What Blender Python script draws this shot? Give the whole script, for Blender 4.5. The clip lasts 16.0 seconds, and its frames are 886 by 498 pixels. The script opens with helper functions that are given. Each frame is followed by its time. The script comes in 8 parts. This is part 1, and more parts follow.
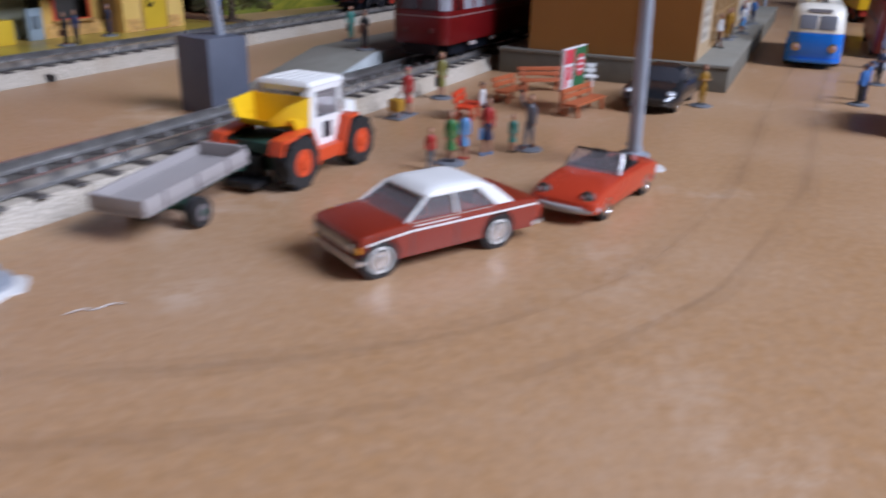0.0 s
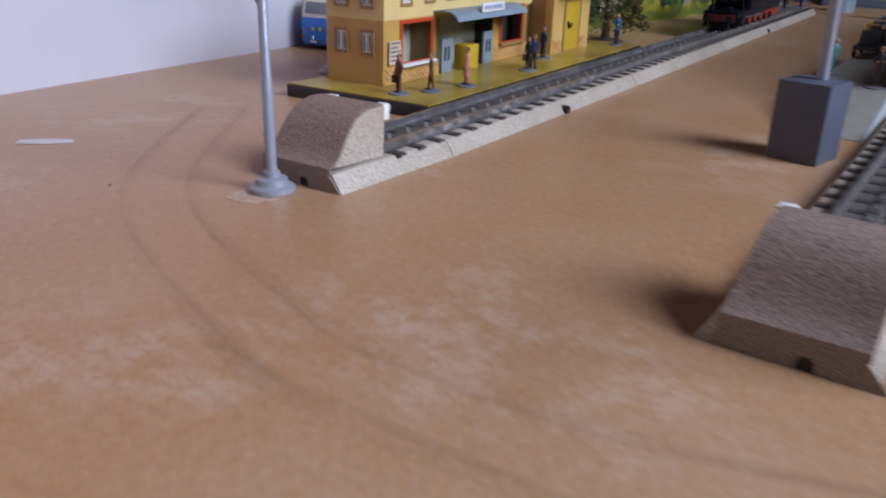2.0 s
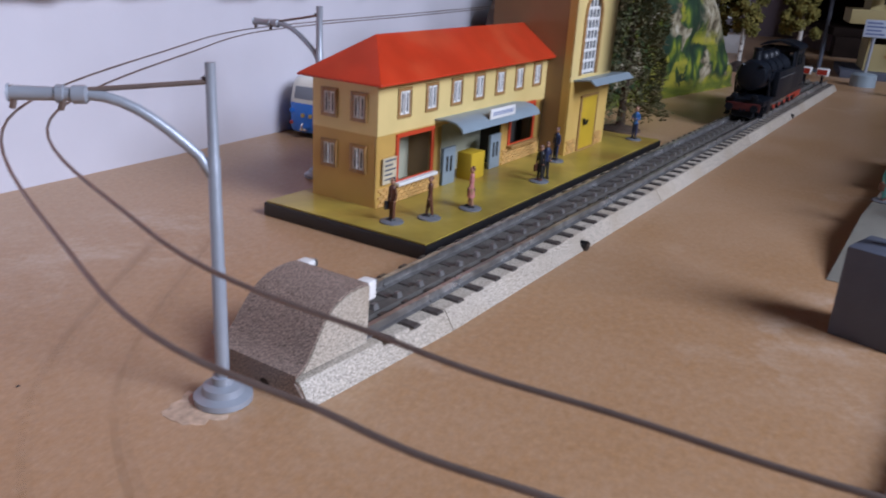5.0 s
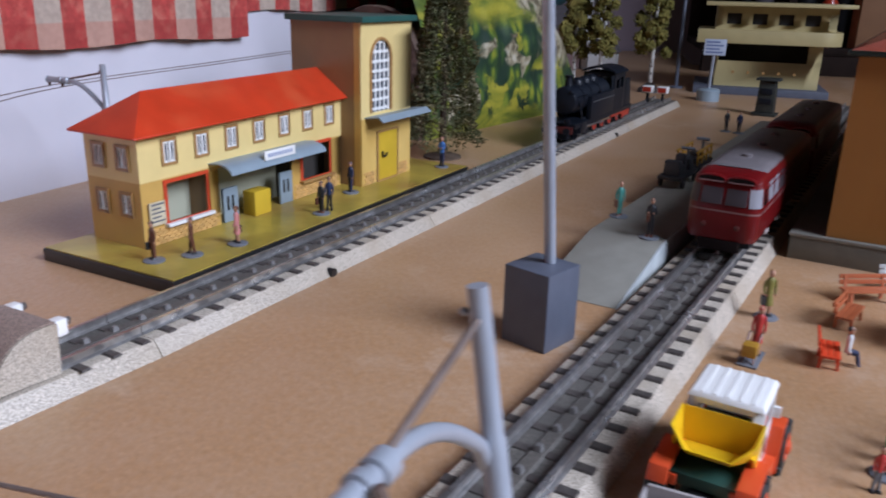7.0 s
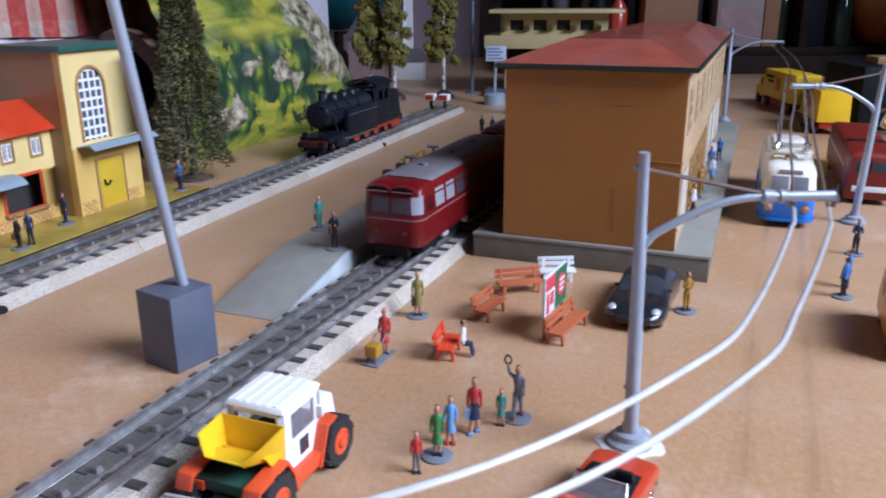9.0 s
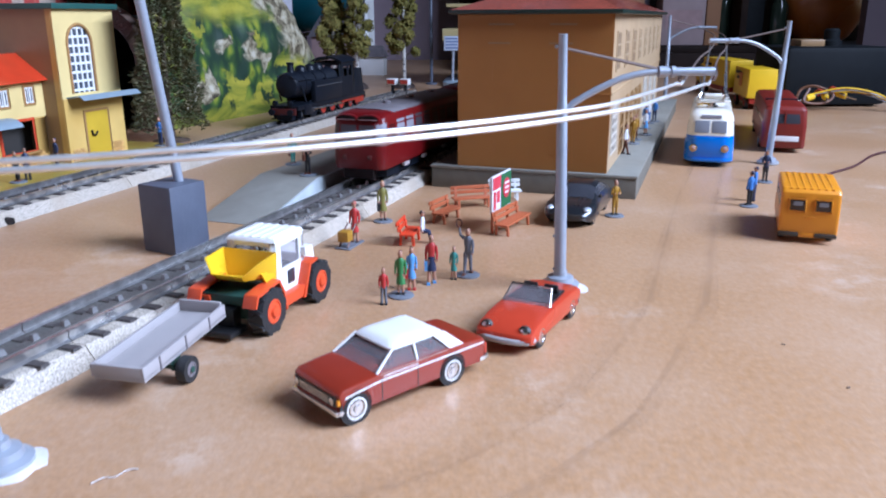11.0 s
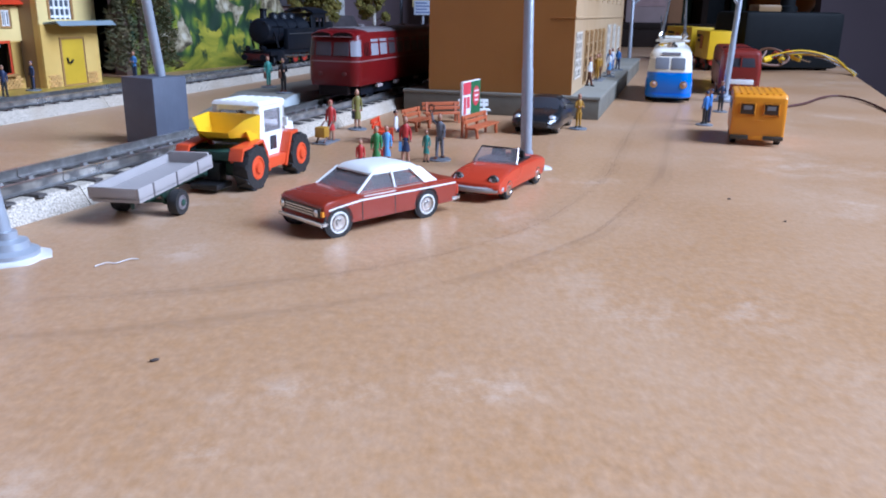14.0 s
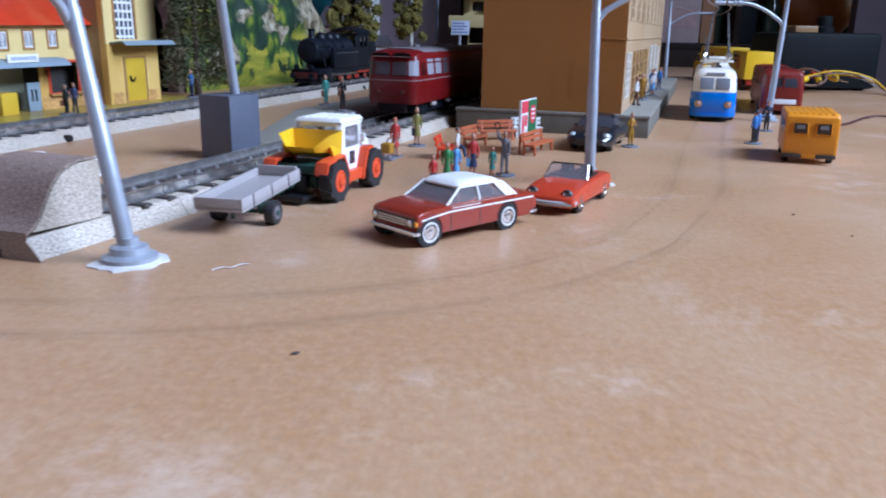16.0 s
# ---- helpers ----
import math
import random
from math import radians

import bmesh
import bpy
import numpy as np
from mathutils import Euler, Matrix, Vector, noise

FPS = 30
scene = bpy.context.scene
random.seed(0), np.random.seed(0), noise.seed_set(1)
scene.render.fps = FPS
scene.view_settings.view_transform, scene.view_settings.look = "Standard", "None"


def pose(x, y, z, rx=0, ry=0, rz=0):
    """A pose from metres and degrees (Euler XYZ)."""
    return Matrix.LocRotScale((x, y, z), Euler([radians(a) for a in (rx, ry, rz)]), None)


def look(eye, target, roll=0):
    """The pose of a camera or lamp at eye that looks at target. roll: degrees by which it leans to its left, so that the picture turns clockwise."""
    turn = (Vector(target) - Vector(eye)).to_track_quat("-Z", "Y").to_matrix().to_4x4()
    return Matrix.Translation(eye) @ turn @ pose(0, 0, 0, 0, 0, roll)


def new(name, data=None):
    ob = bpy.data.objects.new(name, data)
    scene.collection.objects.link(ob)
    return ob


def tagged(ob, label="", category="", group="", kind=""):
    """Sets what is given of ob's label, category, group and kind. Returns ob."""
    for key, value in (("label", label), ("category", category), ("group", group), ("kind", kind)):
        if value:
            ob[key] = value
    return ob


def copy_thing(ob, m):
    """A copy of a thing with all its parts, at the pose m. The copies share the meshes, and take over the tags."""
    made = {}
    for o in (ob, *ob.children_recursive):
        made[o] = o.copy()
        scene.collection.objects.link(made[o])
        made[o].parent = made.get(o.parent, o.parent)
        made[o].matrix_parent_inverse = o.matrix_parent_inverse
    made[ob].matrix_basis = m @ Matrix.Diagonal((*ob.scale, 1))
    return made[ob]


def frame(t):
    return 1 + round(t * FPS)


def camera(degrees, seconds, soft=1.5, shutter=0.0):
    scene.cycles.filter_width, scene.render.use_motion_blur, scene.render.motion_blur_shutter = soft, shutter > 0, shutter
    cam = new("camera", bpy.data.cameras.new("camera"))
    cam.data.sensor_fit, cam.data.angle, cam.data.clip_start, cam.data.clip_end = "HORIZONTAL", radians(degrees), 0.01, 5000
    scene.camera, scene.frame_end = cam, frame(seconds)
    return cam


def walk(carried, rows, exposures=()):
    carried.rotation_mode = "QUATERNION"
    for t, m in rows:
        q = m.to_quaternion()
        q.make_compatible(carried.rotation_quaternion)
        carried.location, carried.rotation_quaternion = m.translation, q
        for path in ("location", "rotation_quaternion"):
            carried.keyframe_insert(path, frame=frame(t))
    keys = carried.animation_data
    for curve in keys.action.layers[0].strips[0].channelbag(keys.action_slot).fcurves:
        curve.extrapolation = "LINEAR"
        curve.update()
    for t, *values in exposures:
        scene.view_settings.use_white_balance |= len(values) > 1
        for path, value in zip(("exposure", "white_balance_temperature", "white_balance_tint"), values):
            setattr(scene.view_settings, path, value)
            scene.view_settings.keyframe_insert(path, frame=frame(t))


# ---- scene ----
cam = camera(59.0, 16.0, 1.9, 0.5)
EXPOSURES = [(0.0, -0.30, 6250, 10), (4.0, -0.27, 6250, 10), (6.5, -0.18, 6250, 9), (9.0, 0.24, 5800, 9), (11.5, 0.41, 5400, 7), (16.0, 0.16, 5350, 6)]
PATH = [
    (0, (-0.02385, 0.03828, 0.06497), (-0.09861, 0.96411, -0.30551), 1.62),
    (0.5, (-0.06430, 0.00685, 0.07128), (-0.21119, 0.91441, -0.32212), 1.44),
    (1, (-0.11070, -0.00646, 0.07647), (-0.30521, 0.89195, -0.31728), 0.27),
    (1.5, (-0.15358, 0.00497, 0.07136), (-0.38745, 0.89762, -0.31397), 1.76),
    (2, (-0.18897, 0.02907, 0.07363), (-0.43360, 0.92206, -0.30418), 1.76),
    (2.5, (-0.21956, 0.05971, 0.07224), (-0.47143, 0.95594, -0.29290), 1.64),
    (3, (-0.23079, 0.08447, 0.07662), (-0.49688, 0.97833, -0.28424), 2.45),
    (3.5, (-0.23099, 0.09184, 0.08248), (-0.49976, 0.98902, -0.26800), 2.59),
    (4, (-0.22786, 0.09332, 0.08579), (-0.49590, 0.99175, -0.26201), 3.16),
    (6.5, (-0.14678, 0.07695, 0.11695), (-0.34835, 1.00225, -0.20429), 2.06),
    (7, (-0.12110, 0.07668, 0.11739), (-0.30897, 1.00682, -0.19810), 1.46),
    (7.5, (-0.09864, 0.07646, 0.12222), (-0.25844, 1.01279, -0.19043), 1.35),
    (8, (-0.07250, 0.07563, 0.12693), (-0.18722, 1.01801, -0.18733), 0.12),
    (8.5, (-0.04857, 0.07739, 0.12741), (-0.10983, 1.02419, -0.18852), -0.41),
    (9, (-0.03158, 0.07567, 0.12571), (-0.06875, 1.02705, -0.18005), -0.32),
    (9.2, (-0.02718, 0.07524, 0.12262), (-0.05870, 1.02716, -0.18210), -0.98),
    (11.5, (-0.02946, 0.00191, 0.08153), (-0.00511, 0.96303, -0.19351), -0.54),
    (12, (-0.02781, -0.00406, 0.06927), (0.01070, 0.95805, -0.20065), -1.34),
    (12.5, (-0.02794, -0.01481, 0.06294), (0.01990, 0.93750, -0.23842), -0.81),
    (13, (-0.02804, -0.01984, 0.06011), (0.02045, 0.93067, -0.24679), 0.17),
    (13.5, (-0.03103, -0.01465, 0.05797), (0.01877, 0.93832, -0.24099), 0.28),
    (14, (-0.03187, -0.01328, 0.05628), (0.02035, 0.94237, -0.23355), 0.89),
    (14.5, (-0.03193, -0.01365, 0.05546), (0.02487, 0.94444, -0.22532), 1.18),
    (15, (-0.03278, -0.01310, 0.05614), (0.02588, 0.94694, -0.21750), 0.72),
    (15.5, (-0.04018, -0.01528, 0.05564), (0.01017, 0.94663, -0.21305), 1.17),
    (16, (-0.04991, -0.02439, 0.05712), (-0.02494, 0.93852, -0.21157), 1.00),
]
walk(cam, [(t, look(eye, target, roll)) for t, eye, target, roll in PATH], EXPOSURES)
WIN_W = 57.0

# ---- light of the room ----
world = bpy.data.worlds.new("room_sky")
scene.world = world
world.use_nodes = True
_sky = world.node_tree.nodes.new("ShaderNodeTexSky")
_sky.sky_type, _sky.sun_disc = "NISHITA", False
_sky.sun_elevation, _sky.sun_rotation = radians(35), radians(100)
world.node_tree.links.new(_sky.outputs[0], world.node_tree.nodes["Background"].inputs[0])
world.node_tree.nodes["Background"].inputs[1].default_value = 0.05


def window_lamp(name, eye, target, width, height, watts, colour):
    data = bpy.data.lights.new(name, "AREA")
    data.shape, data.size, data.size_y, data.energy, data.color = "RECTANGLE", width, height, watts, colour
    ob = new(name, data)
    ob.matrix_world = look(eye, target)
    return ob


window_lamp("window_light", (1.04, -0.12, 0.93), (0.30, -0.40, 0.0), 0.90, 0.78, WIN_W, (0.74, 0.80, 1.0))


# ---- node materials ----
def mat(name, colour, rough=0.5, metal=0.0, vary=0.12, scale=60.0, bump=0.0, bump_scale=400.0, coat=0.0, second=None, second_scale=8.0, second_at=(0.5, 0.7), island=0.0, spec=0.5):
    """A surface with grain at two scales: colour mottled by fine noise, patches of a second colour, and fine relief."""
    m = bpy.data.materials.new(name)
    m.use_nodes = True
    nt = m.node_tree
    n, l = nt.nodes, nt.links
    b = n["Principled BSDF"]
    b.inputs["Metallic"].default_value = metal
    b.inputs["Coat Weight"].default_value = coat
    b.inputs["Specular IOR Level"].default_value = spec
    co = n.new("ShaderNodeTexCoord")
    fine = n.new("ShaderNodeTexNoise")
    fine.inputs["Scale"].default_value, fine.inputs["Detail"].default_value = scale, 6
    l.new(co.outputs["Object"], fine.inputs["Vector"])
    ramp = n.new("ShaderNodeValToRGB")
    c = Vector(colour)
    lo, hi = c * (1 - vary), c * (1 + vary)
    ramp.color_ramp.elements[0].position, ramp.color_ramp.elements[1].position = 0.3, 0.7
    ramp.color_ramp.elements[0].color, ramp.color_ramp.elements[1].color = (*lo, 1), (*hi, 1)
    l.new(fine.outputs["Fac"], ramp.inputs["Fac"])
    out = ramp.outputs["Color"]
    wide = n.new("ShaderNodeTexNoise")
    wide.inputs["Scale"].default_value, wide.inputs["Detail"].default_value = second_scale, 5
    l.new(co.outputs["Object"], wide.inputs["Vector"])
    if second:
        edge = n.new("ShaderNodeMapRange")
        edge.inputs["From Min"].default_value, edge.inputs["From Max"].default_value = second_at
        l.new(wide.outputs["Fac"], edge.inputs["Value"])
        mix = n.new("ShaderNodeMix")
        mix.data_type = "RGBA"
        mix.inputs["B"].default_value = (*second, 1)
        l.new(edge.outputs["Result"], mix.inputs["Factor"])
        l.new(out, mix.inputs["A"])
        out = mix.outputs["Result"]
    if island:
        info = n.new("ShaderNodeObjectInfo")
        tone = n.new("ShaderNodeMapRange")
        tone.inputs["To Min"].default_value, tone.inputs["To Max"].default_value = 1 - island, 1 + island
        l.new(info.outputs["Random"], tone.inputs["Value"])
        hsv = n.new("ShaderNodeHueSaturation")
        l.new(tone.outputs["Result"], hsv.inputs["Value"])
        l.new(out, hsv.inputs["Color"])
        out = hsv.outputs["Color"]
    l.new(out, b.inputs["Base Color"])
    gloss = n.new("ShaderNodeMapRange")
    gloss.inputs["To Min"].default_value, gloss.inputs["To Max"].default_value = max(rough - 0.07, 0.02), min(rough + 0.1, 1.0)
    l.new(wide.outputs["Fac"], gloss.inputs["Value"])
    l.new(gloss.outputs["Result"], b.inputs["Roughness"])
    if bump:
        grain = n.new("ShaderNodeTexNoise")
        grain.inputs["Scale"].default_value, grain.inputs["Detail"].default_value = bump_scale, 4
        l.new(co.outputs["Object"], grain.inputs["Vector"])
        bp = n.new("ShaderNodeBump")
        bp.inputs["Strength"].default_value, bp.inputs["Distance"].default_value = bump, 0.0008
        l.new(grain.outputs["Fac"], bp.inputs["Height"])
        l.new(bp.outputs["Normal"], b.inputs["Normal"])
    return m


def glass(name, colour=(1, 1, 1), rough=0.05):
    m = bpy.data.materials.new(name)
    m.use_nodes = True
    b = m.node_tree.nodes["Principled BSDF"]
    b.inputs["Base Color"].default_value = (*colour, 1)
    b.inputs["Transmission Weight"].default_value = 0.85
    b.inputs["Roughness"].default_value = rough
    b.inputs["IOR"].default_value = 1.15
    return m


# ---- mesh helpers, all in millimetres ----
def bm_():
    return bmesh.new()


def face(bm, pts):
    try:
        return bm.faces.new([bm.verts.new(p) for p in pts])
    except ValueError:
        return None


def box(bm, x0, x1, y0, y1, z0, z1, m=None, top=None):
    """A box; top: (dx, dy) by which each side of the top is drawn in."""
    dx, dy = top or (0, 0)
    v = [(x0, y0, z0), (x1, y0, z0), (x1, y1, z0), (x0, y1, z0), (x0 + dx, y0 + dy, z1), (x1 - dx, y0 + dy, z1), (x1 - dx, y1 - dy, z1), (x0 + dx, y1 - dy, z1)]
    vs = [bm.verts.new(Vector(p) if m is None else m @ Vector(p)) for p in v]
    return [bm.faces.new([vs[i] for i in f]) for f in ((3, 2, 1, 0), (4, 5, 6, 7), (0, 1, 5, 4), (1, 2, 6, 5), (2, 3, 7, 6), (3, 0, 4, 7))]


def loft(bm, rings, cap=True, close=True):
    """Skins a row of rings, each with the same number of points."""
    vs = [[bm.verts.new(p) for p in r] for r in rings]
    n = len(vs[0])
    for a, b in zip(vs, vs[1:]):
        for i in range(n if close else n - 1):
            j = (i + 1) % n
            bm.faces.new((a[i], a[j], b[j], b[i]))
    if cap:
        bm.faces.new(vs[0][::-1])
        bm.faces.new(vs[-1])
    return vs


def ring(c, axis, r, seg, ry=None, spin=0.0):
    axis = Vector(axis).normalized()
    side = axis.orthogonal().normalized() if abs(axis.z) > 0.999 else axis.cross(Vector((0, 0, 1))).normalized()
    up = side.cross(axis)
    return [Vector(c) + side * (r * math.cos(2 * math.pi * i / seg + spin)) + up * ((ry or r) * math.sin(2 * math.pi * i / seg + spin)) for i in range(seg)]


def rod(bm, a, b, r, r2=None, seg=12):
    d = Vector(b) - Vector(a)
    loft(bm, [ring(a, d, r, seg), ring(b, d, r if r2 is None else r2, seg)])


def tube(bm, pts, r, seg=8):
    pts = [Vector(p) for p in pts]
    rings, up = [], None
    for i, p in enumerate(pts):
        d = (pts[min(i + 1, len(pts) - 1)] - pts[max(i - 1, 0)]).normalized()
        if up is None:
            up = d.orthogonal().normalized()
        side = d.cross(up).normalized()
        up = side.cross(d).normalized()
        rr = r[i] if isinstance(r, (list, tuple)) else r
        rings.append([p + side * (rr * math.cos(2 * math.pi * k / seg)) + up * (rr * math.sin(2 * math.pi * k / seg)) for k in range(seg)])
    loft(bm, rings)


def lathe(bm, profile, c=(0, 0, 0), axis=(0, 0, 1), seg=20):
    """Rings of (radius, height) along an axis."""
    ax = Vector(axis).normalized()
    loft(bm, [ring(Vector(c) + ax * h, ax, max(r, 0.01), seg) for r, h in profile])


def prism(bm, poly, a, b, axis="y"):
    """A flat outline pushed from a to b along an axis; the outline gives the other two."""
    put = {"x": lambda p, t: (t, p[0], p[1]), "y": lambda p, t: (p[0], t, p[1]), "z": lambda p, t: (p[0], p[1], t)}[axis]
    loft(bm, [[put(p, a) for p in poly], [put(p, b) for p in poly]])


def ball(bm, c, r, sz=1.0, sub=2, sx=1.0, sy=1.0):
    bmesh.ops.create_icosphere(bm, subdivisions=sub, radius=1, matrix=Matrix.Translation(c) @ Matrix.Diagonal((r * sx, r * sy, r * sz, 1)))


def data(name, bm, mats, bevel=0.0, smooth=True, segs=2):
    bmesh.ops.remove_doubles(bm, verts=bm.verts, dist=1e-4)
    bmesh.ops.recalc_face_normals(bm, faces=bm.faces)
    if bevel:
        sharp = [e for e in bm.edges if len(e.link_faces) == 2 and e.calc_face_angle(0) > 0.6]
        bmesh.ops.bevel(bm, geom=sharp, offset=bevel, segments=segs, profile=0.6, affect="EDGES", clamp_overlap=True)
    for e in bm.edges:
        e.smooth = not (len(e.link_faces) == 2 and e.calc_face_angle(0) > 0.75)
    for f in bm.faces:
        f.smooth = smooth
    bmesh.ops.scale(bm, vec=(0.001,) * 3, verts=bm.verts)
    me = bpy.data.meshes.new(name)
    bm.to_mesh(me)
    bm.free()
    for m in mats if isinstance(mats, (list, tuple)) else [mats]:
        me.materials.append(m)
    return me


def part(name, bm, material, parent, label="", bevel=0.0, m=None, kind=""):
    ob = new(name, data(name, bm, material, bevel))
    ob.parent = parent
    if m is not None:
        ob.matrix_basis = m
    return tagged(ob, label, kind=kind)


def at(x, y, z=0.0, turn=0.0, tilt=0.0, lean=0.0):
    """A pose from millimetres; turn: degrees about the upright."""
    return pose(x / 1000, y / 1000, z / 1000, tilt, lean, turn)


def thing(name, m, label="", category="", group="", kind="", bm=None, material=None, bevel=0.0):
    ob = new(name, data(name, bm, material, bevel) if bm is not None else None)
    ob.matrix_basis = m
    if bm is None:
        ob.empty_display_size = 0.01
    return tagged(ob, label, category, group, kind)


def holed(bm, y0, y1, z0, z1, holes, x0, x1, across=False):
    """An upright wall slab between x0 and x1 with rectangular openings (y0, y1, z0, z1) through it."""
    ys = sorted({y0, y1, *(h[0] for h in holes), *(h[1] for h in holes)})
    zs = sorted({z0, z1, *(h[2] for h in holes), *(h[3] for h in holes)})
    for a, b in zip(ys, ys[1:]):
        for c, d in zip(zs, zs[1:]):
            m, n = (a + b) / 2, (c + d) / 2
            if not any(h[0] < m < h[1] and h[2] < n < h[3] for h in holes):
                box(bm, *((a, b, x0, x1) if across else (x0, x1, a, b)), c, d)


def frame_bars(bm, y0, y1, z0, z1, w, x0, x1, across=False):
    holed(bm, y0 - w, y1 + w, z0 - w, z1 + w, [(y0, y1, z0, z1)], x0, x1, across)


# ---- materials of the layout ----
RUBBED = (((-47, 96), 20, 9), ((-56, 82), 12, 10), ((-20, 97), 16, 8), ((-3, 196), 15, 22), ((35, 128), 14, 20), ((-85, 172), 9, 12))


def hardboard():
    """Brown hardboard: fine fibre flecks, paler rubbed patches, faint scratches, a waxy sheen."""
    m = mat("hardboard", FLOOR_C, 0.36, 0, 0.085, 420, 0.012, 2400, second=FLOOR_2, second_scale=14, second_at=(0.42, 0.70), spec=0.65)
    nt = m.node_tree
    n, l = nt.nodes, nt.links
    b = n["Principled BSDF"]
    co = n["Texture Coordinate"]
    src = b.inputs["Base Color"].links[0].from_socket
    stretch = n.new("ShaderNodeMapping")
    stretch.inputs["Rotation"].default_value = (0, 0, 0.15)
    stretch.inputs["Scale"].default_value = (1100, 600, 500)
    l.new(co.outputs["Object"], stretch.inputs["Vector"])
    fib = n.new("ShaderNodeTexNoise")
    fib.inputs["Scale"].default_value, fib.inputs["Detail"].default_value = 1.0, 5
    l.new(stretch.outputs["Vector"], fib.inputs["Vector"])
    k = n.new("ShaderNodeMapRange")
    k.inputs["From Min"].default_value, k.inputs["From Max"].default_value = 0.35, 0.75
    k.inputs["To Min"].default_value, k.inputs["To Max"].default_value = 0.93, 1.07
    l.new(fib.outputs["Fac"], k.inputs["Value"])
    hsv = n.new("ShaderNodeHueSaturation")
    l.new(src, hsv.inputs["Color"])
    clump = n.new("ShaderNodeMapping")
    clump.inputs["Rotation"].default_value = (0, 0, 0.2)
    clump.inputs["Scale"].default_value = (480, 260, 400)
    l.new(co.outputs["Object"], clump.inputs["Vector"])
    mott = n.new("ShaderNodeTexNoise")
    mott.inputs["Scale"].default_value, mott.inputs["Detail"].default_value, mott.inputs["Roughness"].default_value = 1.0, 6, 0.7
    l.new(clump.outputs["Vector"], mott.inputs["Vector"])
    mk = n.new("ShaderNodeMapRange")
    mk.inputs["From Min"].default_value, mk.inputs["From Max"].default_value = 0.3, 0.7
    mk.inputs["To Min"].default_value, mk.inputs["To Max"].default_value = 1.09, 0.91
    l.new(mott.outputs["Fac"], mk.inputs["Value"])
    l.new(mk.outputs["Result"], hsv.inputs["Saturation"])
    val = n.new("ShaderNodeMath")
    val.operation = "MULTIPLY"
    mv = n.new("ShaderNodeMapRange")
    mv.inputs["From Min"].default_value, mv.inputs["From Max"].default_value = 0.3, 0.7
    mv.inputs["To Min"].default_value, mv.inputs["To Max"].default_value = 0.94, 1.06
    l.new(mott.outputs["Fac"], mv.inputs["Value"])
    l.new(k.outputs["Result"], val.inputs[0])
    l.new(mv.outputs["Result"], val.inputs[1])
    l.new(val.outputs["Value"], hsv.inputs["Value"])
    chalk = n.new("ShaderNodeTexNoise")
    chalk.inputs["Scale"].default_value, chalk.inputs["Detail"].default_value, chalk.inputs["Roughness"].default_value = 52, 10, 0.80
    l.new(co.outputs["Object"], chalk.inputs["Vector"])
    ck = n.new("ShaderNodeMapRange")
    ck.inputs["From Min"].default_value, ck.inputs["From Max"].default_value, ck.inputs["To Max"].default_value = 0.48, 0.65, 0.52
    l.new(chalk.outputs["Fac"], ck.inputs["Value"])
    zone = n.new("ShaderNodeTexNoise")
    zone.inputs["Scale"].default_value, zone.inputs["Detail"].default_value = 11, 3
    l.new(co.outputs["Object"], zone.inputs["Vector"])
    zk = n.new("ShaderNodeMapRange")
    zk.inputs["From Min"].default_value, zk.inputs["From Max"].default_value = 0.53, 0.62
    l.new(zone.outputs["Fac"], zk.inputs["Value"])
    # rubbed pale patches, each a ragged blot of its own
    worn = zk.outputs["Result"]
    for (px, py), rx, ry in RUBBED:
        shift = n.new("ShaderNodeMapping")
        shift.vector_type = "TEXTURE"
        shift.inputs["Location"].default_value, shift.inputs["Scale"].default_value = (px / 1000, py / 1000, 0), (rx / 1000, ry / 1000, 1)
        l.new(co.outputs["Object"], shift.inputs["Vector"])
        far_ = n.new("ShaderNodeVectorMath")
        far_.operation = "LENGTH"
        l.new(shift.outputs["Vector"], far_.inputs[0])
        rag = n.new("ShaderNodeMath")
        rag.operation = "MULTIPLY_ADD"
        rag.inputs[1].default_value = 1.6
        l.new(zone.outputs["Fac"], rag.inputs[0])
        l.new(far_.outputs["Value"], rag.inputs[2])
        blot = n.new("ShaderNodeMapRange")
        blot.inputs["From Min"].default_value, blot.inputs["From Max"].default_value = 1.9, 1.1
        l.new(rag.outputs["Value"], blot.inputs["Value"])
        most = n.new("ShaderNodeMath")
        most.operation = "MAXIMUM"
        l.new(worn, most.inputs[0])
        l.new(blot.outputs["Result"], most.inputs[1])
        worn = most.outputs["Value"]
    both = n.new("ShaderNodeMath")
    both.operation = "MULTIPLY"
    l.new(ck.outputs["Result"], both.inputs[0])
    l.new(worn, both.inputs[1])
    mix = n.new("ShaderNodeMix")
    mix.data_type = "RGBA"
    mix.inputs["B"].default_value = (0.66, 0.53, 0.42, 1)
    l.new(both.outputs["Value"], mix.inputs["Factor"])
    l.new(hsv.outputs["Color"], mix.inputs["A"])
    l.new(mix.outputs["Result"], b.inputs["Base Color"])
    return m


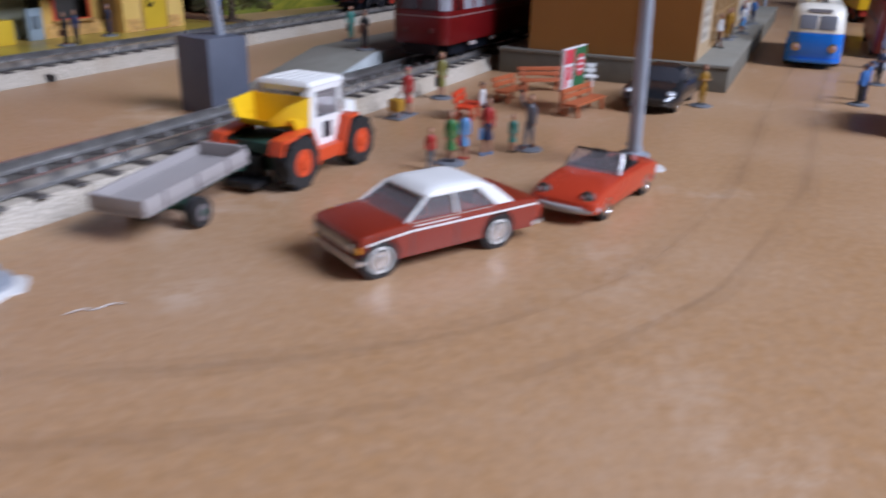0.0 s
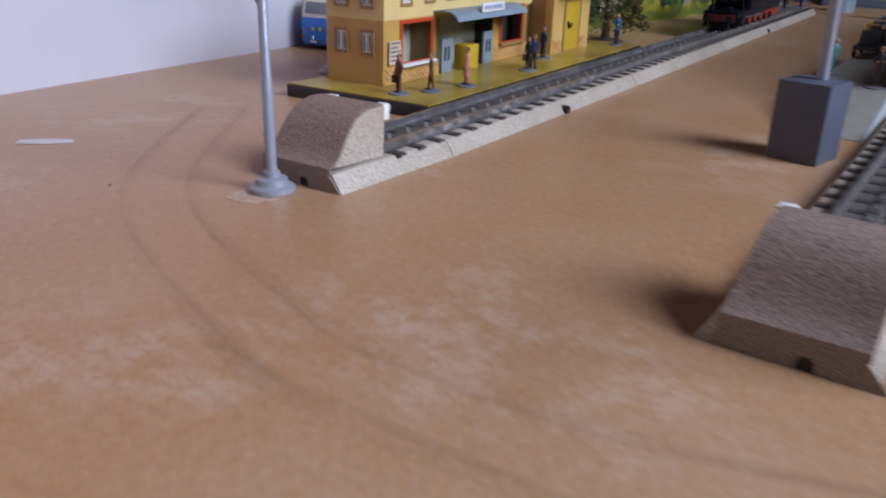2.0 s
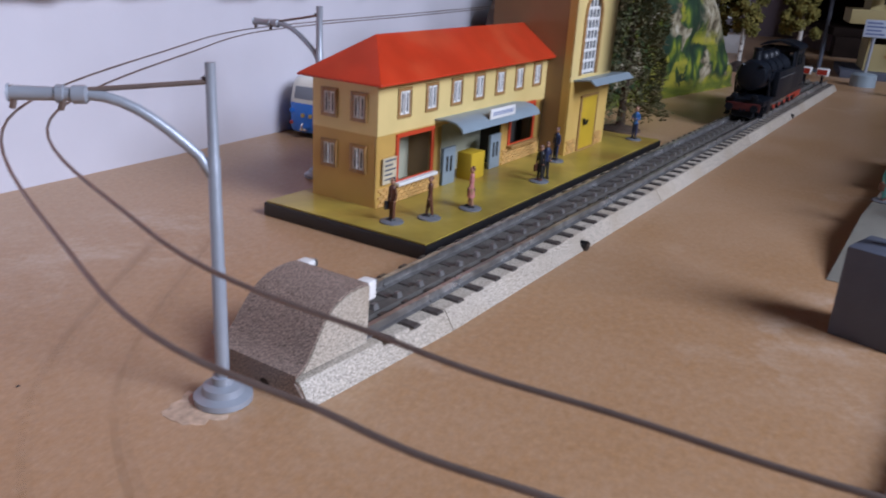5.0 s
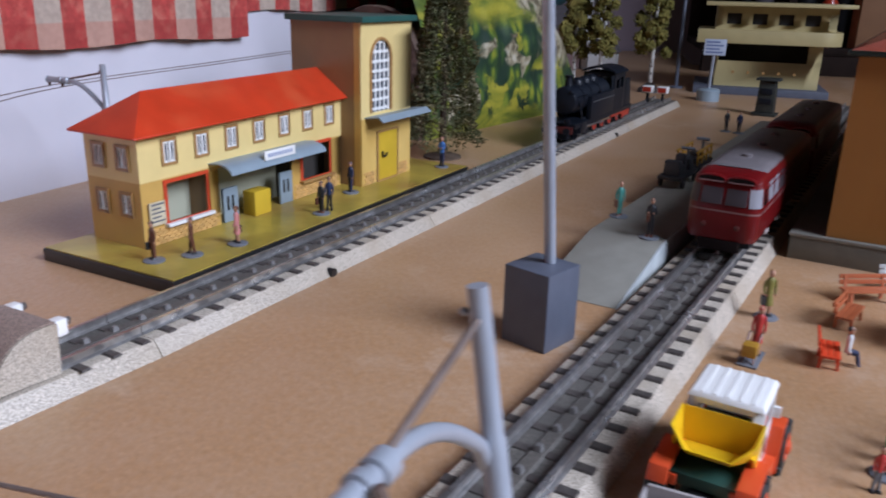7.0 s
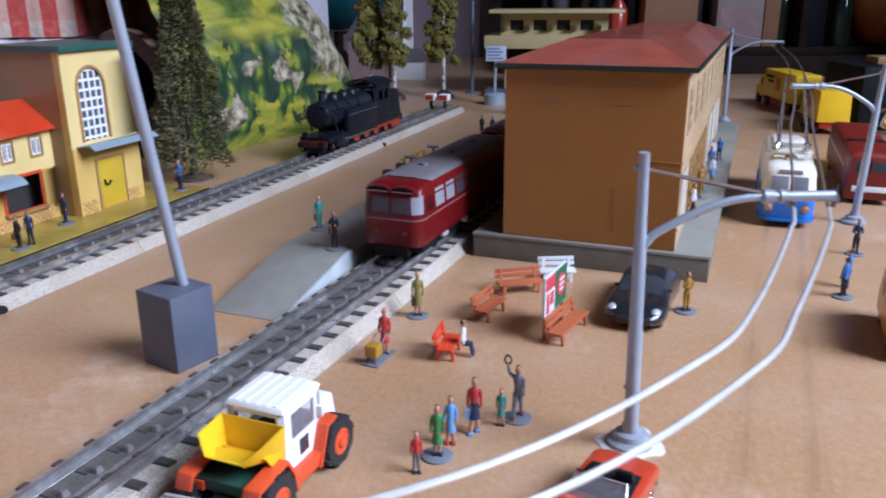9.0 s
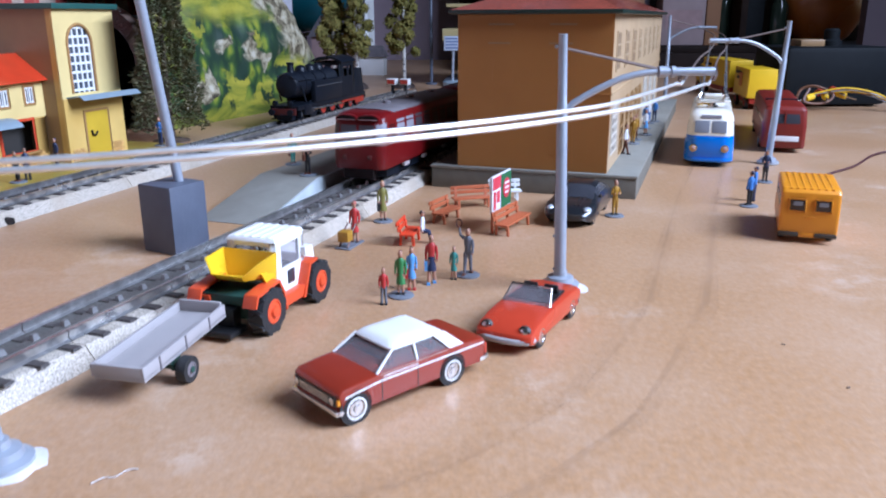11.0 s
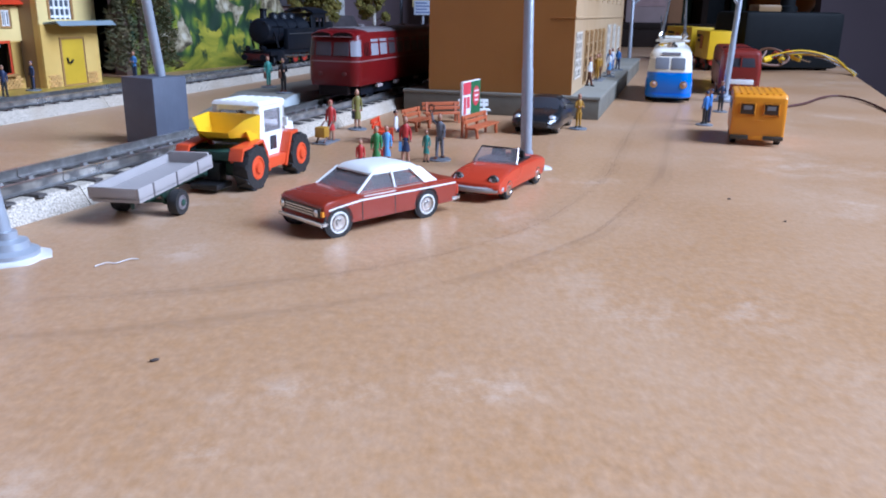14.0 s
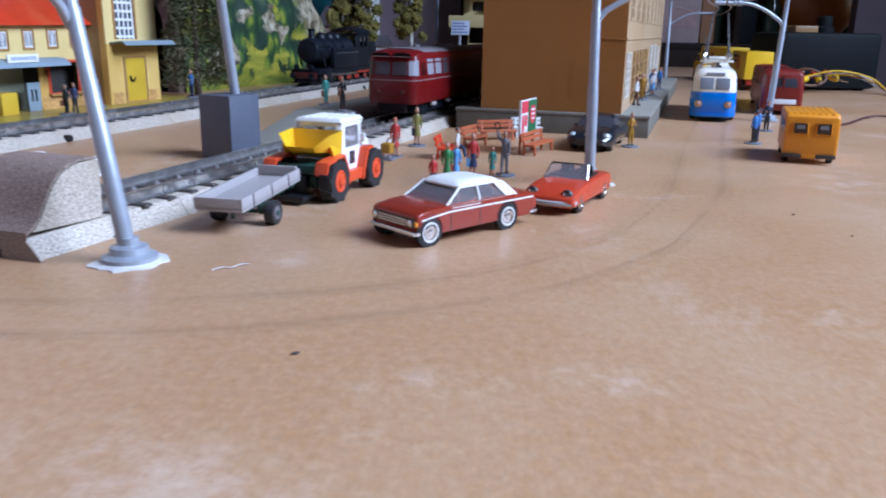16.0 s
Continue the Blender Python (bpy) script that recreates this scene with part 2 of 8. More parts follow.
FLOOR_C, FLOOR_2 = (0.43, 0.248, 0.126), (0.465, 0.292, 0.172)
HARDBOARD = hardboard()
WALL_WHITE = mat("painted_panel", (0.62, 0.595, 0.64), 0.5, 0, 0.03, 30, 0.1, 300)
WALL_GREY = mat("grey_wall", (0.07, 0.058, 0.07), 0.8, 0, 0.08, 12, 0.1, 200)
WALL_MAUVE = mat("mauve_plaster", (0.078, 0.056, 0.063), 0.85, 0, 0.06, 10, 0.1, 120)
# same mauve plaster, made paler to offset the weak light in the alcove
WALL_MAUVE_LIFTED = mat("light_lifted_mauve_plaster", (0.29, 0.22, 0.245), 0.85, 0, 0.06, 10, 0.1, 120)
# unseen walls and ceiling, coloured dark to cut the fill light they bounce
WALL_DIMMED = mat("dimmed_room_plaster", (0.10, 0.085, 0.075), 0.85, 0, 0.05, 6, 0.1, 80)
CEIL = mat("dimmed_ceiling_paint", (0.15, 0.135, 0.12), 0.9, 0, 0.03, 5)
CARPET = mat("dark_carpet", (0.10, 0.075, 0.06), 0.95, 0, 0.2, 60)
BED = mat("speckled_roadbed", (0.43, 0.375, 0.305), 0.5, 0, 0.62, 2100, 0.15, 1500, second=(0.36, 0.29, 0.21), second_scale=26, second_at=(0.48, 0.75))
BED_BROWN = mat("brown_speckled_tin", (0.25, 0.19, 0.155), 0.45, 0, 0.9, 2700, 0.08, 1500)
BED_TOP = mat("grey_roadbed_top", (0.10, 0.09, 0.078), 0.65, 0, 0.3, 900, 0.3, 1200, second=(0.075, 0.068, 0.06), second_scale=60)
SLEEPER = mat("dark_sleeper", (0.065, 0.055, 0.050), 0.42, 0, 0.25, 500)
STEEL = mat("rail_steel", (0.68, 0.67, 0.66), 0.28, 0.9, 0.25, 420, second=(0.42, 0.40, 0.385), second_scale=75, second_at=(0.42, 0.64))
TRAILER_PALE = mat("pale_dusty_step", (0.34, 0.29, 0.28), 0.5, 0, 0.2, 80)
STEEL_DULL = mat("dull_stud_steel", (0.30, 0.29, 0.28), 0.5, 0.7, 0.2, 200)
GREY_PLASTIC = mat("grey_plastic", (0.088, 0.098, 0.128), 0.5, 0, 0.08, 150, 0.1, 700)
POLE_PAINT = mat("pale_grey_pole_paint", (0.34, 0.365, 0.41), 0.32, 0.25, 0.07, 150, 0.1, 600)
CONCRETE = mat("grey_platform_plastic", (0.23, 0.22, 0.185), 0.6, 0, 0.08, 120, 0.12, 700, second=(0.20, 0.185, 0.15), second_scale=20)
# darker copy of the platform grey; the unlit front's shade is in the colour
PLATFORM_SHADED = mat("shaded_olive_platform_plastic", (0.145, 0.135, 0.108), 0.6, 0, 0.12, 120, 0.12, 700, second=(0.12, 0.11, 0.085), second_scale=20)
# paler copy of the platform grey, light painted onto its side face
LIT_CHEEK = mat("lit_platform_side", (0.42, 0.45, 0.45), 0.5, 0, 0.1, 100)
CREAM = mat("cream_litho_tin", (0.74, 0.57, 0.24), 0.36, 0, 0.05, 80, 0, second=(0.66, 0.50, 0.20), second_scale=18)
GOLDEN = mat("golden_litho_tin", (0.66, 0.45, 0.14), 0.36, 0, 0.06, 80, 0, second=(0.58, 0.36, 0.09), second_scale=22, second_at=(0.45, 0.65))
OCHRE = mat("ochre_litho_tin", (0.56, 0.34, 0.09), 0.36, 0, 0.06, 80, 0, second=(0.52, 0.33, 0.09), second_scale=18)
BRICK_Y = mat("yellow_brick_print", (0.62, 0.37, 0.13), 0.4, 0, 0.1, 90, island=0.15)
TIN_BROWN = mat("brown_litho_tin", (0.27, 0.16, 0.07), 0.4, 0, 0.08, 60)
BASE_GREEN = mat("olive_yellow_tin_base", (0.37, 0.275, 0.05), 0.3, 0, 0.3, 45, 0.05, 200, second=(0.30, 0.165, 0.04), second_scale=26, second_at=(0.50, 0.72))
BLACK = mat("black_enamel", (0.012, 0.012, 0.013), 0.35, 0, 0.15, 90)
ROOF_RED = mat("red_enamel_roof", (0.54, 0.045, 0.014), 0.3, 0, 0.12, 60, 0.04, 200, second=(0.60, 0.10, 0.035), second_scale=28, second_at=(0.5, 0.75))
RED_TRIM = mat("red_window_trim", (0.55, 0.06, 0.02), 0.4, 0, 0.05, 60)
TRIM_BROWN = mat("brown_window_trim", (0.36, 0.20, 0.07), 0.4, 0, 0.08, 60)
WHITE = mat("white_enamel", (0.78, 0.77, 0.74), 0.35, 0, 0.04, 60)
# near-black for insides and hollows, standing in for their shade
DARK = mat("interior_shade", (0.03, 0.025, 0.02), 0.7, 0, 0.2, 40)
BLUE_GREY = mat("blue_grey_tin", (0.26, 0.32, 0.36), 0.38, 0.1, 0.07, 50)
GREEN_DARK = mat("dark_green_enamel", (0.025, 0.085, 0.07), 0.35, 0, 0.1, 50)
BOX_BROWN = mat("ochre_brown_plastic", (0.33, 0.142, 0.036), 0.36, 0, 0.05, 40, 0.08, 900, second=(0.30, 0.125, 0.030), second_scale=10, spec=0.3)
FACADE = mat("sandy_beige_plastic", (0.46, 0.32, 0.18), 0.45, 0, 0.06, 60, 0.08, 900, second=(0.40, 0.265, 0.14), second_scale=14)
ROOF_TILE = mat("dull_red_plastic_roof", (0.30, 0.072, 0.044), 0.18, 0, 0.12, 60, 0.15, 1200, coat=0.3, second=(0.27, 0.10, 0.085), second_scale=20)


# ---- the room and the table ----
def slab(name, x0, x1, y0, y1, z0, z1, material, label, category="wall", kind="structure"):
    bm = bm_()
    box(bm, x0, x1, y0, y1, z0, z1)
    return thing(name, at(0, 0), label, category, kind=kind, bm=bm, material=material)


bm = bm_()
edge = [(-800, -500), (-160, -500), (322, 545), (520, 977), (540, 1440), (540, 1560), (22, 1560), (22, 1850), (-800, 1850)]
prism(bm, edge, -16, 0, "z")
TABLE = thing("table_board", at(0, 0), "large brown hardboard table top with rubbed pale patches", "table", kind="structure", bm=bm, material=HARDBOARD)

slab("floor", -1500, 1300, -2000, 2300, -770, -750, CARPET, "dark carpet on the floor of the room", "floor")
slab("ceiling", -1500, 1300, -2000, 2300, 1650, 1670, CEIL, "unseen ceiling of the room, darkened to cut bounced light", "ceiling")
slab("wall_west", -1520, -1500, -2000, 2300, -750, 1650, WALL_DIMMED, "unseen plaster wall of the room, darkened to cut bounced light")
slab("wall_north", -1500, 1300, 2300, 2320, -750, 1650, WALL_GREY, "dull purple grey wall behind the layout")


def pierced(name, along, at_, lo, hi, holes, label):
    """A wall across the room with one opening through it, as four slabs in one mesh."""
    bm = bm_()
    a0, a1, z0, z1 = holes
    for (p, q, r, s) in ((lo, a0, -750, 1650), (a1, hi, -750, 1650), (a0, a1, -750, z0), (a0, a1, z1, 1650)):
        if along == "y":
            box(bm, at_, at_ + 40, p, q, r, s)
        else:
            box(bm, p, q, at_ - 40, at_, r, s)
    return thing(name, at(0, 0), label, "wall", kind="structure", bm=bm, material=WALL_DIMMED)


# unseen wall set around the area lamp; its dark colour limits bounce
pierced("wall_east", "y", 1070, -2000, 1290, (-580, 340, 520, 1340), "unseen darkened plaster wall with a wide window opening")
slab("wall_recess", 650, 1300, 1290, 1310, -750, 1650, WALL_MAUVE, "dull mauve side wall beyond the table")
slab("wall_alcove", -1500, 150, 1860, 1880, -750, 1650, WALL_MAUVE_LIFTED, "dull mauve wall behind the model church")
slab("wall_south", -1500, 1300, -2020, -2000, -750, 1650, WALL_DIMMED, "unseen darkened plaster wall at the back of the room")

# white panel along the left edge of the table
U_W = 13.1
bm = bm_()
box(bm, -14, 0, -700, 900, -2, 300)
thing("backdrop_panel", at(-450.5, 400, 0, -U_W), "low white painted panel along the edge of the table", "panel", kind="structure", bm=bm, material=WALL_WHITE)


# ---- tracks ----
def track(name, x, y, turn, length, joints, holes, label):
    """Tin track: sloping speckled roadbed, wide dark sleepers, two rails and a row of studs. x, y: the right foot of its near end."""
    t = thing(name, at(x, y, 0, -turn), label, "track")
    w, c0 = 39.0, -19.5
    cuts = [0] + joints + [length]
    taper = lambda q: 4.8 - 3.3 * q / 57 if q <= 57 else max(0.0, 1.5 - (q - 57) / 120)
    for a, b in zip(cuts, cuts[1:]):
        bm = bm_()
        rings = []
        for s_, inn in ((a + 0.15, taper(a)), (b - 0.15, taper(b))):
            lf, rf = -w + min(inn, 1.0), -inn
            rings.append([(lf, s_, 0), (rf, s_, 0), (rf - 3.3, s_, 5.0), (rf - 3.7, s_, 5.6), (lf + 3.7, s_, 5.6), (lf + 3.3, s_, 5.0)])
        loft(bm, rings)
        part("roadbed", bm, BED, t, "", 0.2)
    bm = bm_()
    prism(bm, [(c0 - 8.2, 5.5), (c0 + 8.2, 5.5), (c0 + 8.0, 5.85), (c0 - 8.0, 5.85)], 0.5, length - 0.5, "y")
    part("track_bed_top", bm, BED_TOP, t, "dull grey top of the roadbed")
    bm = bm_()
    box(bm, c0 - 15.2, c0 + 15.2, -1.7, 1.7, 5.6, 6.3, top=(0.3, 0.3))
    me = data("sleeper", bm, SLEEPER)
    bm = bm_()
    box(bm, c0 - 1.1, c0 + 1.1, -1.3, 1.3, 6.2, 8.3, top=(0.5, 0.5))
    stud_me = data("contact_stud", bm, STEEL_DULL)
    s = 31.0
    while s < length - 3:
        for nm, me_ in (("sleeper", me), ("contact_stud", stud_me)):
            ob = new(nm, me_)
            ob.parent = t
            ob.matrix_basis = at(0, s)
        s += 11.25
    for dx in (-8.4, 8.4):
        c = c0 + dx
        for a, b in zip(cuts, cuts[1:]):
            bm = bm_()
            prism(bm, [(c - 1.5, 6.2), (c + 1.5, 6.2), (c + 1.3, 6.5), (c + 0.45, 6.8), (c + 0.5, 8.2), (c + 0.75, 8.6), (c + 0.7, 9.2), (c - 0.7, 9.2), (c - 0.75, 8.6), (c - 0.5, 8.2), (c - 0.45, 6.8), (c - 1.3, 6.5)], max(a, 12) + 0.2, b - 0.2, "y")
            part("rail", bm, STEEL, t)
    bm = bm_()
    prism(bm, [(c0 - 2.6, 5.8), (c0 + 2.6, 5.8), (c0 + 1.8, 6.6), (c0 - 1.8, 6.6)], 27, length, "y")
    part("middle_strip", bm, BED_TOP, t, "raised grey strip between the rails")
    for j in holes:
        bm = bm_()
        rod(bm, (0.2, j, 1.4), (-4, j, 1.4), 2.0, seg=14)
        part("cable_hole", bm, BLACK, t, "dark round cable hole")
    return t


A1, A2 = 17.0, 19.75
TRACK_FAR, TRACK_NEAR = (-271.8, 231.7), (-141.3, 162.7)
track("track_far", *TRACK_FAR, A1, 790, [57, 237, 417, 597], [149, 556], "tin toy track with a speckled roadbed and three rails")
track("track_near", *TRACK_NEAR, A2, 900, [57, 237, 417, 597, 777], [], "tin toy track with three steel rails under the railcar")


def bumper(x, y, turn):
    """The curved tin buffer that closes the track's end."""
    t = thing("buffer_stop", at(x, y, 5.7, -turn), "curved speckled brown tin buffer stop on the end of the track", "buffer stop", "buffer stops")
    prof = [(-0.4, 0.25), (-0.3, 1.5), (1.2, 2.2), (3.2, 3.8), (5.0, 6.2), (7.0, 9.4), (9.2, 12.3), (12, 14.8), (15, 16.3), (19, 17.2), (23, 17.2), (26, 16.8)]
    bm = bm_()
    outer = [(-31.4 + 0.16 * p[1], p[0], p[1]) for p in prof]
    right = [(-4.3, p[0], p[1]) for p in prof]
    inner = [(x_, y_, z_ - 0.7) for x_, y_, z_ in outer]
    inner2 = [(x_, y_, z_ - 0.7) for x_, y_, z_ in right]
    for a, b in (((outer, right)), ((inner, inner2))):
        for i in range(len(a) - 1):
            face(bm, (a[i], b[i], b[i + 1], a[i + 1]))
    for a, b in ((outer, inner), (right, inner2)):
        for i in range(len(a) - 1):
            face(bm, (a[i], a[i + 1], b[i + 1], b[i]))
    face(bm, (outer[-1], right[-1], inner2[-1], inner[-1]))
    face(bm, (outer[0], right[0], inner2[0], inner[0]))
    part("curved_cover", bm, BED_BROWN, t, "brown curved tin cover")
    for xx in (-28.6, -5.6):
        bm = bm_()
        poly = [(p[0] + 0.7, max(p[1] - 1.0, 0)) for p in prof[2:]] + [(26, 0)]
        prism(bm, poly, xx, xx + 1.2, "x")
        part("side_plate", bm, BED, t, "pale speckled side plate")
    for xx in (-7.2, -28.2):
        bm = bm_()
        box(bm, xx - 1.9, xx + 1.9, 26.2, 30.6, 11.0, 16.2)
        head = part("buffer_head", bm, WHITE, t, "white buffer head", 0.4)
        bm = bm_()
        rod(bm, (xx, 30.6, 14.5), (xx, 32.4, 14.5), 1.5, 1.2, 12)
        part("buffer_knob", bm, STEEL, head, "small bright buffer knob")
    bm = bm_()
    box(bm, -28.4, -5, 25.4, 26.2, 0.5, 15.6)
    part("end_plate", bm, BED, t)
    bm = bm_()
    prism(bm, [(-32.4, -5.6), (-16.4, -5.6), (-16.4, -3.6), (-15.4, -2.6), (-14.0, -2.6), (-13.0, -3.6), (-13.0, -5.6), (-0.4, -5.6), (-5.3, -0.1), (-30.9, -0.1)], -0.35, 0.1, "y")
    part("front_plate", bm, BED_BROWN, t, "brown speckled front plate")
    bm = bm_()
    box(bm, -16.3, -13.1, 0.0, 0.14, -5.6, -2.7)
    part("cable_notch", bm, BLACK, t, "dark cable notch")
    return t


bumper(-276.4, 233.1, 17.25)
bumper(-143.7, 163.5, A2)

# lamp post foot: grey box with a tall plain pole
bm = bm_()
G = thing("signal_mast", at(-134.4, 320.5, 0, 0), "tall pale grey mast standing on a dark grey block", "mast")
box(bm, -18.7, 0, 0, 18.4, 0, 28.2)
part("foot_block", bm, GREY_PLASTIC, G, "dark grey foot block", 0.5, at(0, 0, 0, -31))
bm = bm_()
rod(bm, (0, 0, 28), (-6.0, -15, 128), 2.05, 1.9, 20)
part("pole", bm, POLE_PAINT, G, "pale grey metal pole", m=at(-1.0, 15.5, 0, 0))


# ---- platforms ----
bm = bm_()
P1 = thing("ramp_platform", at(-111, 368.2, 0, -A2), "grey station platform with a sloping ramp end", "platform")
prism(bm, [(0, 0.3), (58, 12.2), (470, 12.2), (470, 0), (0, 0)], -34, 0, "x")
part("platform_body", bm, CONCRETE, P1, "", 0.5)
# thin sheet over the side face carries the painted light
bm = bm_()
prism(bm, [(0, 0.0), (58, 11.9), (140, 11.9), (140, 0)], 0.05, 1.1, "x")
part("ramp_cheek", bm, LIT_CHEEK, P1, "platform side face painted pale as if lit", 0.2)

P2 = thing("house_platform", at(77, 417.5, 0, -19.3), "long dark grey platform under the brown building", "platform")
bm = bm_()
box(bm, -114.4, -0.6, 0.6, 424.4, 0, 10.9)
part("platform_body", bm, PLATFORM_SHADED, P2, "olive grey platform wall painted dark for its unlit front", 0.3)
bm = bm_()
box(bm, -115, 0, 0, 425, 10.95, 12.6)
part("platform_coping", bm, CONCRETE, P2, "", 0.4)


# ---- the brown building ----
EAVES_GREEN = mat("black_green_eaves", (0.012, 0.022, 0.017), 0.3, 0, 0.2, 40, spec=0.5)

def brown_house():
    h = thing("office_building", at(62.2, 425.5, 12.7, -19.3), "tall ochre brown plastic building with a low dull red roof", "building")
    L, W, H = 362, 83, 81.5
    for nm, a in (("wall_front", (-W, 0, 0, 1.5)), ("wall_back", (-W, 0, L - 1.5, L)), ("wall_left", (-W, -W + 1.5, 1.5, L - 1.5))):
        bm = bm_()
        box(bm, a[0], a[1], a[2], a[3], 0, H)
        part(nm, bm, BOX_BROWN, h)
    return h, L, W, H


HOUSE, HL, HW, HH = brown_house()
bm = bm_()
box(bm, -1.5, 0, 1.5, HL - 1.5, 0, HH)
part("wall_right", bm, FACADE, HOUSE, "sandy beige front with window grids")
LIT_TRIM = mat("cream_window_bars", (0.62, 0.56, 0.46), 0.45, 0, 0.06, 60)
HOUSE_PANE = mat("brown_smoked_pane", (0.16, 0.10, 0.07), 0.2, 0, 0.15, 40)


def bars(y0, y1, z0, z1, nx, nz, m_, name, w=0.9, x=0.0):
    bm = bm_()
    cols, rows2 = nx, nz
    holes = []
    for i in range(cols):
        for j in range(rows2):
            a = y0 + (y1 - y0) * i / cols
            c = z0 + (z1 - z0) * j / rows2
            holes.append((a + w, a + (y1 - y0) / cols, c + w, c + (z1 - z0) / rows2))
    holed(bm, y0, y1 + w, z0, z1 + w, holes, x, x + 0.7)
    ob = part(name, bm, m_, HOUSE)
    bm = bm_()
    box(bm, x + 0.02, x + 0.22, y0 + 0.5, y1 + 0.5, z0 + 0.5, z1 + 0.5)
    part("pane", bm, HOUSE_PANE, ob)


bars(7, 33, 8, 33, 4, 5, LIT_TRIM, "window_grid")
for k in range(5):
    bars(52 + k * 27, 66 + k * 27, 2, 33, 2, 4, TRIM_BROWN, "door_grid")
bars(200, 226, 4, 35, 3, 4, LIT_TRIM, "window_grid")
bars(250, 276, 4, 35, 3, 4, LIT_TRIM, "window_grid")
bars(300, 326, 8, 33, 3, 4, LIT_TRIM, "window_grid")
for k in range(8):
    bars(14 + k * 42, 30 + k * 42, 52, 72, 2, 3, FACADE, "window_grid")
bm = bm_()
box(bm, 0.02, 0.7, 0, HL, 41, 42.2)
part("string_course", bm, FACADE, HOUSE, "", 0.2)
bm = bm_()
box(bm, -13, 0, -0.5, -0.02, 41, 41.8)
part("string_course", bm, BOX_BROWN, HOUSE, "", 0.2)
for a, b, c, d in ((-64, -52, 46, 58), (-31, -19, 46, 58), (-66, -62, 8, 27), (-40, -22, 8, 27), (-31, -29, 8, 27)):
    bm = bm_()
    frame_lines = [(a, b, c, c + 0.6), (a, b, d - 0.6, d), (a, a + 0.6, c, d), (b - 0.6, b, c, d)]
    for x0, x1, z0, z1 in frame_lines:
        box(bm, x0, x1, -0.07, -0.02, z0, z1)
    part("embossed_frame", bm, BOX_BROWN, HOUSE)
for x0 in (-66, -33):
    bm = bm_()
    box(bm, x0, x0 + 14, -0.3, -0.02, 76, 77)
    part("vent_slit", bm, TIN_BROWN, HOUSE)
    bm = bm_()
    box(bm, x0, x0 + 12, -0.3, -0.02, 66.5, 67.3)
    part("vent_slit", bm, TIN_BROWN, HOUSE)
bm = bm_()
e = 4.5
loft(bm, [[(-HW - e, -e, HH), (e, -e, HH), (e, HL + e, HH), (-HW - e, HL + e, HH)], [(-HW - e, -e, HH + 2.4), (e, -e, HH + 2.4), (e, HL + e, HH + 2.4), (-HW - e, HL + e, HH + 2.4)]])
part("eaves_board", bm, EAVES_GREEN, HOUSE, "black green eaves board", 1.0)
bm = bm_()
loft(bm, [[(-HW - e + 1, -e + 1, HH + 2.4), (e - 1, -e + 1, HH + 2.4), (e - 1, HL + e - 1, HH + 2.4), (-HW - e + 1, HL + e - 1, HH + 2.4)],
          [(-HW / 2 - 20, 34, HH + 12), (-HW / 2 + 20, 34, HH + 12), (-HW / 2 + 20, HL - 34, HH + 12), (-HW / 2 - 20, HL - 34, HH + 12)]])
house_roof = part("roof", bm, ROOF_TILE, HOUSE, "dull red hipped roof", 0.4)
for f in house_roof.data.polygons:
    f.use_smooth = False


# ---- the tin station ----
def small_window(parent, c, z, w, h, x, across=False, trim=None):
    """A casement: brown surround, two pale sashes with dark panes."""
    s = -1 if across else 1
    win = bm_()
    frame_bars(win, c - w / 2, c + w / 2, z, z + h, 1.3, min(x, x + 0.7 * s), max(x, x + 0.7 * s), across)
    ob = part("window", win, trim or TRIM_BROWN, parent, "small casement window with a brown surround")
    b = bm_()
    for a0, a1 in ((c - w / 2, c - 0.25), (c + 0.25, c + w / 2)):
        frame_bars(b, a0 + 0.9, a1 - 0.9, z + 0.9, z + h - 0.9, 0.9, min(x, x + 0.45 * s), max(x, x + 0.45 * s), across)
    part("sash", b, WHITE, ob, "white sash")
    p = bm_()
    lo, hi = sorted((x - 0.2 * s, x + 0.15 * s))
    box(p, *((c - w / 2, c + w / 2, lo, hi) if across else (lo, hi, c - w / 2, c + w / 2)), z, z + h)
    part("pane", p, PANE_DARK, ob)


PANE_DARK = mat("dark_window_pane", (0.045, 0.045, 0.052), 0.15, 0, 0.2, 30, spec=0.35)
PANE_LIGHT = mat("pale_window_pane", (0.40, 0.44, 0.52), 0.2, 0, 0.15, 40)
INNER_WALL = mat("pale_grey_green_inner_wall", (0.42, 0.42, 0.31), 0.45, 0, 0.06, 40)
YELLOW_DOOR = mat("golden_yellow_door", (0.56, 0.37, 0.03), 0.35, 0, 0.08, 60)

ST = thing("station_house", at(-281, 336.3, 0, -16.7), "yellow tin station with a red roof and a tower wing", "station")
bm = bm_()
box(bm, -79, 0, 0, 256, 0, 5.5)
part("base_edge", bm, BLACK, ST, "black enamelled base edge", 0.6)
bm = bm_()
box(bm, -78.2, -0.9, 0.9, 255, 5.5, 6.0)
part("base_top", bm, BASE_GREEN, ST, "glossy olive yellow base plate")
FX, BX, Z0, ZE = -39.5, -72.5, 6.0, 56.0
front_holes = [(35.5, 60, 15.0, 33), (68, 123, Z0, 33.8), (131, 156, 15.6, 34)]
bm = bm_()
holed(bm, 22, 166.5, Z0, 35, front_holes, FX - 1.2, FX)
part("wall_lower_front", bm, OCHRE, ST)
bm = bm_()
box(bm, FX - 1.2, FX, 22, 176, 35, ZE)
part("wall_upper_front", bm, CREAM, ST)
bm = bm_()
box(bm, BX, FX - 1.2, 22, 23.2, 35, ZE)
part("wall_upper_side", bm, CREAM, ST)
bm = bm_()
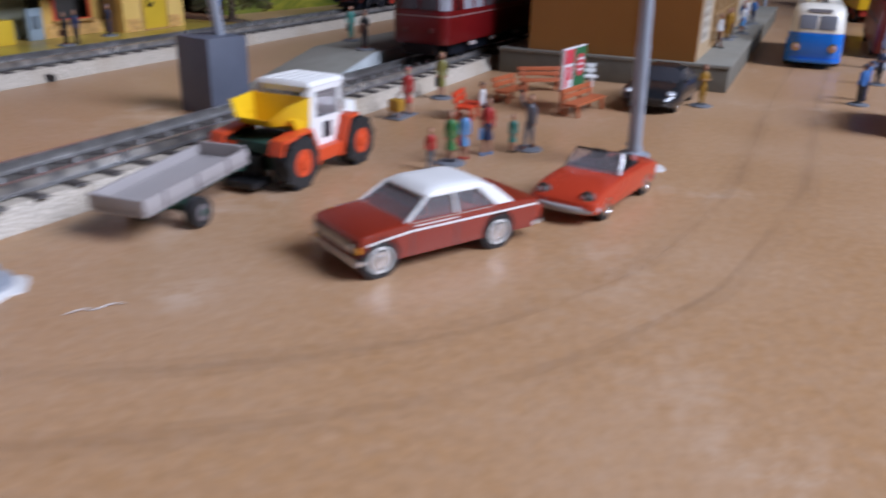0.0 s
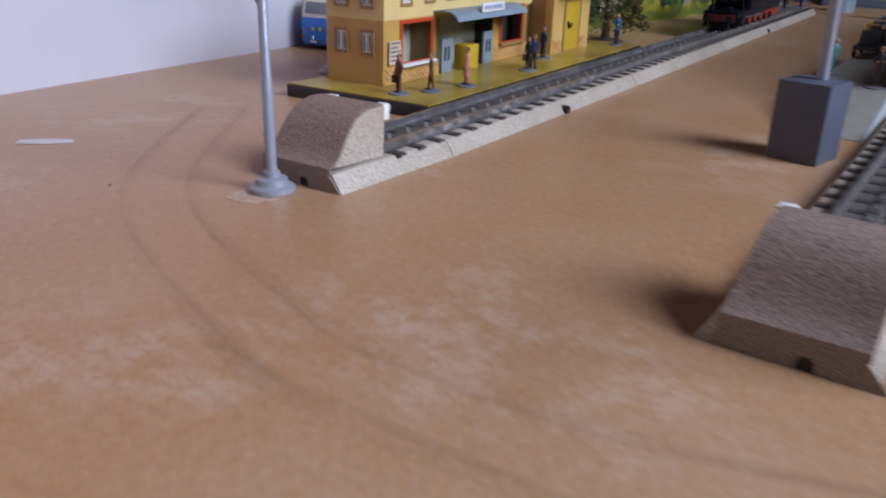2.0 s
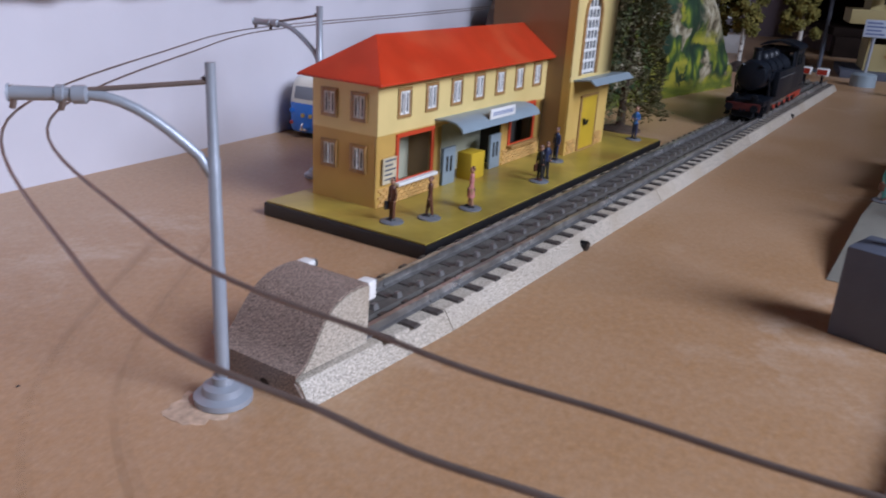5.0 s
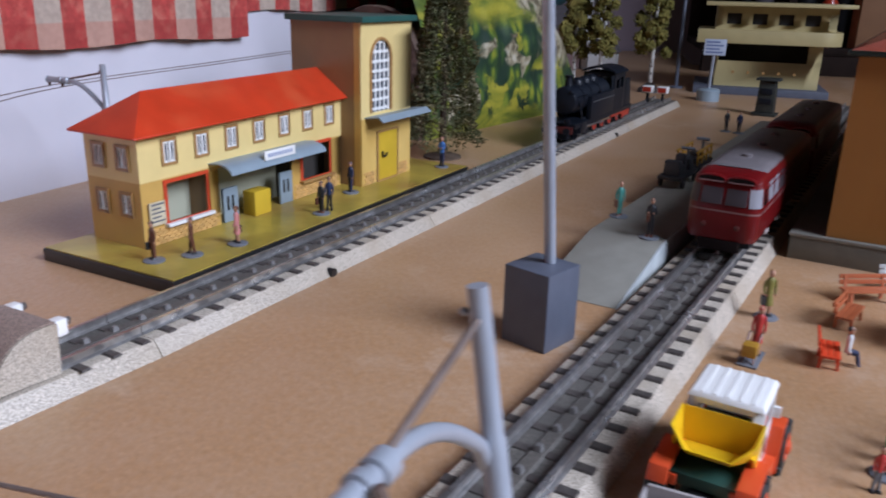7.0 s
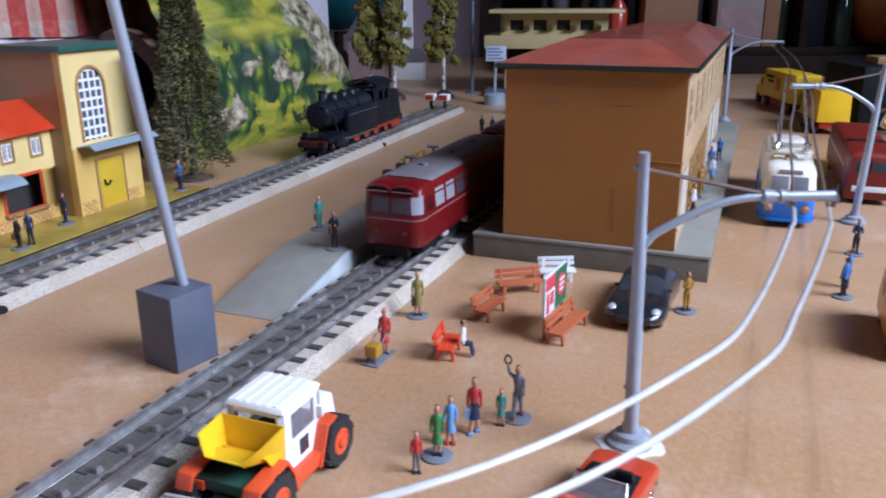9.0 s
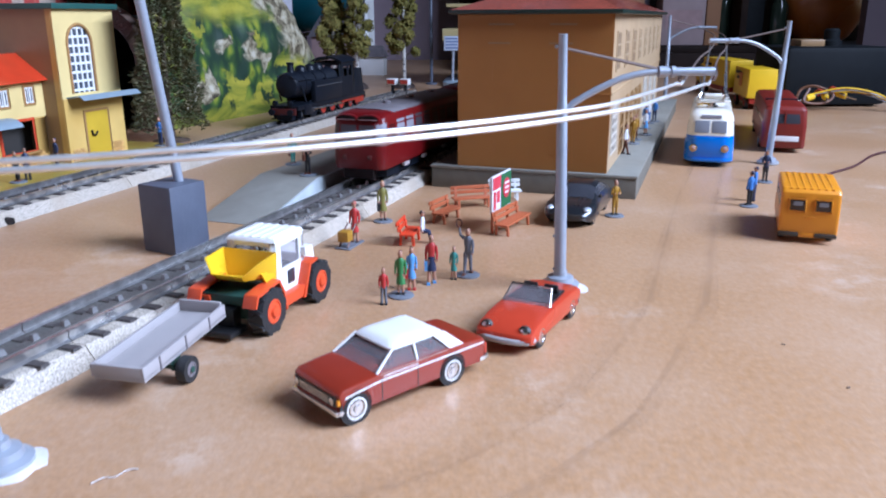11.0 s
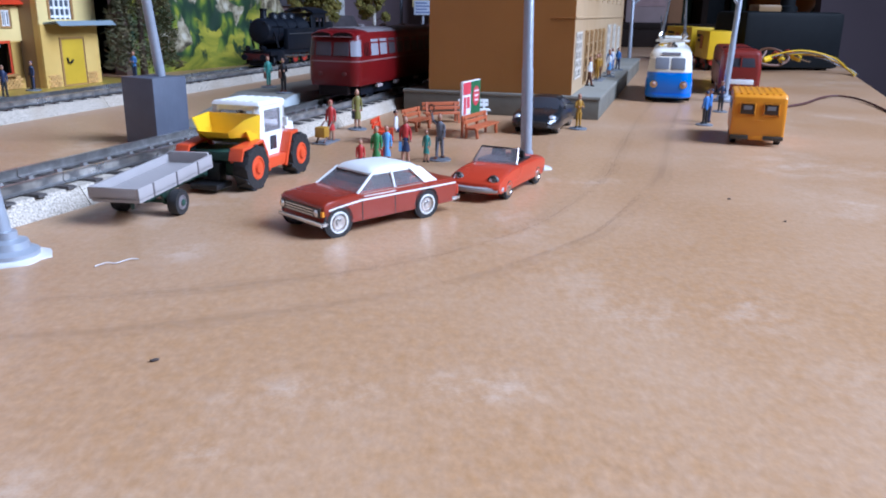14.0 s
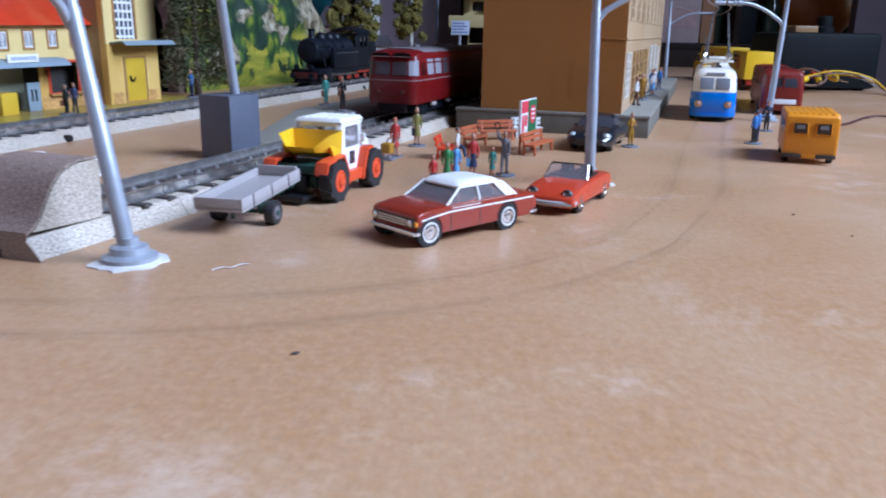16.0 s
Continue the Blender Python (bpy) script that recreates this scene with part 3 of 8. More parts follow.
box(bm, BX, FX - 1.2, 22, 23.2, Z0, 35)
part("wall_lower_side", bm, OCHRE, ST)
bm = bm_()
box(bm, BX, BX + 1.2, 23.2, 166, Z0, ZE)
part("wall_back", bm, OCHRE, ST)
bm = bm_()
box(bm, BX + 1.2, -52, 23.3, 166, Z0, 34)
part("inner_wall", bm, INNER_WALL, ST, "pale inner wall of the waiting hall")
# ceiling, one pier and a back sheet go near-black to paint the hall's shade
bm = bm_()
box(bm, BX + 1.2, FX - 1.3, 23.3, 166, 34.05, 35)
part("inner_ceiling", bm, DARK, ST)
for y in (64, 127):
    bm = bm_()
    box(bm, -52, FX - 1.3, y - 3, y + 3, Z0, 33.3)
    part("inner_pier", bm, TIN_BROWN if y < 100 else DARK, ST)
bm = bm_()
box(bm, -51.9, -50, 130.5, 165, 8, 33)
part("hall_shade_sheet", bm, DARK, ST)
for a, b, c, d in (front_holes[0], front_holes[2]):
    bm = bm_()
    frame_bars(bm, a + 0.2, b - 0.2, c + 0.2, d - 0.2, 1.6, FX - 0.3, FX + 0.8)
    part("opening_trim", bm, RED_TRIM, ST, "red painted opening trim")
    bm = bm_()
    box(bm, FX - 0.5, FX + 3.0, a - 2, b + 2, c - 1.6, c - 0.2)
    part("counter_sill", bm, WHITE if a < 60 else TRIM_BROWN, ST, "", 0.2)
for y, m in ((87, YELLOW_DOOR), (70, BLUE_GREY), (112, BLUE_GREY)):
    bm = bm_()
    w = 12 if y == 87 else 10
    box(bm, FX - 1 if y != 87 else FX - 3, FX + 0.6 if y != 87 else FX + 5, y, y + w, Z0, 23 if y != 87 else 18.5)
    ob = part("gate", bm, m, ST, "half-height yellow counter" if y == 87 else "blue grey half door", 0.4)
    if y != 87:
        for k in (2.2, 5.4):
            bm = bm_()
            box(bm, FX + 0.55, FX + 0.8, y + k, y + k + 1.5, 12, 19)
            part("slot", bm, BLACK, ob)
# brick dado under the windows
bm = bm_()
box(bm, 0, 0.55, 0.15, 3.25, 0.1, 1.35)
brick_me = data("brick", bm, BRICK_Y)
for y0, y1, x in ((23, 67, FX), (124, 165, FX), (170, 182, -25), (207, 219, -25)):
    r = 0
    while r < 5:
        y = y0 + (1.7 if r % 2 else 0)
        while y + 3.3 <= y1:
            ob = new("brick", brick_me)
            ob.parent, ob.matrix_basis = ST, at(x, y, Z0 + 0.15 + r * 1.55)
            y += 3.5
        r += 1
for i in range(7):
    small_window(ST, 39.0 + i * 19.55, 41.9 + i * 0.35, 6.4, 9.4, FX)
for z in (41, 20.5):
    for x in (-48.5, -63.5):
        small_window(ST, x, z, 5.8, 8.8, 22, True)
# roof
bm = bm_()
o = 4.5
a, b, c, d = (FX + o, 17.5, ZE - 1.2), (FX + o, 176.5, ZE + 0.8), (BX - o, 176.5, ZE + 0.8), (BX - o, 17.5, ZE - 1.2)
r1, r2 = ((FX + BX) / 2, 41, 71.5), ((FX + BX) / 2, 176.5, 73)
t = lambda p: (p[0], p[1], p[2] + 0.9)
for f in ((t(a), t(b), r2, r1), (t(b), t(c), r2), (t(c), t(d), r1, r2), (t(d), t(a), r1), (a, d, c, b), (a, b, t(b), t(a)), (b, c, t(c), t(b)), (c, d, t(d), t(c)), (d, a, t(a), t(d))):
    face(bm, f)
part("roof", bm, ROOF_RED, ST, "glossy red enamelled hipped roof", 0.35)
# canopy with its sign
bm = bm_()
prof = [(FX, 36.4), (FX + 6, 37.0), (FX + 10.5, 36.2), (FX + 13.2, 34.4), (FX + 14.2, 32.8), (FX + 14.7, 32.9), (FX + 13.8, 34.9), (FX + 10.8, 36.9), (FX + 6, 37.7), (FX, 37.1)]
prism(bm, prof, 62, 134, "y")
can = part("canopy", bm, BLUE_GREY, ST, "curved blue grey tin canopy")
bm = bm_()
box(bm, FX + 12.9, FX + 13.8, 86, 109, 35.6, 40.2)
sign = part("name_board", bm, WHITE, can, "small white name board with dark lettering", 0.2)
bm = bm_()
for k in range(9):
    box(bm, FX + 13.8, FX + 13.95, 88.3 + k * 2.1, 89.7 + k * 2.1, 37.1, 38.9)
part("lettering", bm, mat("blue_lettering", (0.30, 0.34, 0.48), 0.5), sign)
# tower wing
TOWER_PANE = mat("blue_grey_printed_pane", (0.075, 0.085, 0.10), 0.5, 0, 0.2, 60, spec=0.2)
TX, TB, TY0, TY1, TZ = -25.0, -74.0, 168, 222, 98.5
warch = [(177.5 + 10.5 - 10.5 * math.cos(math.pi * k / 12), 79 + 10.5 * math.sin(math.pi * k / 12)) for k in range(13)]
bm = bm_()
holed(bm, TY0, TY1, 45, TZ, [(177.5, 198.5, 48, 90)], TX - 1.2, TX)
part("tower_front", bm, CREAM, ST)
bm = bm_()
box(bm, TX - 1.2, TX, TY0, TY1, Z0, 45)
part("tower_lower_front", bm, GOLDEN, ST, "golden yellow lower front of the tower")
bm = bm_()
for (p, q) in zip(warch, warch[1:]):
    prism(bm, [(p[0], p[1]), (q[0], q[1]), (q[0], 90.1), (p[0], 90.1)], TX - 1.1, TX - 0.05, "x")
part("tower_arch_fill", bm, CREAM, ST)
bm = bm_()
box(bm, TB, TX - 1.2, TY0, TY0 + 1.2, Z0, TZ)
part("tower_side", bm, TIN_BROWN, ST, "brown side of the tower wing")
bm = bm_()
box(bm, TX - 5, TX - 1.25, TY0 - 0.1, TY0, Z0, TZ)
part("tower_corner", bm, OCHRE, ST)
bm = bm_()
box(bm, TB, TX - 1.2, TY1 - 1.2, TY1, Z0, TZ)
box(bm, TB, TB + 1.2, TY0 + 1.2, TY1 - 1.2, Z0, TZ)
part("tower_rear", bm, TIN_BROWN, ST)
bm = bm_()
box(bm, TB - 2.5, TX + 3, TY0 - 2.5, TY1 + 2.5, TZ, TZ + 3.4)
part("tower_roof", bm, GREEN_DARK, ST, "flat dark green tower roof", 0.5)
bm = bm_()
box(bm, TX - 1.6, TX - 1.2, 177, 199, 47.5, 90.5)
tw = part("tower_window", bm, TOWER_PANE, ST, "tall arched window with white glazing bars")
for k in range(5):
    y = 178.2 + k * 4.6
    bm = bm_()
    box(bm, TX - 1.2, TX - 0.5, y, y + 1.3, 48, 89)
    part("glazing_bar", bm, WHITE, tw)
for k in range(8):
    z = 49 + k * 5.4
    bm = bm_()
    box(bm, TX - 1.2, TX - 0.55, 178, 198, z, z + 1.5)
    part("glazing_bar", bm, WHITE, tw)
bm = bm_()
pts = [(177.2, 48)] + [(177.2 + 0, 79)] + warch[1:-1] + [(198.8, 79), (198.8, 48)]
for p, q in zip(pts, pts[1:]):
    tube(bm, [(TX + 0.2, *p), (TX + 0.2, *q)], 1.0, 6)
part("window_surround", bm, TRIM_BROWN, tw)
bm = bm_()
prism(bm, [(TX, 45.2), (TX + 9, 46.5), (TX + 12.5, 44.2), (TX + 13, 44.4), (TX + 9.5, 47.3), (TX, 46.2)], 171, 226, "y")
part("tower_canopy", bm, BLUE_GREY, ST, "flat blue grey canopy over the door")
bm = bm_()
box(bm, TX, TX + 0.7, 184, 205.5, Z0 + 0.3, 36)
dr = part("tower_door", bm, YELLOW_DOOR, ST, "golden yellow panelled door", 0.25)
bm = bm_()
frame_bars(bm, 184.4, 205.1, Z0 + 1, 35.6, 1.2, TX + 0.1, TX + 1.0)
part("door_surround", bm, TRIM_BROWN, dr)
bm = bm_()
tube(bm, [(TX + 1.2, 188, 24), (TX + 1.6, 188.4, 21), (TX + 1.4, 191, 20.5), (TX + 1.4, 193, 22.5)], 0.7, 6)
part("door_handle", bm, BLACK, dr, "black curved door handle")
NOTICE = mat("yellowed_notice_paper", (0.58, 0.50, 0.34), 0.6, 0, 0.15, 120, second=(0.40, 0.32, 0.18), second_scale=100)
bm = bm_()
box(bm, FX + 0.8, FX + 1.4, 24.5, 33.5, 15.5, 26)
nb = part("notice_board", bm, NOTICE, ST, "pale notice board with unreadable print")
bm = bm_()
for k in range(5):
    box(bm, FX + 1.4, FX + 1.5, 25.7, 32.8 - (k % 2) * 2, 17 + k * 1.9, 17.7 + k * 1.9)
part("print", bm, GREY_PLASTIC, nb)


# ---- scenery ----
def painted_hill():
    """Hand-painted relief: meadows in greens and yellow, shrubs, and pale rock towards one end."""
    m = mat("painted_hillside", (0.10, 0.19, 0.025), 0.45, 0, 0.25, 60, 0.3, 300)
    nt = m.node_tree
    n, l = nt.nodes, nt.links
    b = n["Principled BSDF"]
    co = n["Texture Coordinate"]

    def noise_(scale, detail=4, rough=0.5, warp=0.0):
        t = n.new("ShaderNodeTexNoise")
        t.inputs["Scale"].default_value, t.inputs["Detail"].default_value, t.inputs["Roughness"].default_value, t.inputs["Distortion"].default_value = scale, detail, rough, warp
        l.new(co.outputs["Object"], t.inputs["Vector"])
        return t.outputs["Fac"]

    def ramp_(fac, stops, hard=False):
        r = n.new("ShaderNodeValToRGB")
        r.color_ramp.interpolation = "B_SPLINE" if not hard else "LINEAR"
        while len(r.color_ramp.elements) < len(stops):
            r.color_ramp.elements.new(0.5)
        for e_, (p_, c_) in zip(r.color_ramp.elements, stops):
            e_.position, e_.color = p_, (*c_, 1)
        l.new(fac, r.inputs["Fac"])
        return r.outputs["Color"]

    def mix_(fac, a, c):
        x = n.new("ShaderNodeMix")
        x.data_type = "RGBA"
        l.new(fac, x.inputs["Factor"])
        l.new(a, x.inputs["A"])
        l.new(c, x.inputs["B"])
        return x.outputs["Result"]

    def step_(fac, lo, hi):
        k = n.new("ShaderNodeMapRange")
        k.inputs["From Min"].default_value, k.inputs["From Max"].default_value = lo, hi
        l.new(fac, k.inputs["Value"])
        return k.outputs["Result"]

    wide = n.new("ShaderNodeMapping")
    wide.inputs["Scale"].default_value = (12, 10, 38)
    l.new(co.outputs["Object"], wide.inputs["Vector"])
    sweep = n.new("ShaderNodeTexNoise")
    sweep.inputs["Scale"].default_value, sweep.inputs["Detail"].default_value, sweep.inputs["Roughness"].default_value, sweep.inputs["Distortion"].default_value = 1.0, 5, 0.6, 1.0
    l.new(wide.outputs["Vector"], sweep.inputs["Vector"])
    tall = n.new("ShaderNodeMapping")
    tall.inputs["Scale"].default_value = (66, 74, 44)
    l.new(co.outputs["Object"], tall.inputs["Vector"])
    bushes = n.new("ShaderNodeTexVoronoi")
    bushes.inputs["Scale"].default_value = 1.0
    jig = n.new("ShaderNodeMix")
    jig.data_type = "RGBA"
    jig.blend_type = "ADD"
    jig.inputs["Factor"].default_value = 0.55
    jn = n.new("ShaderNodeTexNoise")
    jn.inputs["Scale"].default_value, jn.inputs["Detail"].default_value = 1.6, 4
    l.new(tall.outputs["Vector"], jn.inputs["Vector"])
    l.new(tall.outputs["Vector"], jig.inputs["A"])
    l.new(jn.outputs["Color"], jig.inputs["B"])
    l.new(jig.outputs["Result"], bushes.inputs["Vector"])
    meadow = ramp_(sweep.outputs["Fac"], [(0.32, (0.026, 0.055, 0.012)), (0.44, (0.095, 0.135, 0.018)), (0.53, (0.22, 0.225, 0.024)), (0.66, (0.42, 0.36, 0.040))])
    shrub = ramp_(bushes.outputs["Distance"], [(0.10, (0.30, 0.30, 0.030)), (0.27, (0.13, 0.19, 0.022)), (0.40, (0.040, 0.085, 0.022)), (0.60, (0.014, 0.034, 0.018))])
    rock = ramp_(noise_(95, 5, 0.62, 0.3), [(0.36, (0.035, 0.027, 0.016)), (0.45, (0.15, 0.12, 0.07)), (0.56, (0.36, 0.31, 0.20)), (0.68, (0.50, 0.45, 0.34))], True)
    sep = n.new("ShaderNodeSeparateXYZ")
    l.new(co.outputs["Object"], sep.inputs["Vector"])

    def times_(a, c):
        k = n.new("ShaderNodeMath")
        k.operation = "MULTIPLY"
        l.new(a, k.inputs[0])
        l.new(c, k.inputs[1])
        return k.outputs["Value"]

    def shifted_(axis, scale, amount):
        k = n.new("ShaderNodeMath")
        k.operation = "MULTIPLY_ADD"
        l.new(noise_(scale, 4, 0.6), k.inputs[0])
        k.inputs[1].default_value = amount
        l.new(sep.outputs[axis], k.inputs[2])
        return k.outputs["Value"]

    # a belt of shrubs half way up, meadows below and above it
    level = shifted_("Z", 16, 0.05)
    belt = times_(step_(level, 0.034, 0.040), step_(level, 0.128, 0.112))
    col = mix_(times_(belt, step_(noise_(26, 4, 0.6, 0.4), 0.44, 0.47)), meadow, shrub)
    # pale crag towards the far end
    crag = times_(step_(shifted_("Y", 14, 0.16), 0.252, 0.268), step_(shifted_("Z", 20, 0.04), 0.062, 0.078))
    col = mix_(crag, col, rock)
    ledge = times_(belt, step_(noise_(24, 4, 0.5, 0.3), 0.61, 0.64))
    col = mix_(ledge, col, rock)
    l.new(col, b.inputs["Base Color"])
    return m


HILL_PAINT = painted_hill()
PORTAL = mat("dark_brown_portal_stone", (0.11, 0.07, 0.05), 0.7, 0, 0.25, 120, 0.5, 500)
HT = thing("tunnel_hill", at(-262, 690, 0, -24.5), "painted plaster hillside with a dark tunnel portal", "tunnel")
bm = bm_()
NY, NZ = 60, 26
LEN, HGT = 285.0, 152.0
rows_ = []
for j in range(NY + 1):
    v = j / NY
    y = v * LEN
    h = HGT * (1.0 if v < 0.5 else max(0.02, 1 - ((v - 0.5) / 0.5) ** 3.4))
    row = []
    for i in range(NZ + 1):
        u = i / NZ
        z = h * math.sin(u * math.pi / 2) ** 0.9
        x = -70 * (1 - math.cos(u * math.pi / 2)) ** 1.25
        k = noise.noise(Vector((x * 0.02, y * 0.03, z * 0.035))) * 5 + noise.noise(Vector((x * 0.07, y * 0.09, z * 0.1))) * 2.2
        row.append(bm.verts.new((x + k * (1 if u > 0.03 else 0.1), y, max(z + k * 0.4 * (u > 0.03), 0))))
    rows_.append(row)
for a, b in zip(rows_, rows_[1:]):
    for i in range(NZ):
        bm.faces.new((a[i], b[i], b[i + 1], a[i + 1]))
back = [bm.verts.new((-150, j / NY * LEN, max(0.02, 1.0 if j / NY < 0.5 else 1 - ((j / NY - 0.5) / 0.5) ** 3.4) * HGT * 0.9)) for j in range(NY + 1)]
foot = [bm.verts.new((-152, j / NY * LEN, 0)) for j in range(NY + 1)]
for j in range(NY):
    bm.faces.new((rows_[j][NZ], rows_[j + 1][NZ], back[j + 1], back[j]))
    bm.faces.new((back[j], back[j + 1], foot[j + 1], foot[j]))
part("hillside", bm, HILL_PAINT, HT, "hand-painted meadows, shrubs and rocks")
# portal: a front wall with an arch cut through it, and the dark bore behind
bm = bm_()
cx, rr = -52.0, 36.0
arc = [(cx + rr * math.cos(math.pi * k / 20), 52 + rr * 1.05 * math.sin(math.pi * k / 20)) for k in range(21)]
outer = [(cx + (rr + 13) * math.cos(math.pi * k / 20), 52 + (rr * 1.05 + 14) * math.sin(math.pi * k / 20)) for k in range(21)]
for i in range(20):
    prism(bm, [arc[i], outer[i], outer[i + 1], arc[i + 1]], -6, 6, "y")
box(bm, cx + rr, cx + rr + 13, -6, 6, 0, 52)
box(bm, cx - rr - 13, cx - rr, -6, 6, 0, 52)
part("portal_arch", bm, PORTAL, HT, "dark brown arched tunnel portal", 0.6)
bm = bm_()
loft(bm, [[(x, 0, z) for x, z in [(cx + rr, 0)] + arc + [(cx - rr, 0)]], [(x, 200, z) for x, z in [(cx + rr, 0)] + arc + [(cx - rr, 0)]]], cap=False)
face(bm, [(x, 200, z) for x, z in [(cx + rr, 0)] + arc + [(cx - rr, 0)]])
part("tunnel_bore", bm, BLACK, HT, "black tunnel bore")

# ---- trees ----
NEEDLE = mat("dark_green_bristle", (0.105, 0.108, 0.042), 0.75, 0, 0.4, 300, second=(0.22, 0.165, 0.075), second_scale=110, second_at=(0.48, 0.66))
LEAF = mat("olive_flock_leaf", (0.13, 0.115, 0.02), 0.85, 0, 0.4, 250, 0.8, 500, second=(0.25, 0.20, 0.045), second_scale=90, second_at=(0.45, 0.7))
BARK = mat("brown_bark", (0.09, 0.06, 0.04), 0.8, 0, 0.3, 200, 0.5, 600)
PALE_BARK = mat("pale_birch_bark", (0.52, 0.49, 0.44), 0.7, 0, 0.3, 200, second=(0.10, 0.08, 0.07), second_scale=150, second_at=(0.55, 0.62))
FOOT_DARK = mat("dark_brown_tree_foot", (0.05, 0.035, 0.03), 0.45, 0, 0.2, 100)


def fir(x, y, h, w, seed):
    rnd = random.Random(seed)
    t = thing("fir_tree", at(x, y), "dark green bristle fir tree on a round brown foot", "tree")
    bm = bm_()
    lathe(bm, [(14, 0), (14, 1.2), (9, 2.6), (3.2, 3.4), (2.6, 18), (1.6, h * 0.6), (0.6, h - 3)], seg=14)
    part("trunk", bm, BARK, t)
    bm = bm_()
    wide_at = lambda v, a: w * (1 - 0.88 * v ** 1.15) * (0.86 + 0.30 * noise.noise(Vector((math.cos(a) * 1.6, math.sin(a) * 1.6, v * 9 + seed))))
    for k in range(11000):
        v = rnd.random() ** 0.92
        a = rnd.random() * 6.283
        z = 13 + v * (h - 13)
        r = wide_at(v, a) * (1 - 0.62 * rnd.random() ** 2.2)
        p = Vector((math.cos(a) * r, math.sin(a) * r, z - r * 0.10))
        d = Vector((math.cos(a) + rnd.uniform(-0.8, 0.8), math.sin(a) + rnd.uniform(-0.8, 0.8), rnd.uniform(-0.5, 0.75))).normalized()
        s = d.cross(Vector((0, 0, 1))).normalized()
        q, w2 = rnd.uniform(2.6, 6.2), rnd.uniform(0.5, 1.15)
        face(bm, (p - d * q * 0.6, p + s * w2, p + d * q * 0.6))
        face(bm, (p - d * q * 0.6, p + d.cross(s) * w2, p + d * q * 0.5 + s * 0.6))
    for k in range(26):
        v = k / 26
        z, a = 18 + v * (h - 26), k * 2.4
        r = w * (1 - v) ** 0.75
        tube(bm, [(0, 0, z), (math.cos(a) * r * 0.5, math.sin(a) * r * 0.5, z + 1), (math.cos(a) * r, math.sin(a) * r, z - r * 0.1)], [0.8, 0.6, 0.3], 5)
    part("crown", bm, NEEDLE, t, kind="stuff")


def leafy(x, y, h, w, seed, label):
    rnd = random.Random(seed)
    t = thing("leafy_tree", at(x, y), label, "tree", "leafy model trees")
    bm = bm_()
    lathe(bm, [(2.8, 6), (2.3, h * 0.4), (1.4, h * 0.8), (0.5, h)], seg=12)
    part("trunk", bm, PALE_BARK, t, "white birch bark")
    bm = bm_()
    lathe(bm, [(15, 0), (14, 4), (9, 8), (2.9, 12)], seg=16)
    part("foot", bm, FOOT_DARK, t, "dark round foot")
    lumps = []
    bm = bm_()
    for k in range(26):
        v = 0.30 + 0.70 * k / 26
        a = k * 2.4 + rnd.uniform(-0.4, 0.4)
        r = w * (1.12 - v) * rnd.uniform(0.25, 0.95) + 1
        c = Vector((math.cos(a) * r, math.sin(a) * r, v * h))
        tube(bm, [(0, 0, v * h - 8), tuple(c * 0.5 + Vector((0, 0, v * h * 0.5 - 2))), tuple(c)], [0.9, 0.6, 0.3], 5)
        lumps.append(c)
    part("limbs", bm, BARK, t)
    bm = bm_()
    for c in lumps:
        size = w * rnd.uniform(0.17, 0.30)
        made = bmesh.ops.create_icosphere(bm, subdivisions=2, radius=size, matrix=Matrix.Translation(c))
        for q in made["verts"]:
            q.co = c + (q.co - c) * (0.85 + 0.8 * noise.noise(q.co * 0.22) + 0.4 * noise.noise(q.co * 0.6))
        for k in range(130):
            d = Vector((rnd.gauss(0, 1), rnd.gauss(0, 1), rnd.gauss(0, 1))).normalized() * size * rnd.uniform(0.8, 1.25)
            p = c + d
            s = rnd.uniform(0.8, 2.0)
            u_ = Vector((rnd.gauss(0, 1), rnd.gauss(0, 1), rnd.gauss(0, 1))).normalized()
            v_ = u_.orthogonal().normalized()
            face(bm, (p - u_ * s, p + v_ * s, p + u_ * s, p - v_ * s * 0.8))
    part("crown", bm, LEAF, t, kind="stuff")


fir(-235.5, 632, 162, 34, 5)
leafy(-166, 1118, 150, 34, 4, "olive flock birch with a white trunk standing behind the loco")
leafy(-133, 1100, 160, 30, 7, "olive green flock tree with a pale trunk on a round foot")
leafy(-70, 1110, 162, 34, 9, "tall slender olive flock tree on a dark round foot")

# ---- cloth above the panel ----
CLOTH_RED = mat("red_woven_cloth", (0.42, 0.055, 0.045), 0.9, 0, 0.25, 260, 0.4, 900, second=(0.52, 0.14, 0.10), second_scale=120)
CLOTH_PALE = mat("beige_woven_cloth", (0.44, 0.34, 0.27), 0.9, 0, 0.15, 260, 0.4, 900)


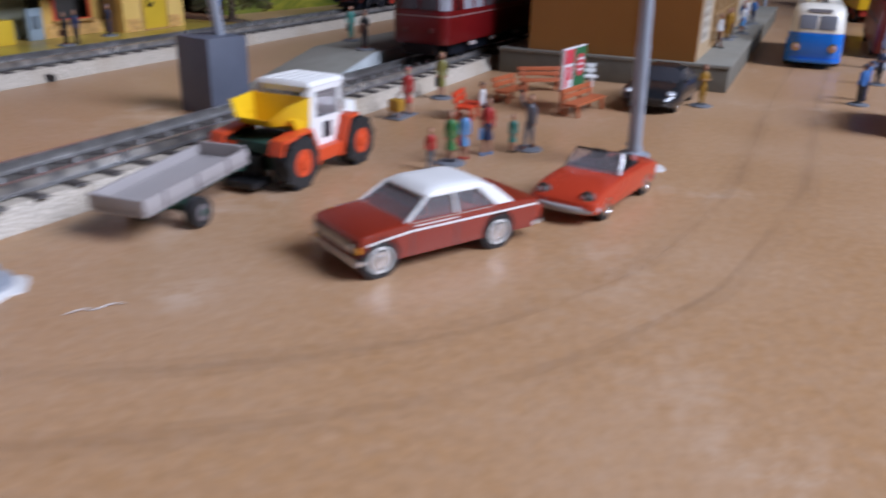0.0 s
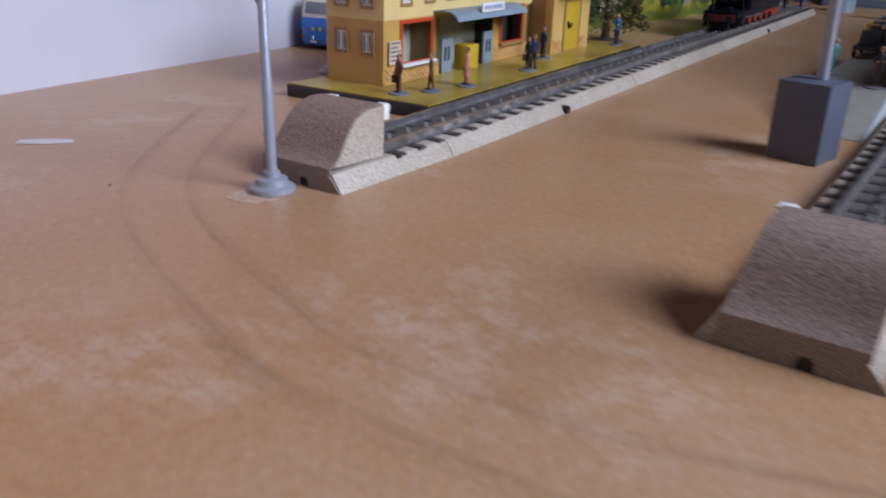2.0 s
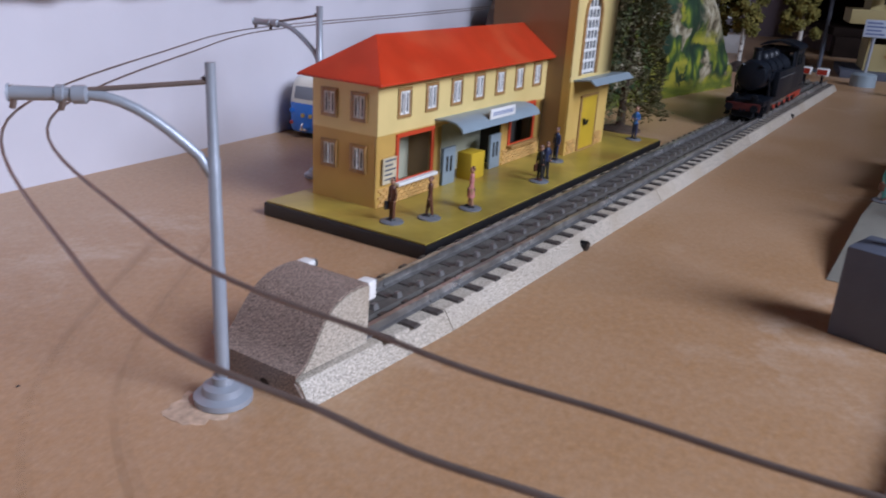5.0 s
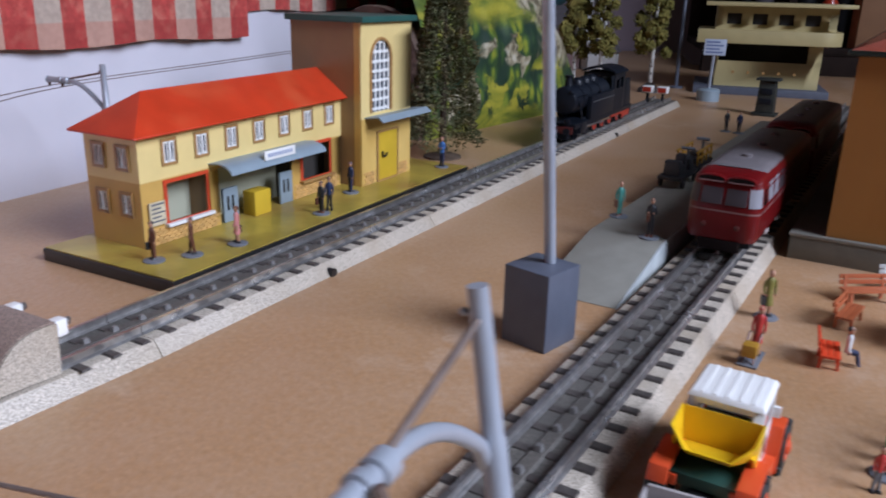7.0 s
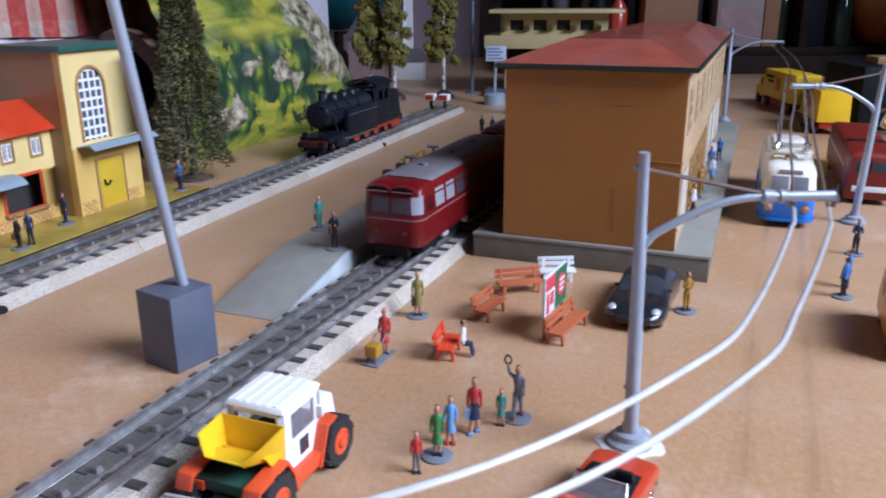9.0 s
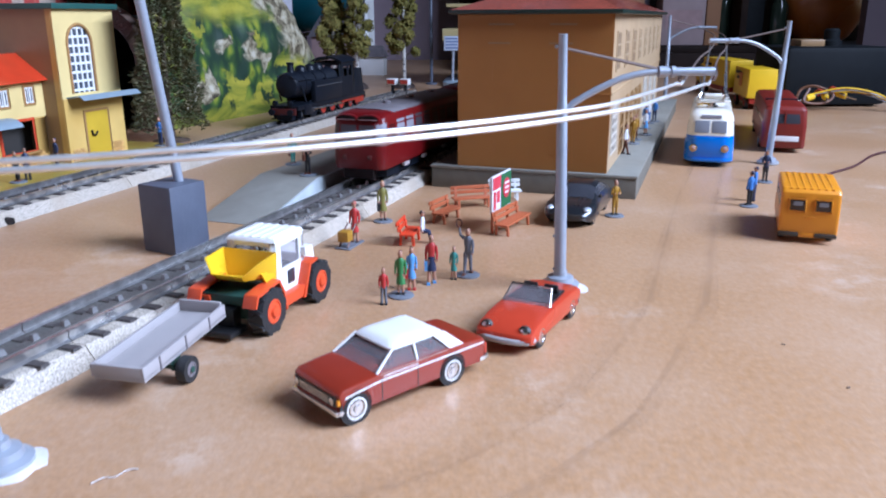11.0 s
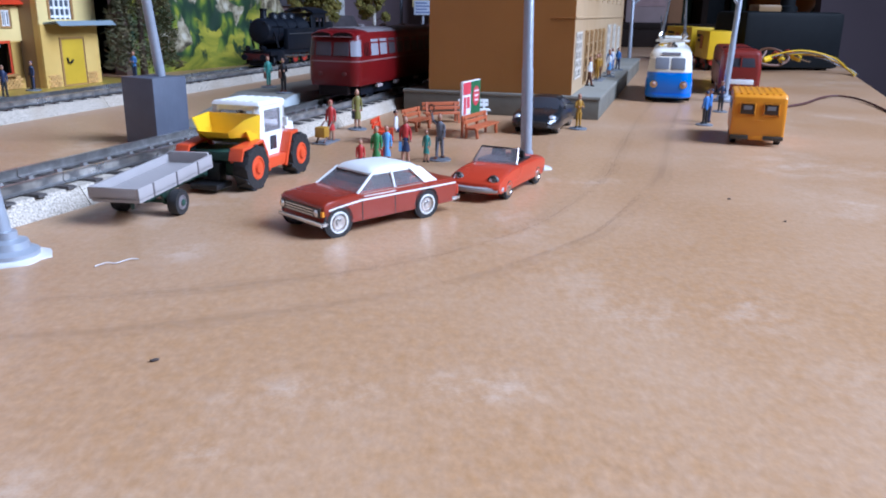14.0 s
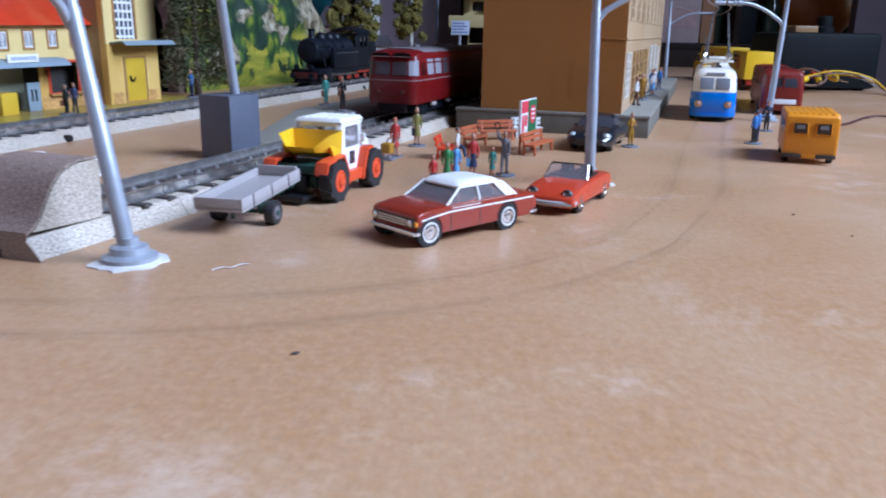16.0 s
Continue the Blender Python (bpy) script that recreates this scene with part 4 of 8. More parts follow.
def woven(m, band):
    """Cross bands and pale specks woven into a stripe."""
    n, l = m.node_tree.nodes, m.node_tree.links
    b = n["Principled BSDF"]
    src = b.inputs["Base Color"].links[0].from_socket
    sep = n.new("ShaderNodeSeparateXYZ")
    l.new(n["Texture Coordinate"].outputs["Object"], sep.inputs["Vector"])
    wave = n.new("ShaderNodeMath")
    wave.operation = "PINGPONG"
    l.new(sep.outputs["Z"], wave.inputs[0])
    wave.inputs[1].default_value = 0.017
    edge = n.new("ShaderNodeMapRange")
    edge.inputs["From Min"].default_value, edge.inputs["From Max"].default_value, edge.inputs["To Max"].default_value = 0.0075, 0.0085, 0.5
    l.new(wave.outputs["Value"], edge.inputs["Value"])
    mix = n.new("ShaderNodeMix")
    mix.data_type = "RGBA"
    mix.inputs["B"].default_value = (*band, 1)
    l.new(edge.outputs["Result"], mix.inputs["Factor"])
    l.new(src, mix.inputs["A"])
    l.new(mix.outputs["Result"], b.inputs["Base Color"])


woven(CLOTH_RED, (0.30, 0.03, 0.025))
woven(CLOTH_PALE, (0.50, 0.19, 0.13))


def cloth(y0, y1, z0, z1, x, label):
    t = thing("striped_cloth", at(-450.5, 400, 0, -U_W), label, "cloth")
    k = 0
    y = y0
    while y < y1:
        bm = bm_()
        pts = [y + s for s in (0, 4.5, 9, 13.5, 18)]
        xs = [x + 1.6 * math.sin(p * 0.11) + 0.8 * math.sin(p * 0.31) for p in pts]
        fr = [[(xx, p, z0 + 1.2 * math.sin(p * 0.05)), (xx, p, z1)] for xx, p in zip(xs, pts)]
        for a, b in zip(fr, fr[1:]):
            loft(bm, [[a[0], b[0], b[1], a[1]], [(q[0] - 0.7, q[1], q[2]) for q in (a[0], b[0], b[1], a[1])]])
        part("stripe", bm, (CLOTH_RED, CLOTH_PALE)[k % 2], t)
        k += 1
        y += 18


cloth(-420, 246, 80.5, 260, 7, "red and beige striped cloth hanging above the white panel")
cloth(250, 700, 97.5, 260, 4, "red and beige striped cloth hanging farther along the panel")


# ---- pole of the parked far sign, signal box, church ----
CREAM_PALE = mat("pale_cream_plastic", (0.44, 0.36, 0.17), 0.5, 0, 0.06, 60, 0.1, 500)


def signal_box(x, y, turn):
    t = thing("signal_box", at(x, y, 0, turn), "cream two-storey signal box with a rounded projecting upper floor", "signal box")

    def slab_(x0, x1, y0, y1, r):
        """Plan of a floor whose far end is rounded."""
        pts = [(x0, y0), (x1 - r, y0)]
        for k in range(1, 8):
            a = -math.pi / 2 + math.pi / 2 * k / 8
            pts.append((x1 - r + r * math.cos(a), y0 + r + r * math.sin(a)))
        return pts + [(x1, y0 + r), (x1, y1), (x0, y1)]

    bm = bm_()
    box(bm, -6, 152, -15, 110, 0, 9)
    part("plinth", bm, GREY_PLASTIC, t, "", 0.5)
    bm = bm_()
    holed(bm, 18, 140, 9, 62, [(20, 124, 40, 62)], 4, 6, True)
    box(bm, 18, 20, 6, 90, 9, 62)
    box(bm, 138, 140, 6, 90, 9, 62)
    part("lower_wall", bm, CREAM_PALE, t)
    # solid near-black block added so the recess looks shaded
    bm = bm_()
    box(bm, 20.2, 137.8, 44, 88, 9.2, 62)
    part("dark_recess", bm, DARK, t)
    for k in range(5):
        bm = bm_()
        box(bm, 38 + k * 18, 41 + k * 18, 3.4, 4, 25, 28)
        part("wall_mark", bm, TRIM_BROWN, t)
    bm = bm_()
    prism(bm, slab_(-8, 160, -16, 96, 26), 62, 78, "z")
    part("balcony", bm, CREAM_PALE, t, "", 0.8)
    holes = [(24 + k * 30, 42 + k * 30, 84, 98) for k in range(4)]
    bm = bm_()
    holed(bm, 12, 150, 78, 106, holes, 0, 2, True)
    box(bm, 12, 14, 2, 90, 78, 106)
    box(bm, 148, 150, 2, 90, 78, 106)
    part("upper_wall", bm, CREAM_PALE, t)
    # solid near-black block in place of a shaded room
    bm = bm_()
    box(bm, 15, 147, 6, 88, 78.5, 106)
    part("upper_room", bm, DARK, t)
    for a, b, c, d in holes:
        bm = bm_()
        frame_bars(bm, a + 0.6, b - 0.6, c + 0.6, d - 0.6, 1, 0.4, 1.4, True)
        part("window_frame", bm, CREAM_PALE, t)
    bm = bm_()
    prism(bm, slab_(-2, 170, -22, 104, 22), 106, 110.5, "z")
    part("roof", bm, CREAM_PALE, t, "", 0.8)


signal_box(-8, 1142, -6)

PINK = mat("faded_pink_plaster", (0.33, 0.22, 0.21), 0.8, 0, 0.12, 60, 0.2, 300)
SLATE = mat("grey_slate", (0.12, 0.105, 0.11), 0.7, 0, 0.2, 120, 0.4, 300)
ch = thing("model_church", at(-238, 1400, 0, -14), "small model church with a white tower and slate roof", "church")
bm = bm_()
box(bm, 0, 70, 0, 60, 0, 62)
part("nave", bm, PINK, ch)
bm = bm_()
loft(bm, [[(-5, -5, 62), (75, -5, 62), (75, 65, 62), (-5, 65, 62)], [(6, 27, 96), (64, 27, 96), (64, 33, 96), (6, 33, 96)]])
part("nave_roof", bm, SLATE, ch)
bm = bm_()
holed(bm, 72, 102, 0, 150, [(83, 91, 112, 138)], 4, 6, True)
box(bm, 72, 74, 6, 34, 0, 150)
box(bm, 100, 102, 6, 34, 0, 150)
part("tower", bm, WHITE, ch, "white plastered tower")
# near-black core added as the tower's inner shade
bm = bm_()
box(bm, 76, 98, 10, 30, 0, 150)
part("tower_inside", bm, DARK, ch)
bm = bm_()
loft(bm, [[(68, 0, 150), (106, 0, 150), (106, 38, 150), (68, 38, 150)], [(86, 18, 215), (88, 18, 215), (88, 20, 215), (86, 20, 215)]])
part("spire", bm, SLATE, ch)
bm = bm_()
box(bm, 88, 132, -14, 4, 0, 30)
part("annex", bm, WHITE, ch)
bm = bm_()
loft(bm, [[(84, -18, 30), (136, -18, 30), (136, 4, 30), (84, 4, 30)], [(92, -8, 48), (128, -8, 48), (128, 0, 48), (92, 0, 48)]])
part("annex_roof", bm, SLATE, ch)

sg = thing("stop_sign", at(-5.3, 1051), "small white notice on a pole with a pale blue grey foot", "sign")
bm = bm_()
lathe(bm, [(13, 0), (13, 12), (11, 14), (2, 14.5), (2, 15)], seg=20)
part("foot", bm, BLUE_GREY, sg)
bm = bm_()
rod(bm, (0, 0, 14), (1, 0, 58), 1.8, seg=10)
part("pole", bm, POLE_PAINT, sg)
bm = bm_()
box(bm, -11, 13, -3, -1.6, 52, 70)
pl = part("plate", bm, PANE_LIGHT, sg, "white plate with dark print", 0.3)
bm = bm_()
for k in range(4):
    box(bm, -9, 10 - k % 2 * 4, -3.2, -3, 54.5 + k * 3.8, 56.2 + k * 3.8)
part("print", bm, mat("blue_print", (0.10, 0.13, 0.25), 0.5), pl)


# ---- trains ----
LOCO_BLACK = mat("matt_black_loco", (0.006, 0.008, 0.013), 0.42, 0, 0.2, 120, spec=0.3)
LOCO_RED = mat("red_wheel_enamel", (0.34, 0.028, 0.014), 0.4, 0, 0.1, 80)
RAIL_RED = mat("dark_red_railcar", (0.12, 0.005, 0.006), 0.3, 0, 0.08, 60, spec=0.35)
ROOF_GREY = mat("weathered_grey_roof", (0.15, 0.132, 0.135), 0.42, 0, 0.15, 60, 0.2, 400)
GREY_GLASS = mat("smoked_window", (0.10, 0.11, 0.13), 0.1, 0, 0.15, 20)
END_PANE = mat("dull_grey_pane", (0.06, 0.05, 0.055), 0.3, 0, 0.15, 40, spec=0.25)
BEAM_RED = mat("grimy_red_beam", (0.075, 0.010, 0.008), 0.5, 0, 0.3, 120)
TRIM_DULL = mat("dull_pink_trim", (0.22, 0.12, 0.115), 0.4, 0, 0.2, 60)
GRILLE_BLACK = mat("black_hollow", (0.010, 0.006, 0.006), 0.7, 0, 0.2, 100, spec=0.1)
# lit copy of the pane colour, for windows outside the house's shadow
LIT_PANE = mat("lit_pale_grey_pane", (0.26, 0.255, 0.28), 0.3, 0, 0.1, 60)
STEEL_DULL = mat("dull_steel", (0.20, 0.20, 0.21), 0.4, 0.7, 0.15, 200)
CHROME = mat("bright_metal", (0.62, 0.61, 0.60), 0.22, 1.0, 0.08, 100)


def wheel(parent, x, y, z, r, w, tyre, rim, hub=None, side=1, seg=22, rr=0.62):
    """A wheel whose axle lies across; side: which way its face looks."""
    bm = bm_()
    lathe(bm, [(r * 0.8, -w / 2), (r * 0.96, -w / 2), (r, -w * 0.3), (r, w * 0.3), (r * 0.96, w / 2), (r * 0.8, w / 2)], (x, y, z), (side, 0, 0), seg)
    ob = part("wheel", bm, tyre, parent, "black rubber wheel")
    bm = bm_()
    lathe(bm, [(r * rr * 1.12, w * 0.3), (r * rr * 1.12, w * 0.52), (r * rr * 0.95, w * 0.56), (r * rr * 0.9, w * 0.50), (r * 0.28, w * 0.52), (r * 0.26, w * 0.6), (r * 0.05, w * 0.64)], (x, y, z), (side, 0, 0), seg)
    part("rim", bm, rim, ob)
    if hub:
        bm = bm_()
        lathe(bm, [(r * rr * 0.55, w * 0.5), (r * rr * 0.5, w * 0.66), (r * 0.05, w * 0.72)], (x, y, z), (side, 0, 0), 14)
        part("hubcap", bm, hub, ob)
    return ob


def loco(s):
    t = thing("tank_locomotive", at(*TRACK_FAR, 9.2, -A1) @ at(-19.5, s), "black toy tank locomotive with red wheels on the far track", "locomotive")
    L = 152
    bm = bm_()
    box(bm, -13, 13, 2, L, 9, 13)
    part("running_board", bm, LOCO_BLACK, t, "", 0.4)
    bm = bm_()
    lathe(bm, [(4, -2), (9.5, -0.5), (10.8, 2), (10.8, 78), (11.2, 78.5), (11.2, 82)], (0, 8, 29), (0, 1, 0), 26)
    part("boiler", bm, LOCO_BLACK, t, "round black boiler")
    for y in (24, 44, 64):
        bm = bm_()
        lathe(bm, [(11.3, 0), (11.3, 1.2)], (0, y, 29), (0, 1, 0), 26)
        part("boiler_band", bm, LOCO_BLACK, t)
    bm = bm_()
    lathe(bm, [(3.6, 0), (3.0, 3), (2.7, 7.5), (3.3, 8.2), (3.3, 9.6), (1.8, 9.7)], (0, 17, 38), seg=16)
    part("chimney", bm, LOCO_BLACK, t)
    for y in (36, 54, 70):
        bm = bm_()
        lathe(bm, [(5.2, 0), (5.0, 3), (3.6, 5.2), (0.5, 6.2)], (0, y, 38.5), seg=16)
        part("steam_dome", bm, LOCO_BLACK, t)
    for sx in (-1, 1):
        bm = bm_()
        box(bm, min(sx * 9.8, sx * 14.2), max(sx * 9.8, sx * 14.2), 34, 92, 13, 31)
        tank = part("side_tank", bm, LOCO_BLACK, t, "", 0.6)
        bm = bm_()
        rod(bm, (sx * 14.8, 36, 26.5), (sx * 14.8, 91, 26.5), 0.35, seg=6)
        part("handrail", bm, STEEL_DULL, tank, "thin grey handrail")
        bm = bm_()
        lathe(bm, [(1.5, 0), (1.7, 1.4), (0.3, 1.8)], (sx * 12, 60, 31), seg=10)
        part("filler_cap", bm, LOCO_BLACK, tank)
        bm = bm_()
        tube(bm, [(sx * 6, 6, 36.5), (sx * 8.5, 10, 34), (sx * 11.2, 14, 27), (sx * 11.6, 20, 15)], 0.9, 8)
        part("steam_pipe", bm, LOCO_BLACK, t, "bent black steam pipe")
        bm = bm_()
        rod(bm, (sx * 11.4, 10, 33), (sx * 11.4, 34, 33), 0.35, seg=6)
        part("boiler_rail", bm, LOCO_BLACK, t)
        bm = bm_()
        box(bm, sx * 11.5 - 1.5, sx * 11.5 + 1.5, 2.5, 7.5, 1.2, 2.0)
        box(bm, sx * 11.5 - 1.5, sx * 11.5 + 1.5, 6.7, 7.5, 1.2, 9.2)
        part("front_step", bm, LOCO_BLACK, t)
    bm = bm_()
    holed(bm, 92, 122, 13, 44, [(97, 106, 31, 40), (109, 117, 31, 40)], 13, 14)
    holed(bm, 92, 122, 13, 44, [(97, 106, 31, 40), (109, 117, 31, 40)], -14, -13)
    holed(bm, -13, 13, 13, 44, [(-10, -3, 33, 41), (3, 10, 33, 41)], 92, 93, True)
    holed(bm, -13, 13, 13, 44, [(-10, -3, 33, 41), (3, 10, 33, 41)], 121, 122, True)
    part("cab", bm, LOCO_BLACK, t)
    bm = bm_()
    prism(bm, [(-15.5, 44), (-14, 46), (-8, 48.6), (0, 49.6), (8, 48.6), (14, 46), (15.5, 44), (14, 44.6), (0, 48.4), (-14, 44.6)], 89, 125, "y")
    part("cab_roof", bm, LOCO_BLACK, t)
    bm = bm_()
    box(bm, -12.5, 12.5, 122, L - 2, 13, 36, top=(1.5, 1.5))
    part("coal_bunker", bm, LOCO_BLACK, t, "", 0.6)
    for y in (0, L):
        bm = bm_()
        box(bm, -11.5, 11.5, y - 1, y + 1.4, 5.4, 10.6)
        beam = part("buffer_beam", bm, BEAM_RED, t, "grimy dark red buffer beam", 0.3)
        bm = bm_()
        box(bm, -7, 7, min(y + 1, y + (9 if y == 0 else -9)), max(y + 1, y + (9 if y == 0 else -9)), 0.6, 5.3)
        part("drag_box", bm, LOCO_BLACK, t, "", 0.5)
        bm = bm_()
        tube(bm, [(-1.5, y, 7), (-1.5, y - 2.4 if y == 0 else y + 2.4, 5), (1.5, y - 2.4 if y == 0 else y + 2.4, 5), (1.5, y, 7)], 0.5, 6)
        part("coupling_hook", bm, LOCO_BLACK, beam)
        for sx in (-8.5, 8.5):
            d = -1 if y == 0 else 1
            bm = bm_()
            lathe(bm, [(1.4, 0), (1.4, 4), (2.7, 4.4), (2.7, 5.2)], (sx, y, 8), (0, d, 0), 14)
            part("buffer", bm, LOCO_BLACK, beam)
    for sx in (-7, 7):
        bm = bm_()
        lathe(bm, [(2.2, 0), (2.4, 2.4), (0.3, 3.0)], (sx, 1.5, 15), (0, -1, 0), 12)
        part("head_lamp", bm, LOCO_BLACK, t, "small round head lamp")
    for sx in (-1, 1):
        for y, r in ((14, 5.2), (38, 8), (58, 8), (78, 8), (98, 8), (120, 5.2), (137, 5.2)):
            wheel(t, sx * 8.6, y, r - 0.4, r, 2.6, LOCO_BLACK, LOCO_BLACK if y < 50 else LOCO_RED, STEEL_DULL, sx, 20, 0.7)
        bm = bm_()
        box(bm, sx * 11 - 0.5, sx * 11 + 0.5, 36, 100, 6.2, 8.0)
        part("coupling_rod", bm, CHROME, t, "bright coupling rod", 0.2)
        bm = bm_()
        box(bm, min(sx * 9, sx * 13.5), max(sx * 9, sx * 13.5), 14, 28, 4, 12.6)
        part("cylinder", bm, LOCO_BLACK, t, "", 1.2)
        bm = bm_()
        box(bm, sx * 11.6 - 0.4, sx * 11.6 + 0.4, 96, 149, 6.6, 9.0)
        box(bm, sx * 11.6 - 0.4, sx * 11.6 + 0.4, 128, 149, 3.4, 6.7)
        part("red_frame", bm, LOCO_RED, t)
        bm = bm_()
        rod(bm, (sx * 12.2, 26, 8.6), (sx * 12.2, 74, 6.4), 0.55, seg=6)
        part("connecting_rod", bm, STEEL_DULL, t, "dull steel connecting rod")
        bm = bm_()
        rod(bm, (sx * 12.4, 52, 12.0), (sx * 12.4, 70, 5.0), 0.45, seg=6)
        part("valve_link", bm, STEEL_DULL, t)
    return t


loco(461)


def railcar(s):
    """A rail bus: red body with a row of windows, rounded ends, grey roof."""
    t = thing("railcar", at(-143.7, 163.5, 14.4, -A2) @ at(-15.0, s), "dark red toy railcar with a grey roof on the near track", "railcar")
    L, W = 150.0, 30.0

    def plan(w, y0, y1, r, z, n=6):
        pts = []
        for cx, cy, a0 in ((w / 2 - r, y1 - r, 0), (-w / 2 + r, y1 - r, 90), (-w / 2 + r, y0 + r, 180), (w / 2 - r, y0 + r, 270)):
            for k in range(n + 1):
                a = radians(a0 + 90 * k / n)
                pts.append((cx + r * math.cos(a), cy + r * math.sin(a), z))
        return pts

    bm = bm_()
    loft(bm, [plan(W - 1.5, 1, L - 1, 5, 3), plan(W, 0, L, 5.5, 6), plan(W, 0, L, 5.5, 16), plan(W, 0.2, L - 0.2, 5.5, 17), plan(W - 1.6, 1.6, L - 1.6, 5.5, 29), plan(W - 3.0, 3.0, L - 3, 6, 30.3), plan(W - 5.5, 5.5, L - 5.5, 6, 31.5), plan(W - 12, 11, L - 11, 5, 32.3)])
    part("body", bm, RAIL_RED, t)
    bm = bm_()
    loft(bm, [plan(W - 3.4, 17, L - 17, 2, 30.3), plan(W - 5.2, 15.5, L - 15.5, 3, 31.7), plan(W - 11, 14.5, L - 14.5, 4, 32.7), plan(W - 20, 16, L - 16, 4, 33.2)])
    part("roof", bm, ROOF_GREY, t, "weathered grey rounded roof")
    bm = bm_()
    loft(bm, [plan(W + 0.3, -0.15, L + 0.15, 5.6, 15.6), plan(W + 0.3, -0.15, L + 0.15, 5.6, 16.3)], cap=False)
    part("trim_line", bm, TRIM_DULL, t, "thin dull trim line")
    for sx in (-1, 1):
        for k in range(9):
            y = 19 + k * 13.4
            bm = bm_()
            loft(bm, [[(sx * (W / 2 - 0.25), y, 18.5), (sx * (W / 2 - 0.25), y + 10.5, 18.5), (sx * (W / 2 - 1.05), y + 10.5, 27.4), (sx * (W / 2 - 1.05), y, 27.4)],
                      [(sx * (W / 2 + 0.1), y, 18.5), (sx * (W / 2 + 0.1), y + 10.5, 18.5), (sx * (W / 2 - 0.7), y + 10.5, 27.4), (sx * (W / 2 - 0.7), y, 27.4)]])
            # first two panes on the lit side painted pale, the rest dark as shaded
            ob = part("side_window", bm, LIT_PANE if sx > 0 and k < 2 else END_PANE, t)
            bm = bm_()
            box(bm, sx * (W / 2 - 0.55) - 0.3, sx * (W / 2 - 0.55) + 0.3, y - 0.2, y + 10.7, 24.9, 25.6)
            part("transom", bm, RAIL_RED, ob, "red bar across the pane")
        for y in (9.4, 11.4, 13.4, 15.4, L - 15.4, L - 13.4):
            bm = bm_()
            loft(bm, [[(sx * (W / 2 - 0.4), y - 0.45, 18.5), (sx * (W / 2 - 0.4), y + 0.55, 18.5), (sx * (W / 2 - 1.2), y + 0.55, 27.2), (sx * (W / 2 - 1.2), y - 0.45, 27.2)], [(sx * (W / 2 + 0.08), y - 0.45, 18.5), (sx * (W / 2 + 0.08), y + 0.55, 18.5), (sx * (W / 2 - 0.72), y + 0.55, 27.2), (sx * (W / 2 - 0.72), y - 0.45, 27.2)]])
            part("louvre", bm, GRILLE_BLACK, t, "dark louvre slot")
        for y in (33, 62, 98):
            bm = bm_()
            box(bm, sx * 13.6 - 0.9, sx * 13.6 + 0.9, y - 3.5, y + 3.5, 0.6, 2.4)
            part("foot_step", bm, TRAILER_PALE, t, "pale foot step", 0.2)
    for y, d in ((0, -1), (L, 1)):
        for x0, x1 in ((-9.4, -0.7), (0.7, 9.4)):
            bm = bm_()
            a, b = y + d * 0.35, y - d * 1.45
            loft(bm, [[(x0, a, 18.8), (x1, a, 18.8), (x1, b, 26.8), (x0, b, 26.8)], [(x0, a - d, 18.8), (x1, a - d, 18.8), (x1, b - d, 26.8), (x0, b - d, 26.8)]])
            part("end_window", bm, END_PANE, t, "dull grey end window", 0.3)
        for sx in (-1, 1):
            bm = bm_()
            lo_, hi_ = [], []
            for k in range(5):
                a = radians(12 + 66 * k / 4)
                cx, cy = W / 2 - 5.5, y - d * 5.7
                lo_.append((sx * (cx + 5.65 * math.cos(a)), cy + d * 5.65 * math.sin(a), 18.6))
                hi_.append((sx * (cx - 0.75 + 5.6 * math.cos(a)), cy - d * 1.3 + d * 5.6 * math.sin(a), 27.2))
            for k in range(4):
                face(bm, (lo_[k], lo_[k + 1], hi_[k + 1], hi_[k]))
            # corner pane on the lit side gets the same painted light
            ob = part("corner_window", bm, LIT_PANE if sx > 0 else END_PANE, t, "curved corner window")
        for x in (-7, 7):
            arch = lambda hw, z0, rise: [(x * 0.87 - hw, z0)] + [(x * 0.87 + hw * math.cos(radians(q)), z0 + 0.9 + rise * math.sin(radians(q))) for q in range(180, -1, -20)] + [(x * 0.87 + hw, z0)]
            bm = bm_()
            prism(bm, arch(6.0, 28.3, 1.9), *sorted((y - d * 0.7, y - d * 8)), "y")
            rp = part("roof_panel", bm, RAIL_RED, t, "arched red hood over an end window", 0.3)
            bm = bm_()
            prism(bm, arch(5.2, 28.6, 1.15), *sorted((y - d * 0.55, y - d * 0.8)), "y")
            part("panel_grille", bm, GRILLE_BLACK, rp, "dark arched opening")
            bm = bm_()
            tube(bm, [(x * 0.87 - 5.1, y - d * 0.5, 28.5), (x * 0.87 + 5.1, y - d * 0.5, 28.5)], 0.28, 6)
            part("hood_lip", bm, TRIM_DULL, rp, "thin pale lip")
            bm = bm_()
            lathe(bm, [(1.2, 0), (1.3, 0.5), (0.8, 0.8)], (x, y, 9.5), (0, d, 0), 14)
            part("head_lamp", bm, BEAM_RED, t, "small dark head lamp")
        bm = bm_()
        box(bm, -8.5, 8.5, *sorted((y - d * 4, y - d * 0.4)), -1.8, 3.2)
        part("buffer_beam", bm, GRILLE_BLACK, t, "", 0.3)
    bm = bm_()
    box(bm, -11, 11, 12, L - 12, -2.5, 3.2)
    part("underframe", bm, LOCO_BLACK, t)
    for y in (30, L - 30):
        for sx in (-1, 1):
            wheel(t, sx * 8.6, y, -0.4, 4.8, 2.4, LOCO_BLACK, LOCO_BLACK, None, sx, 16)
    for y in (40, 75, 110):
        bm = bm_()
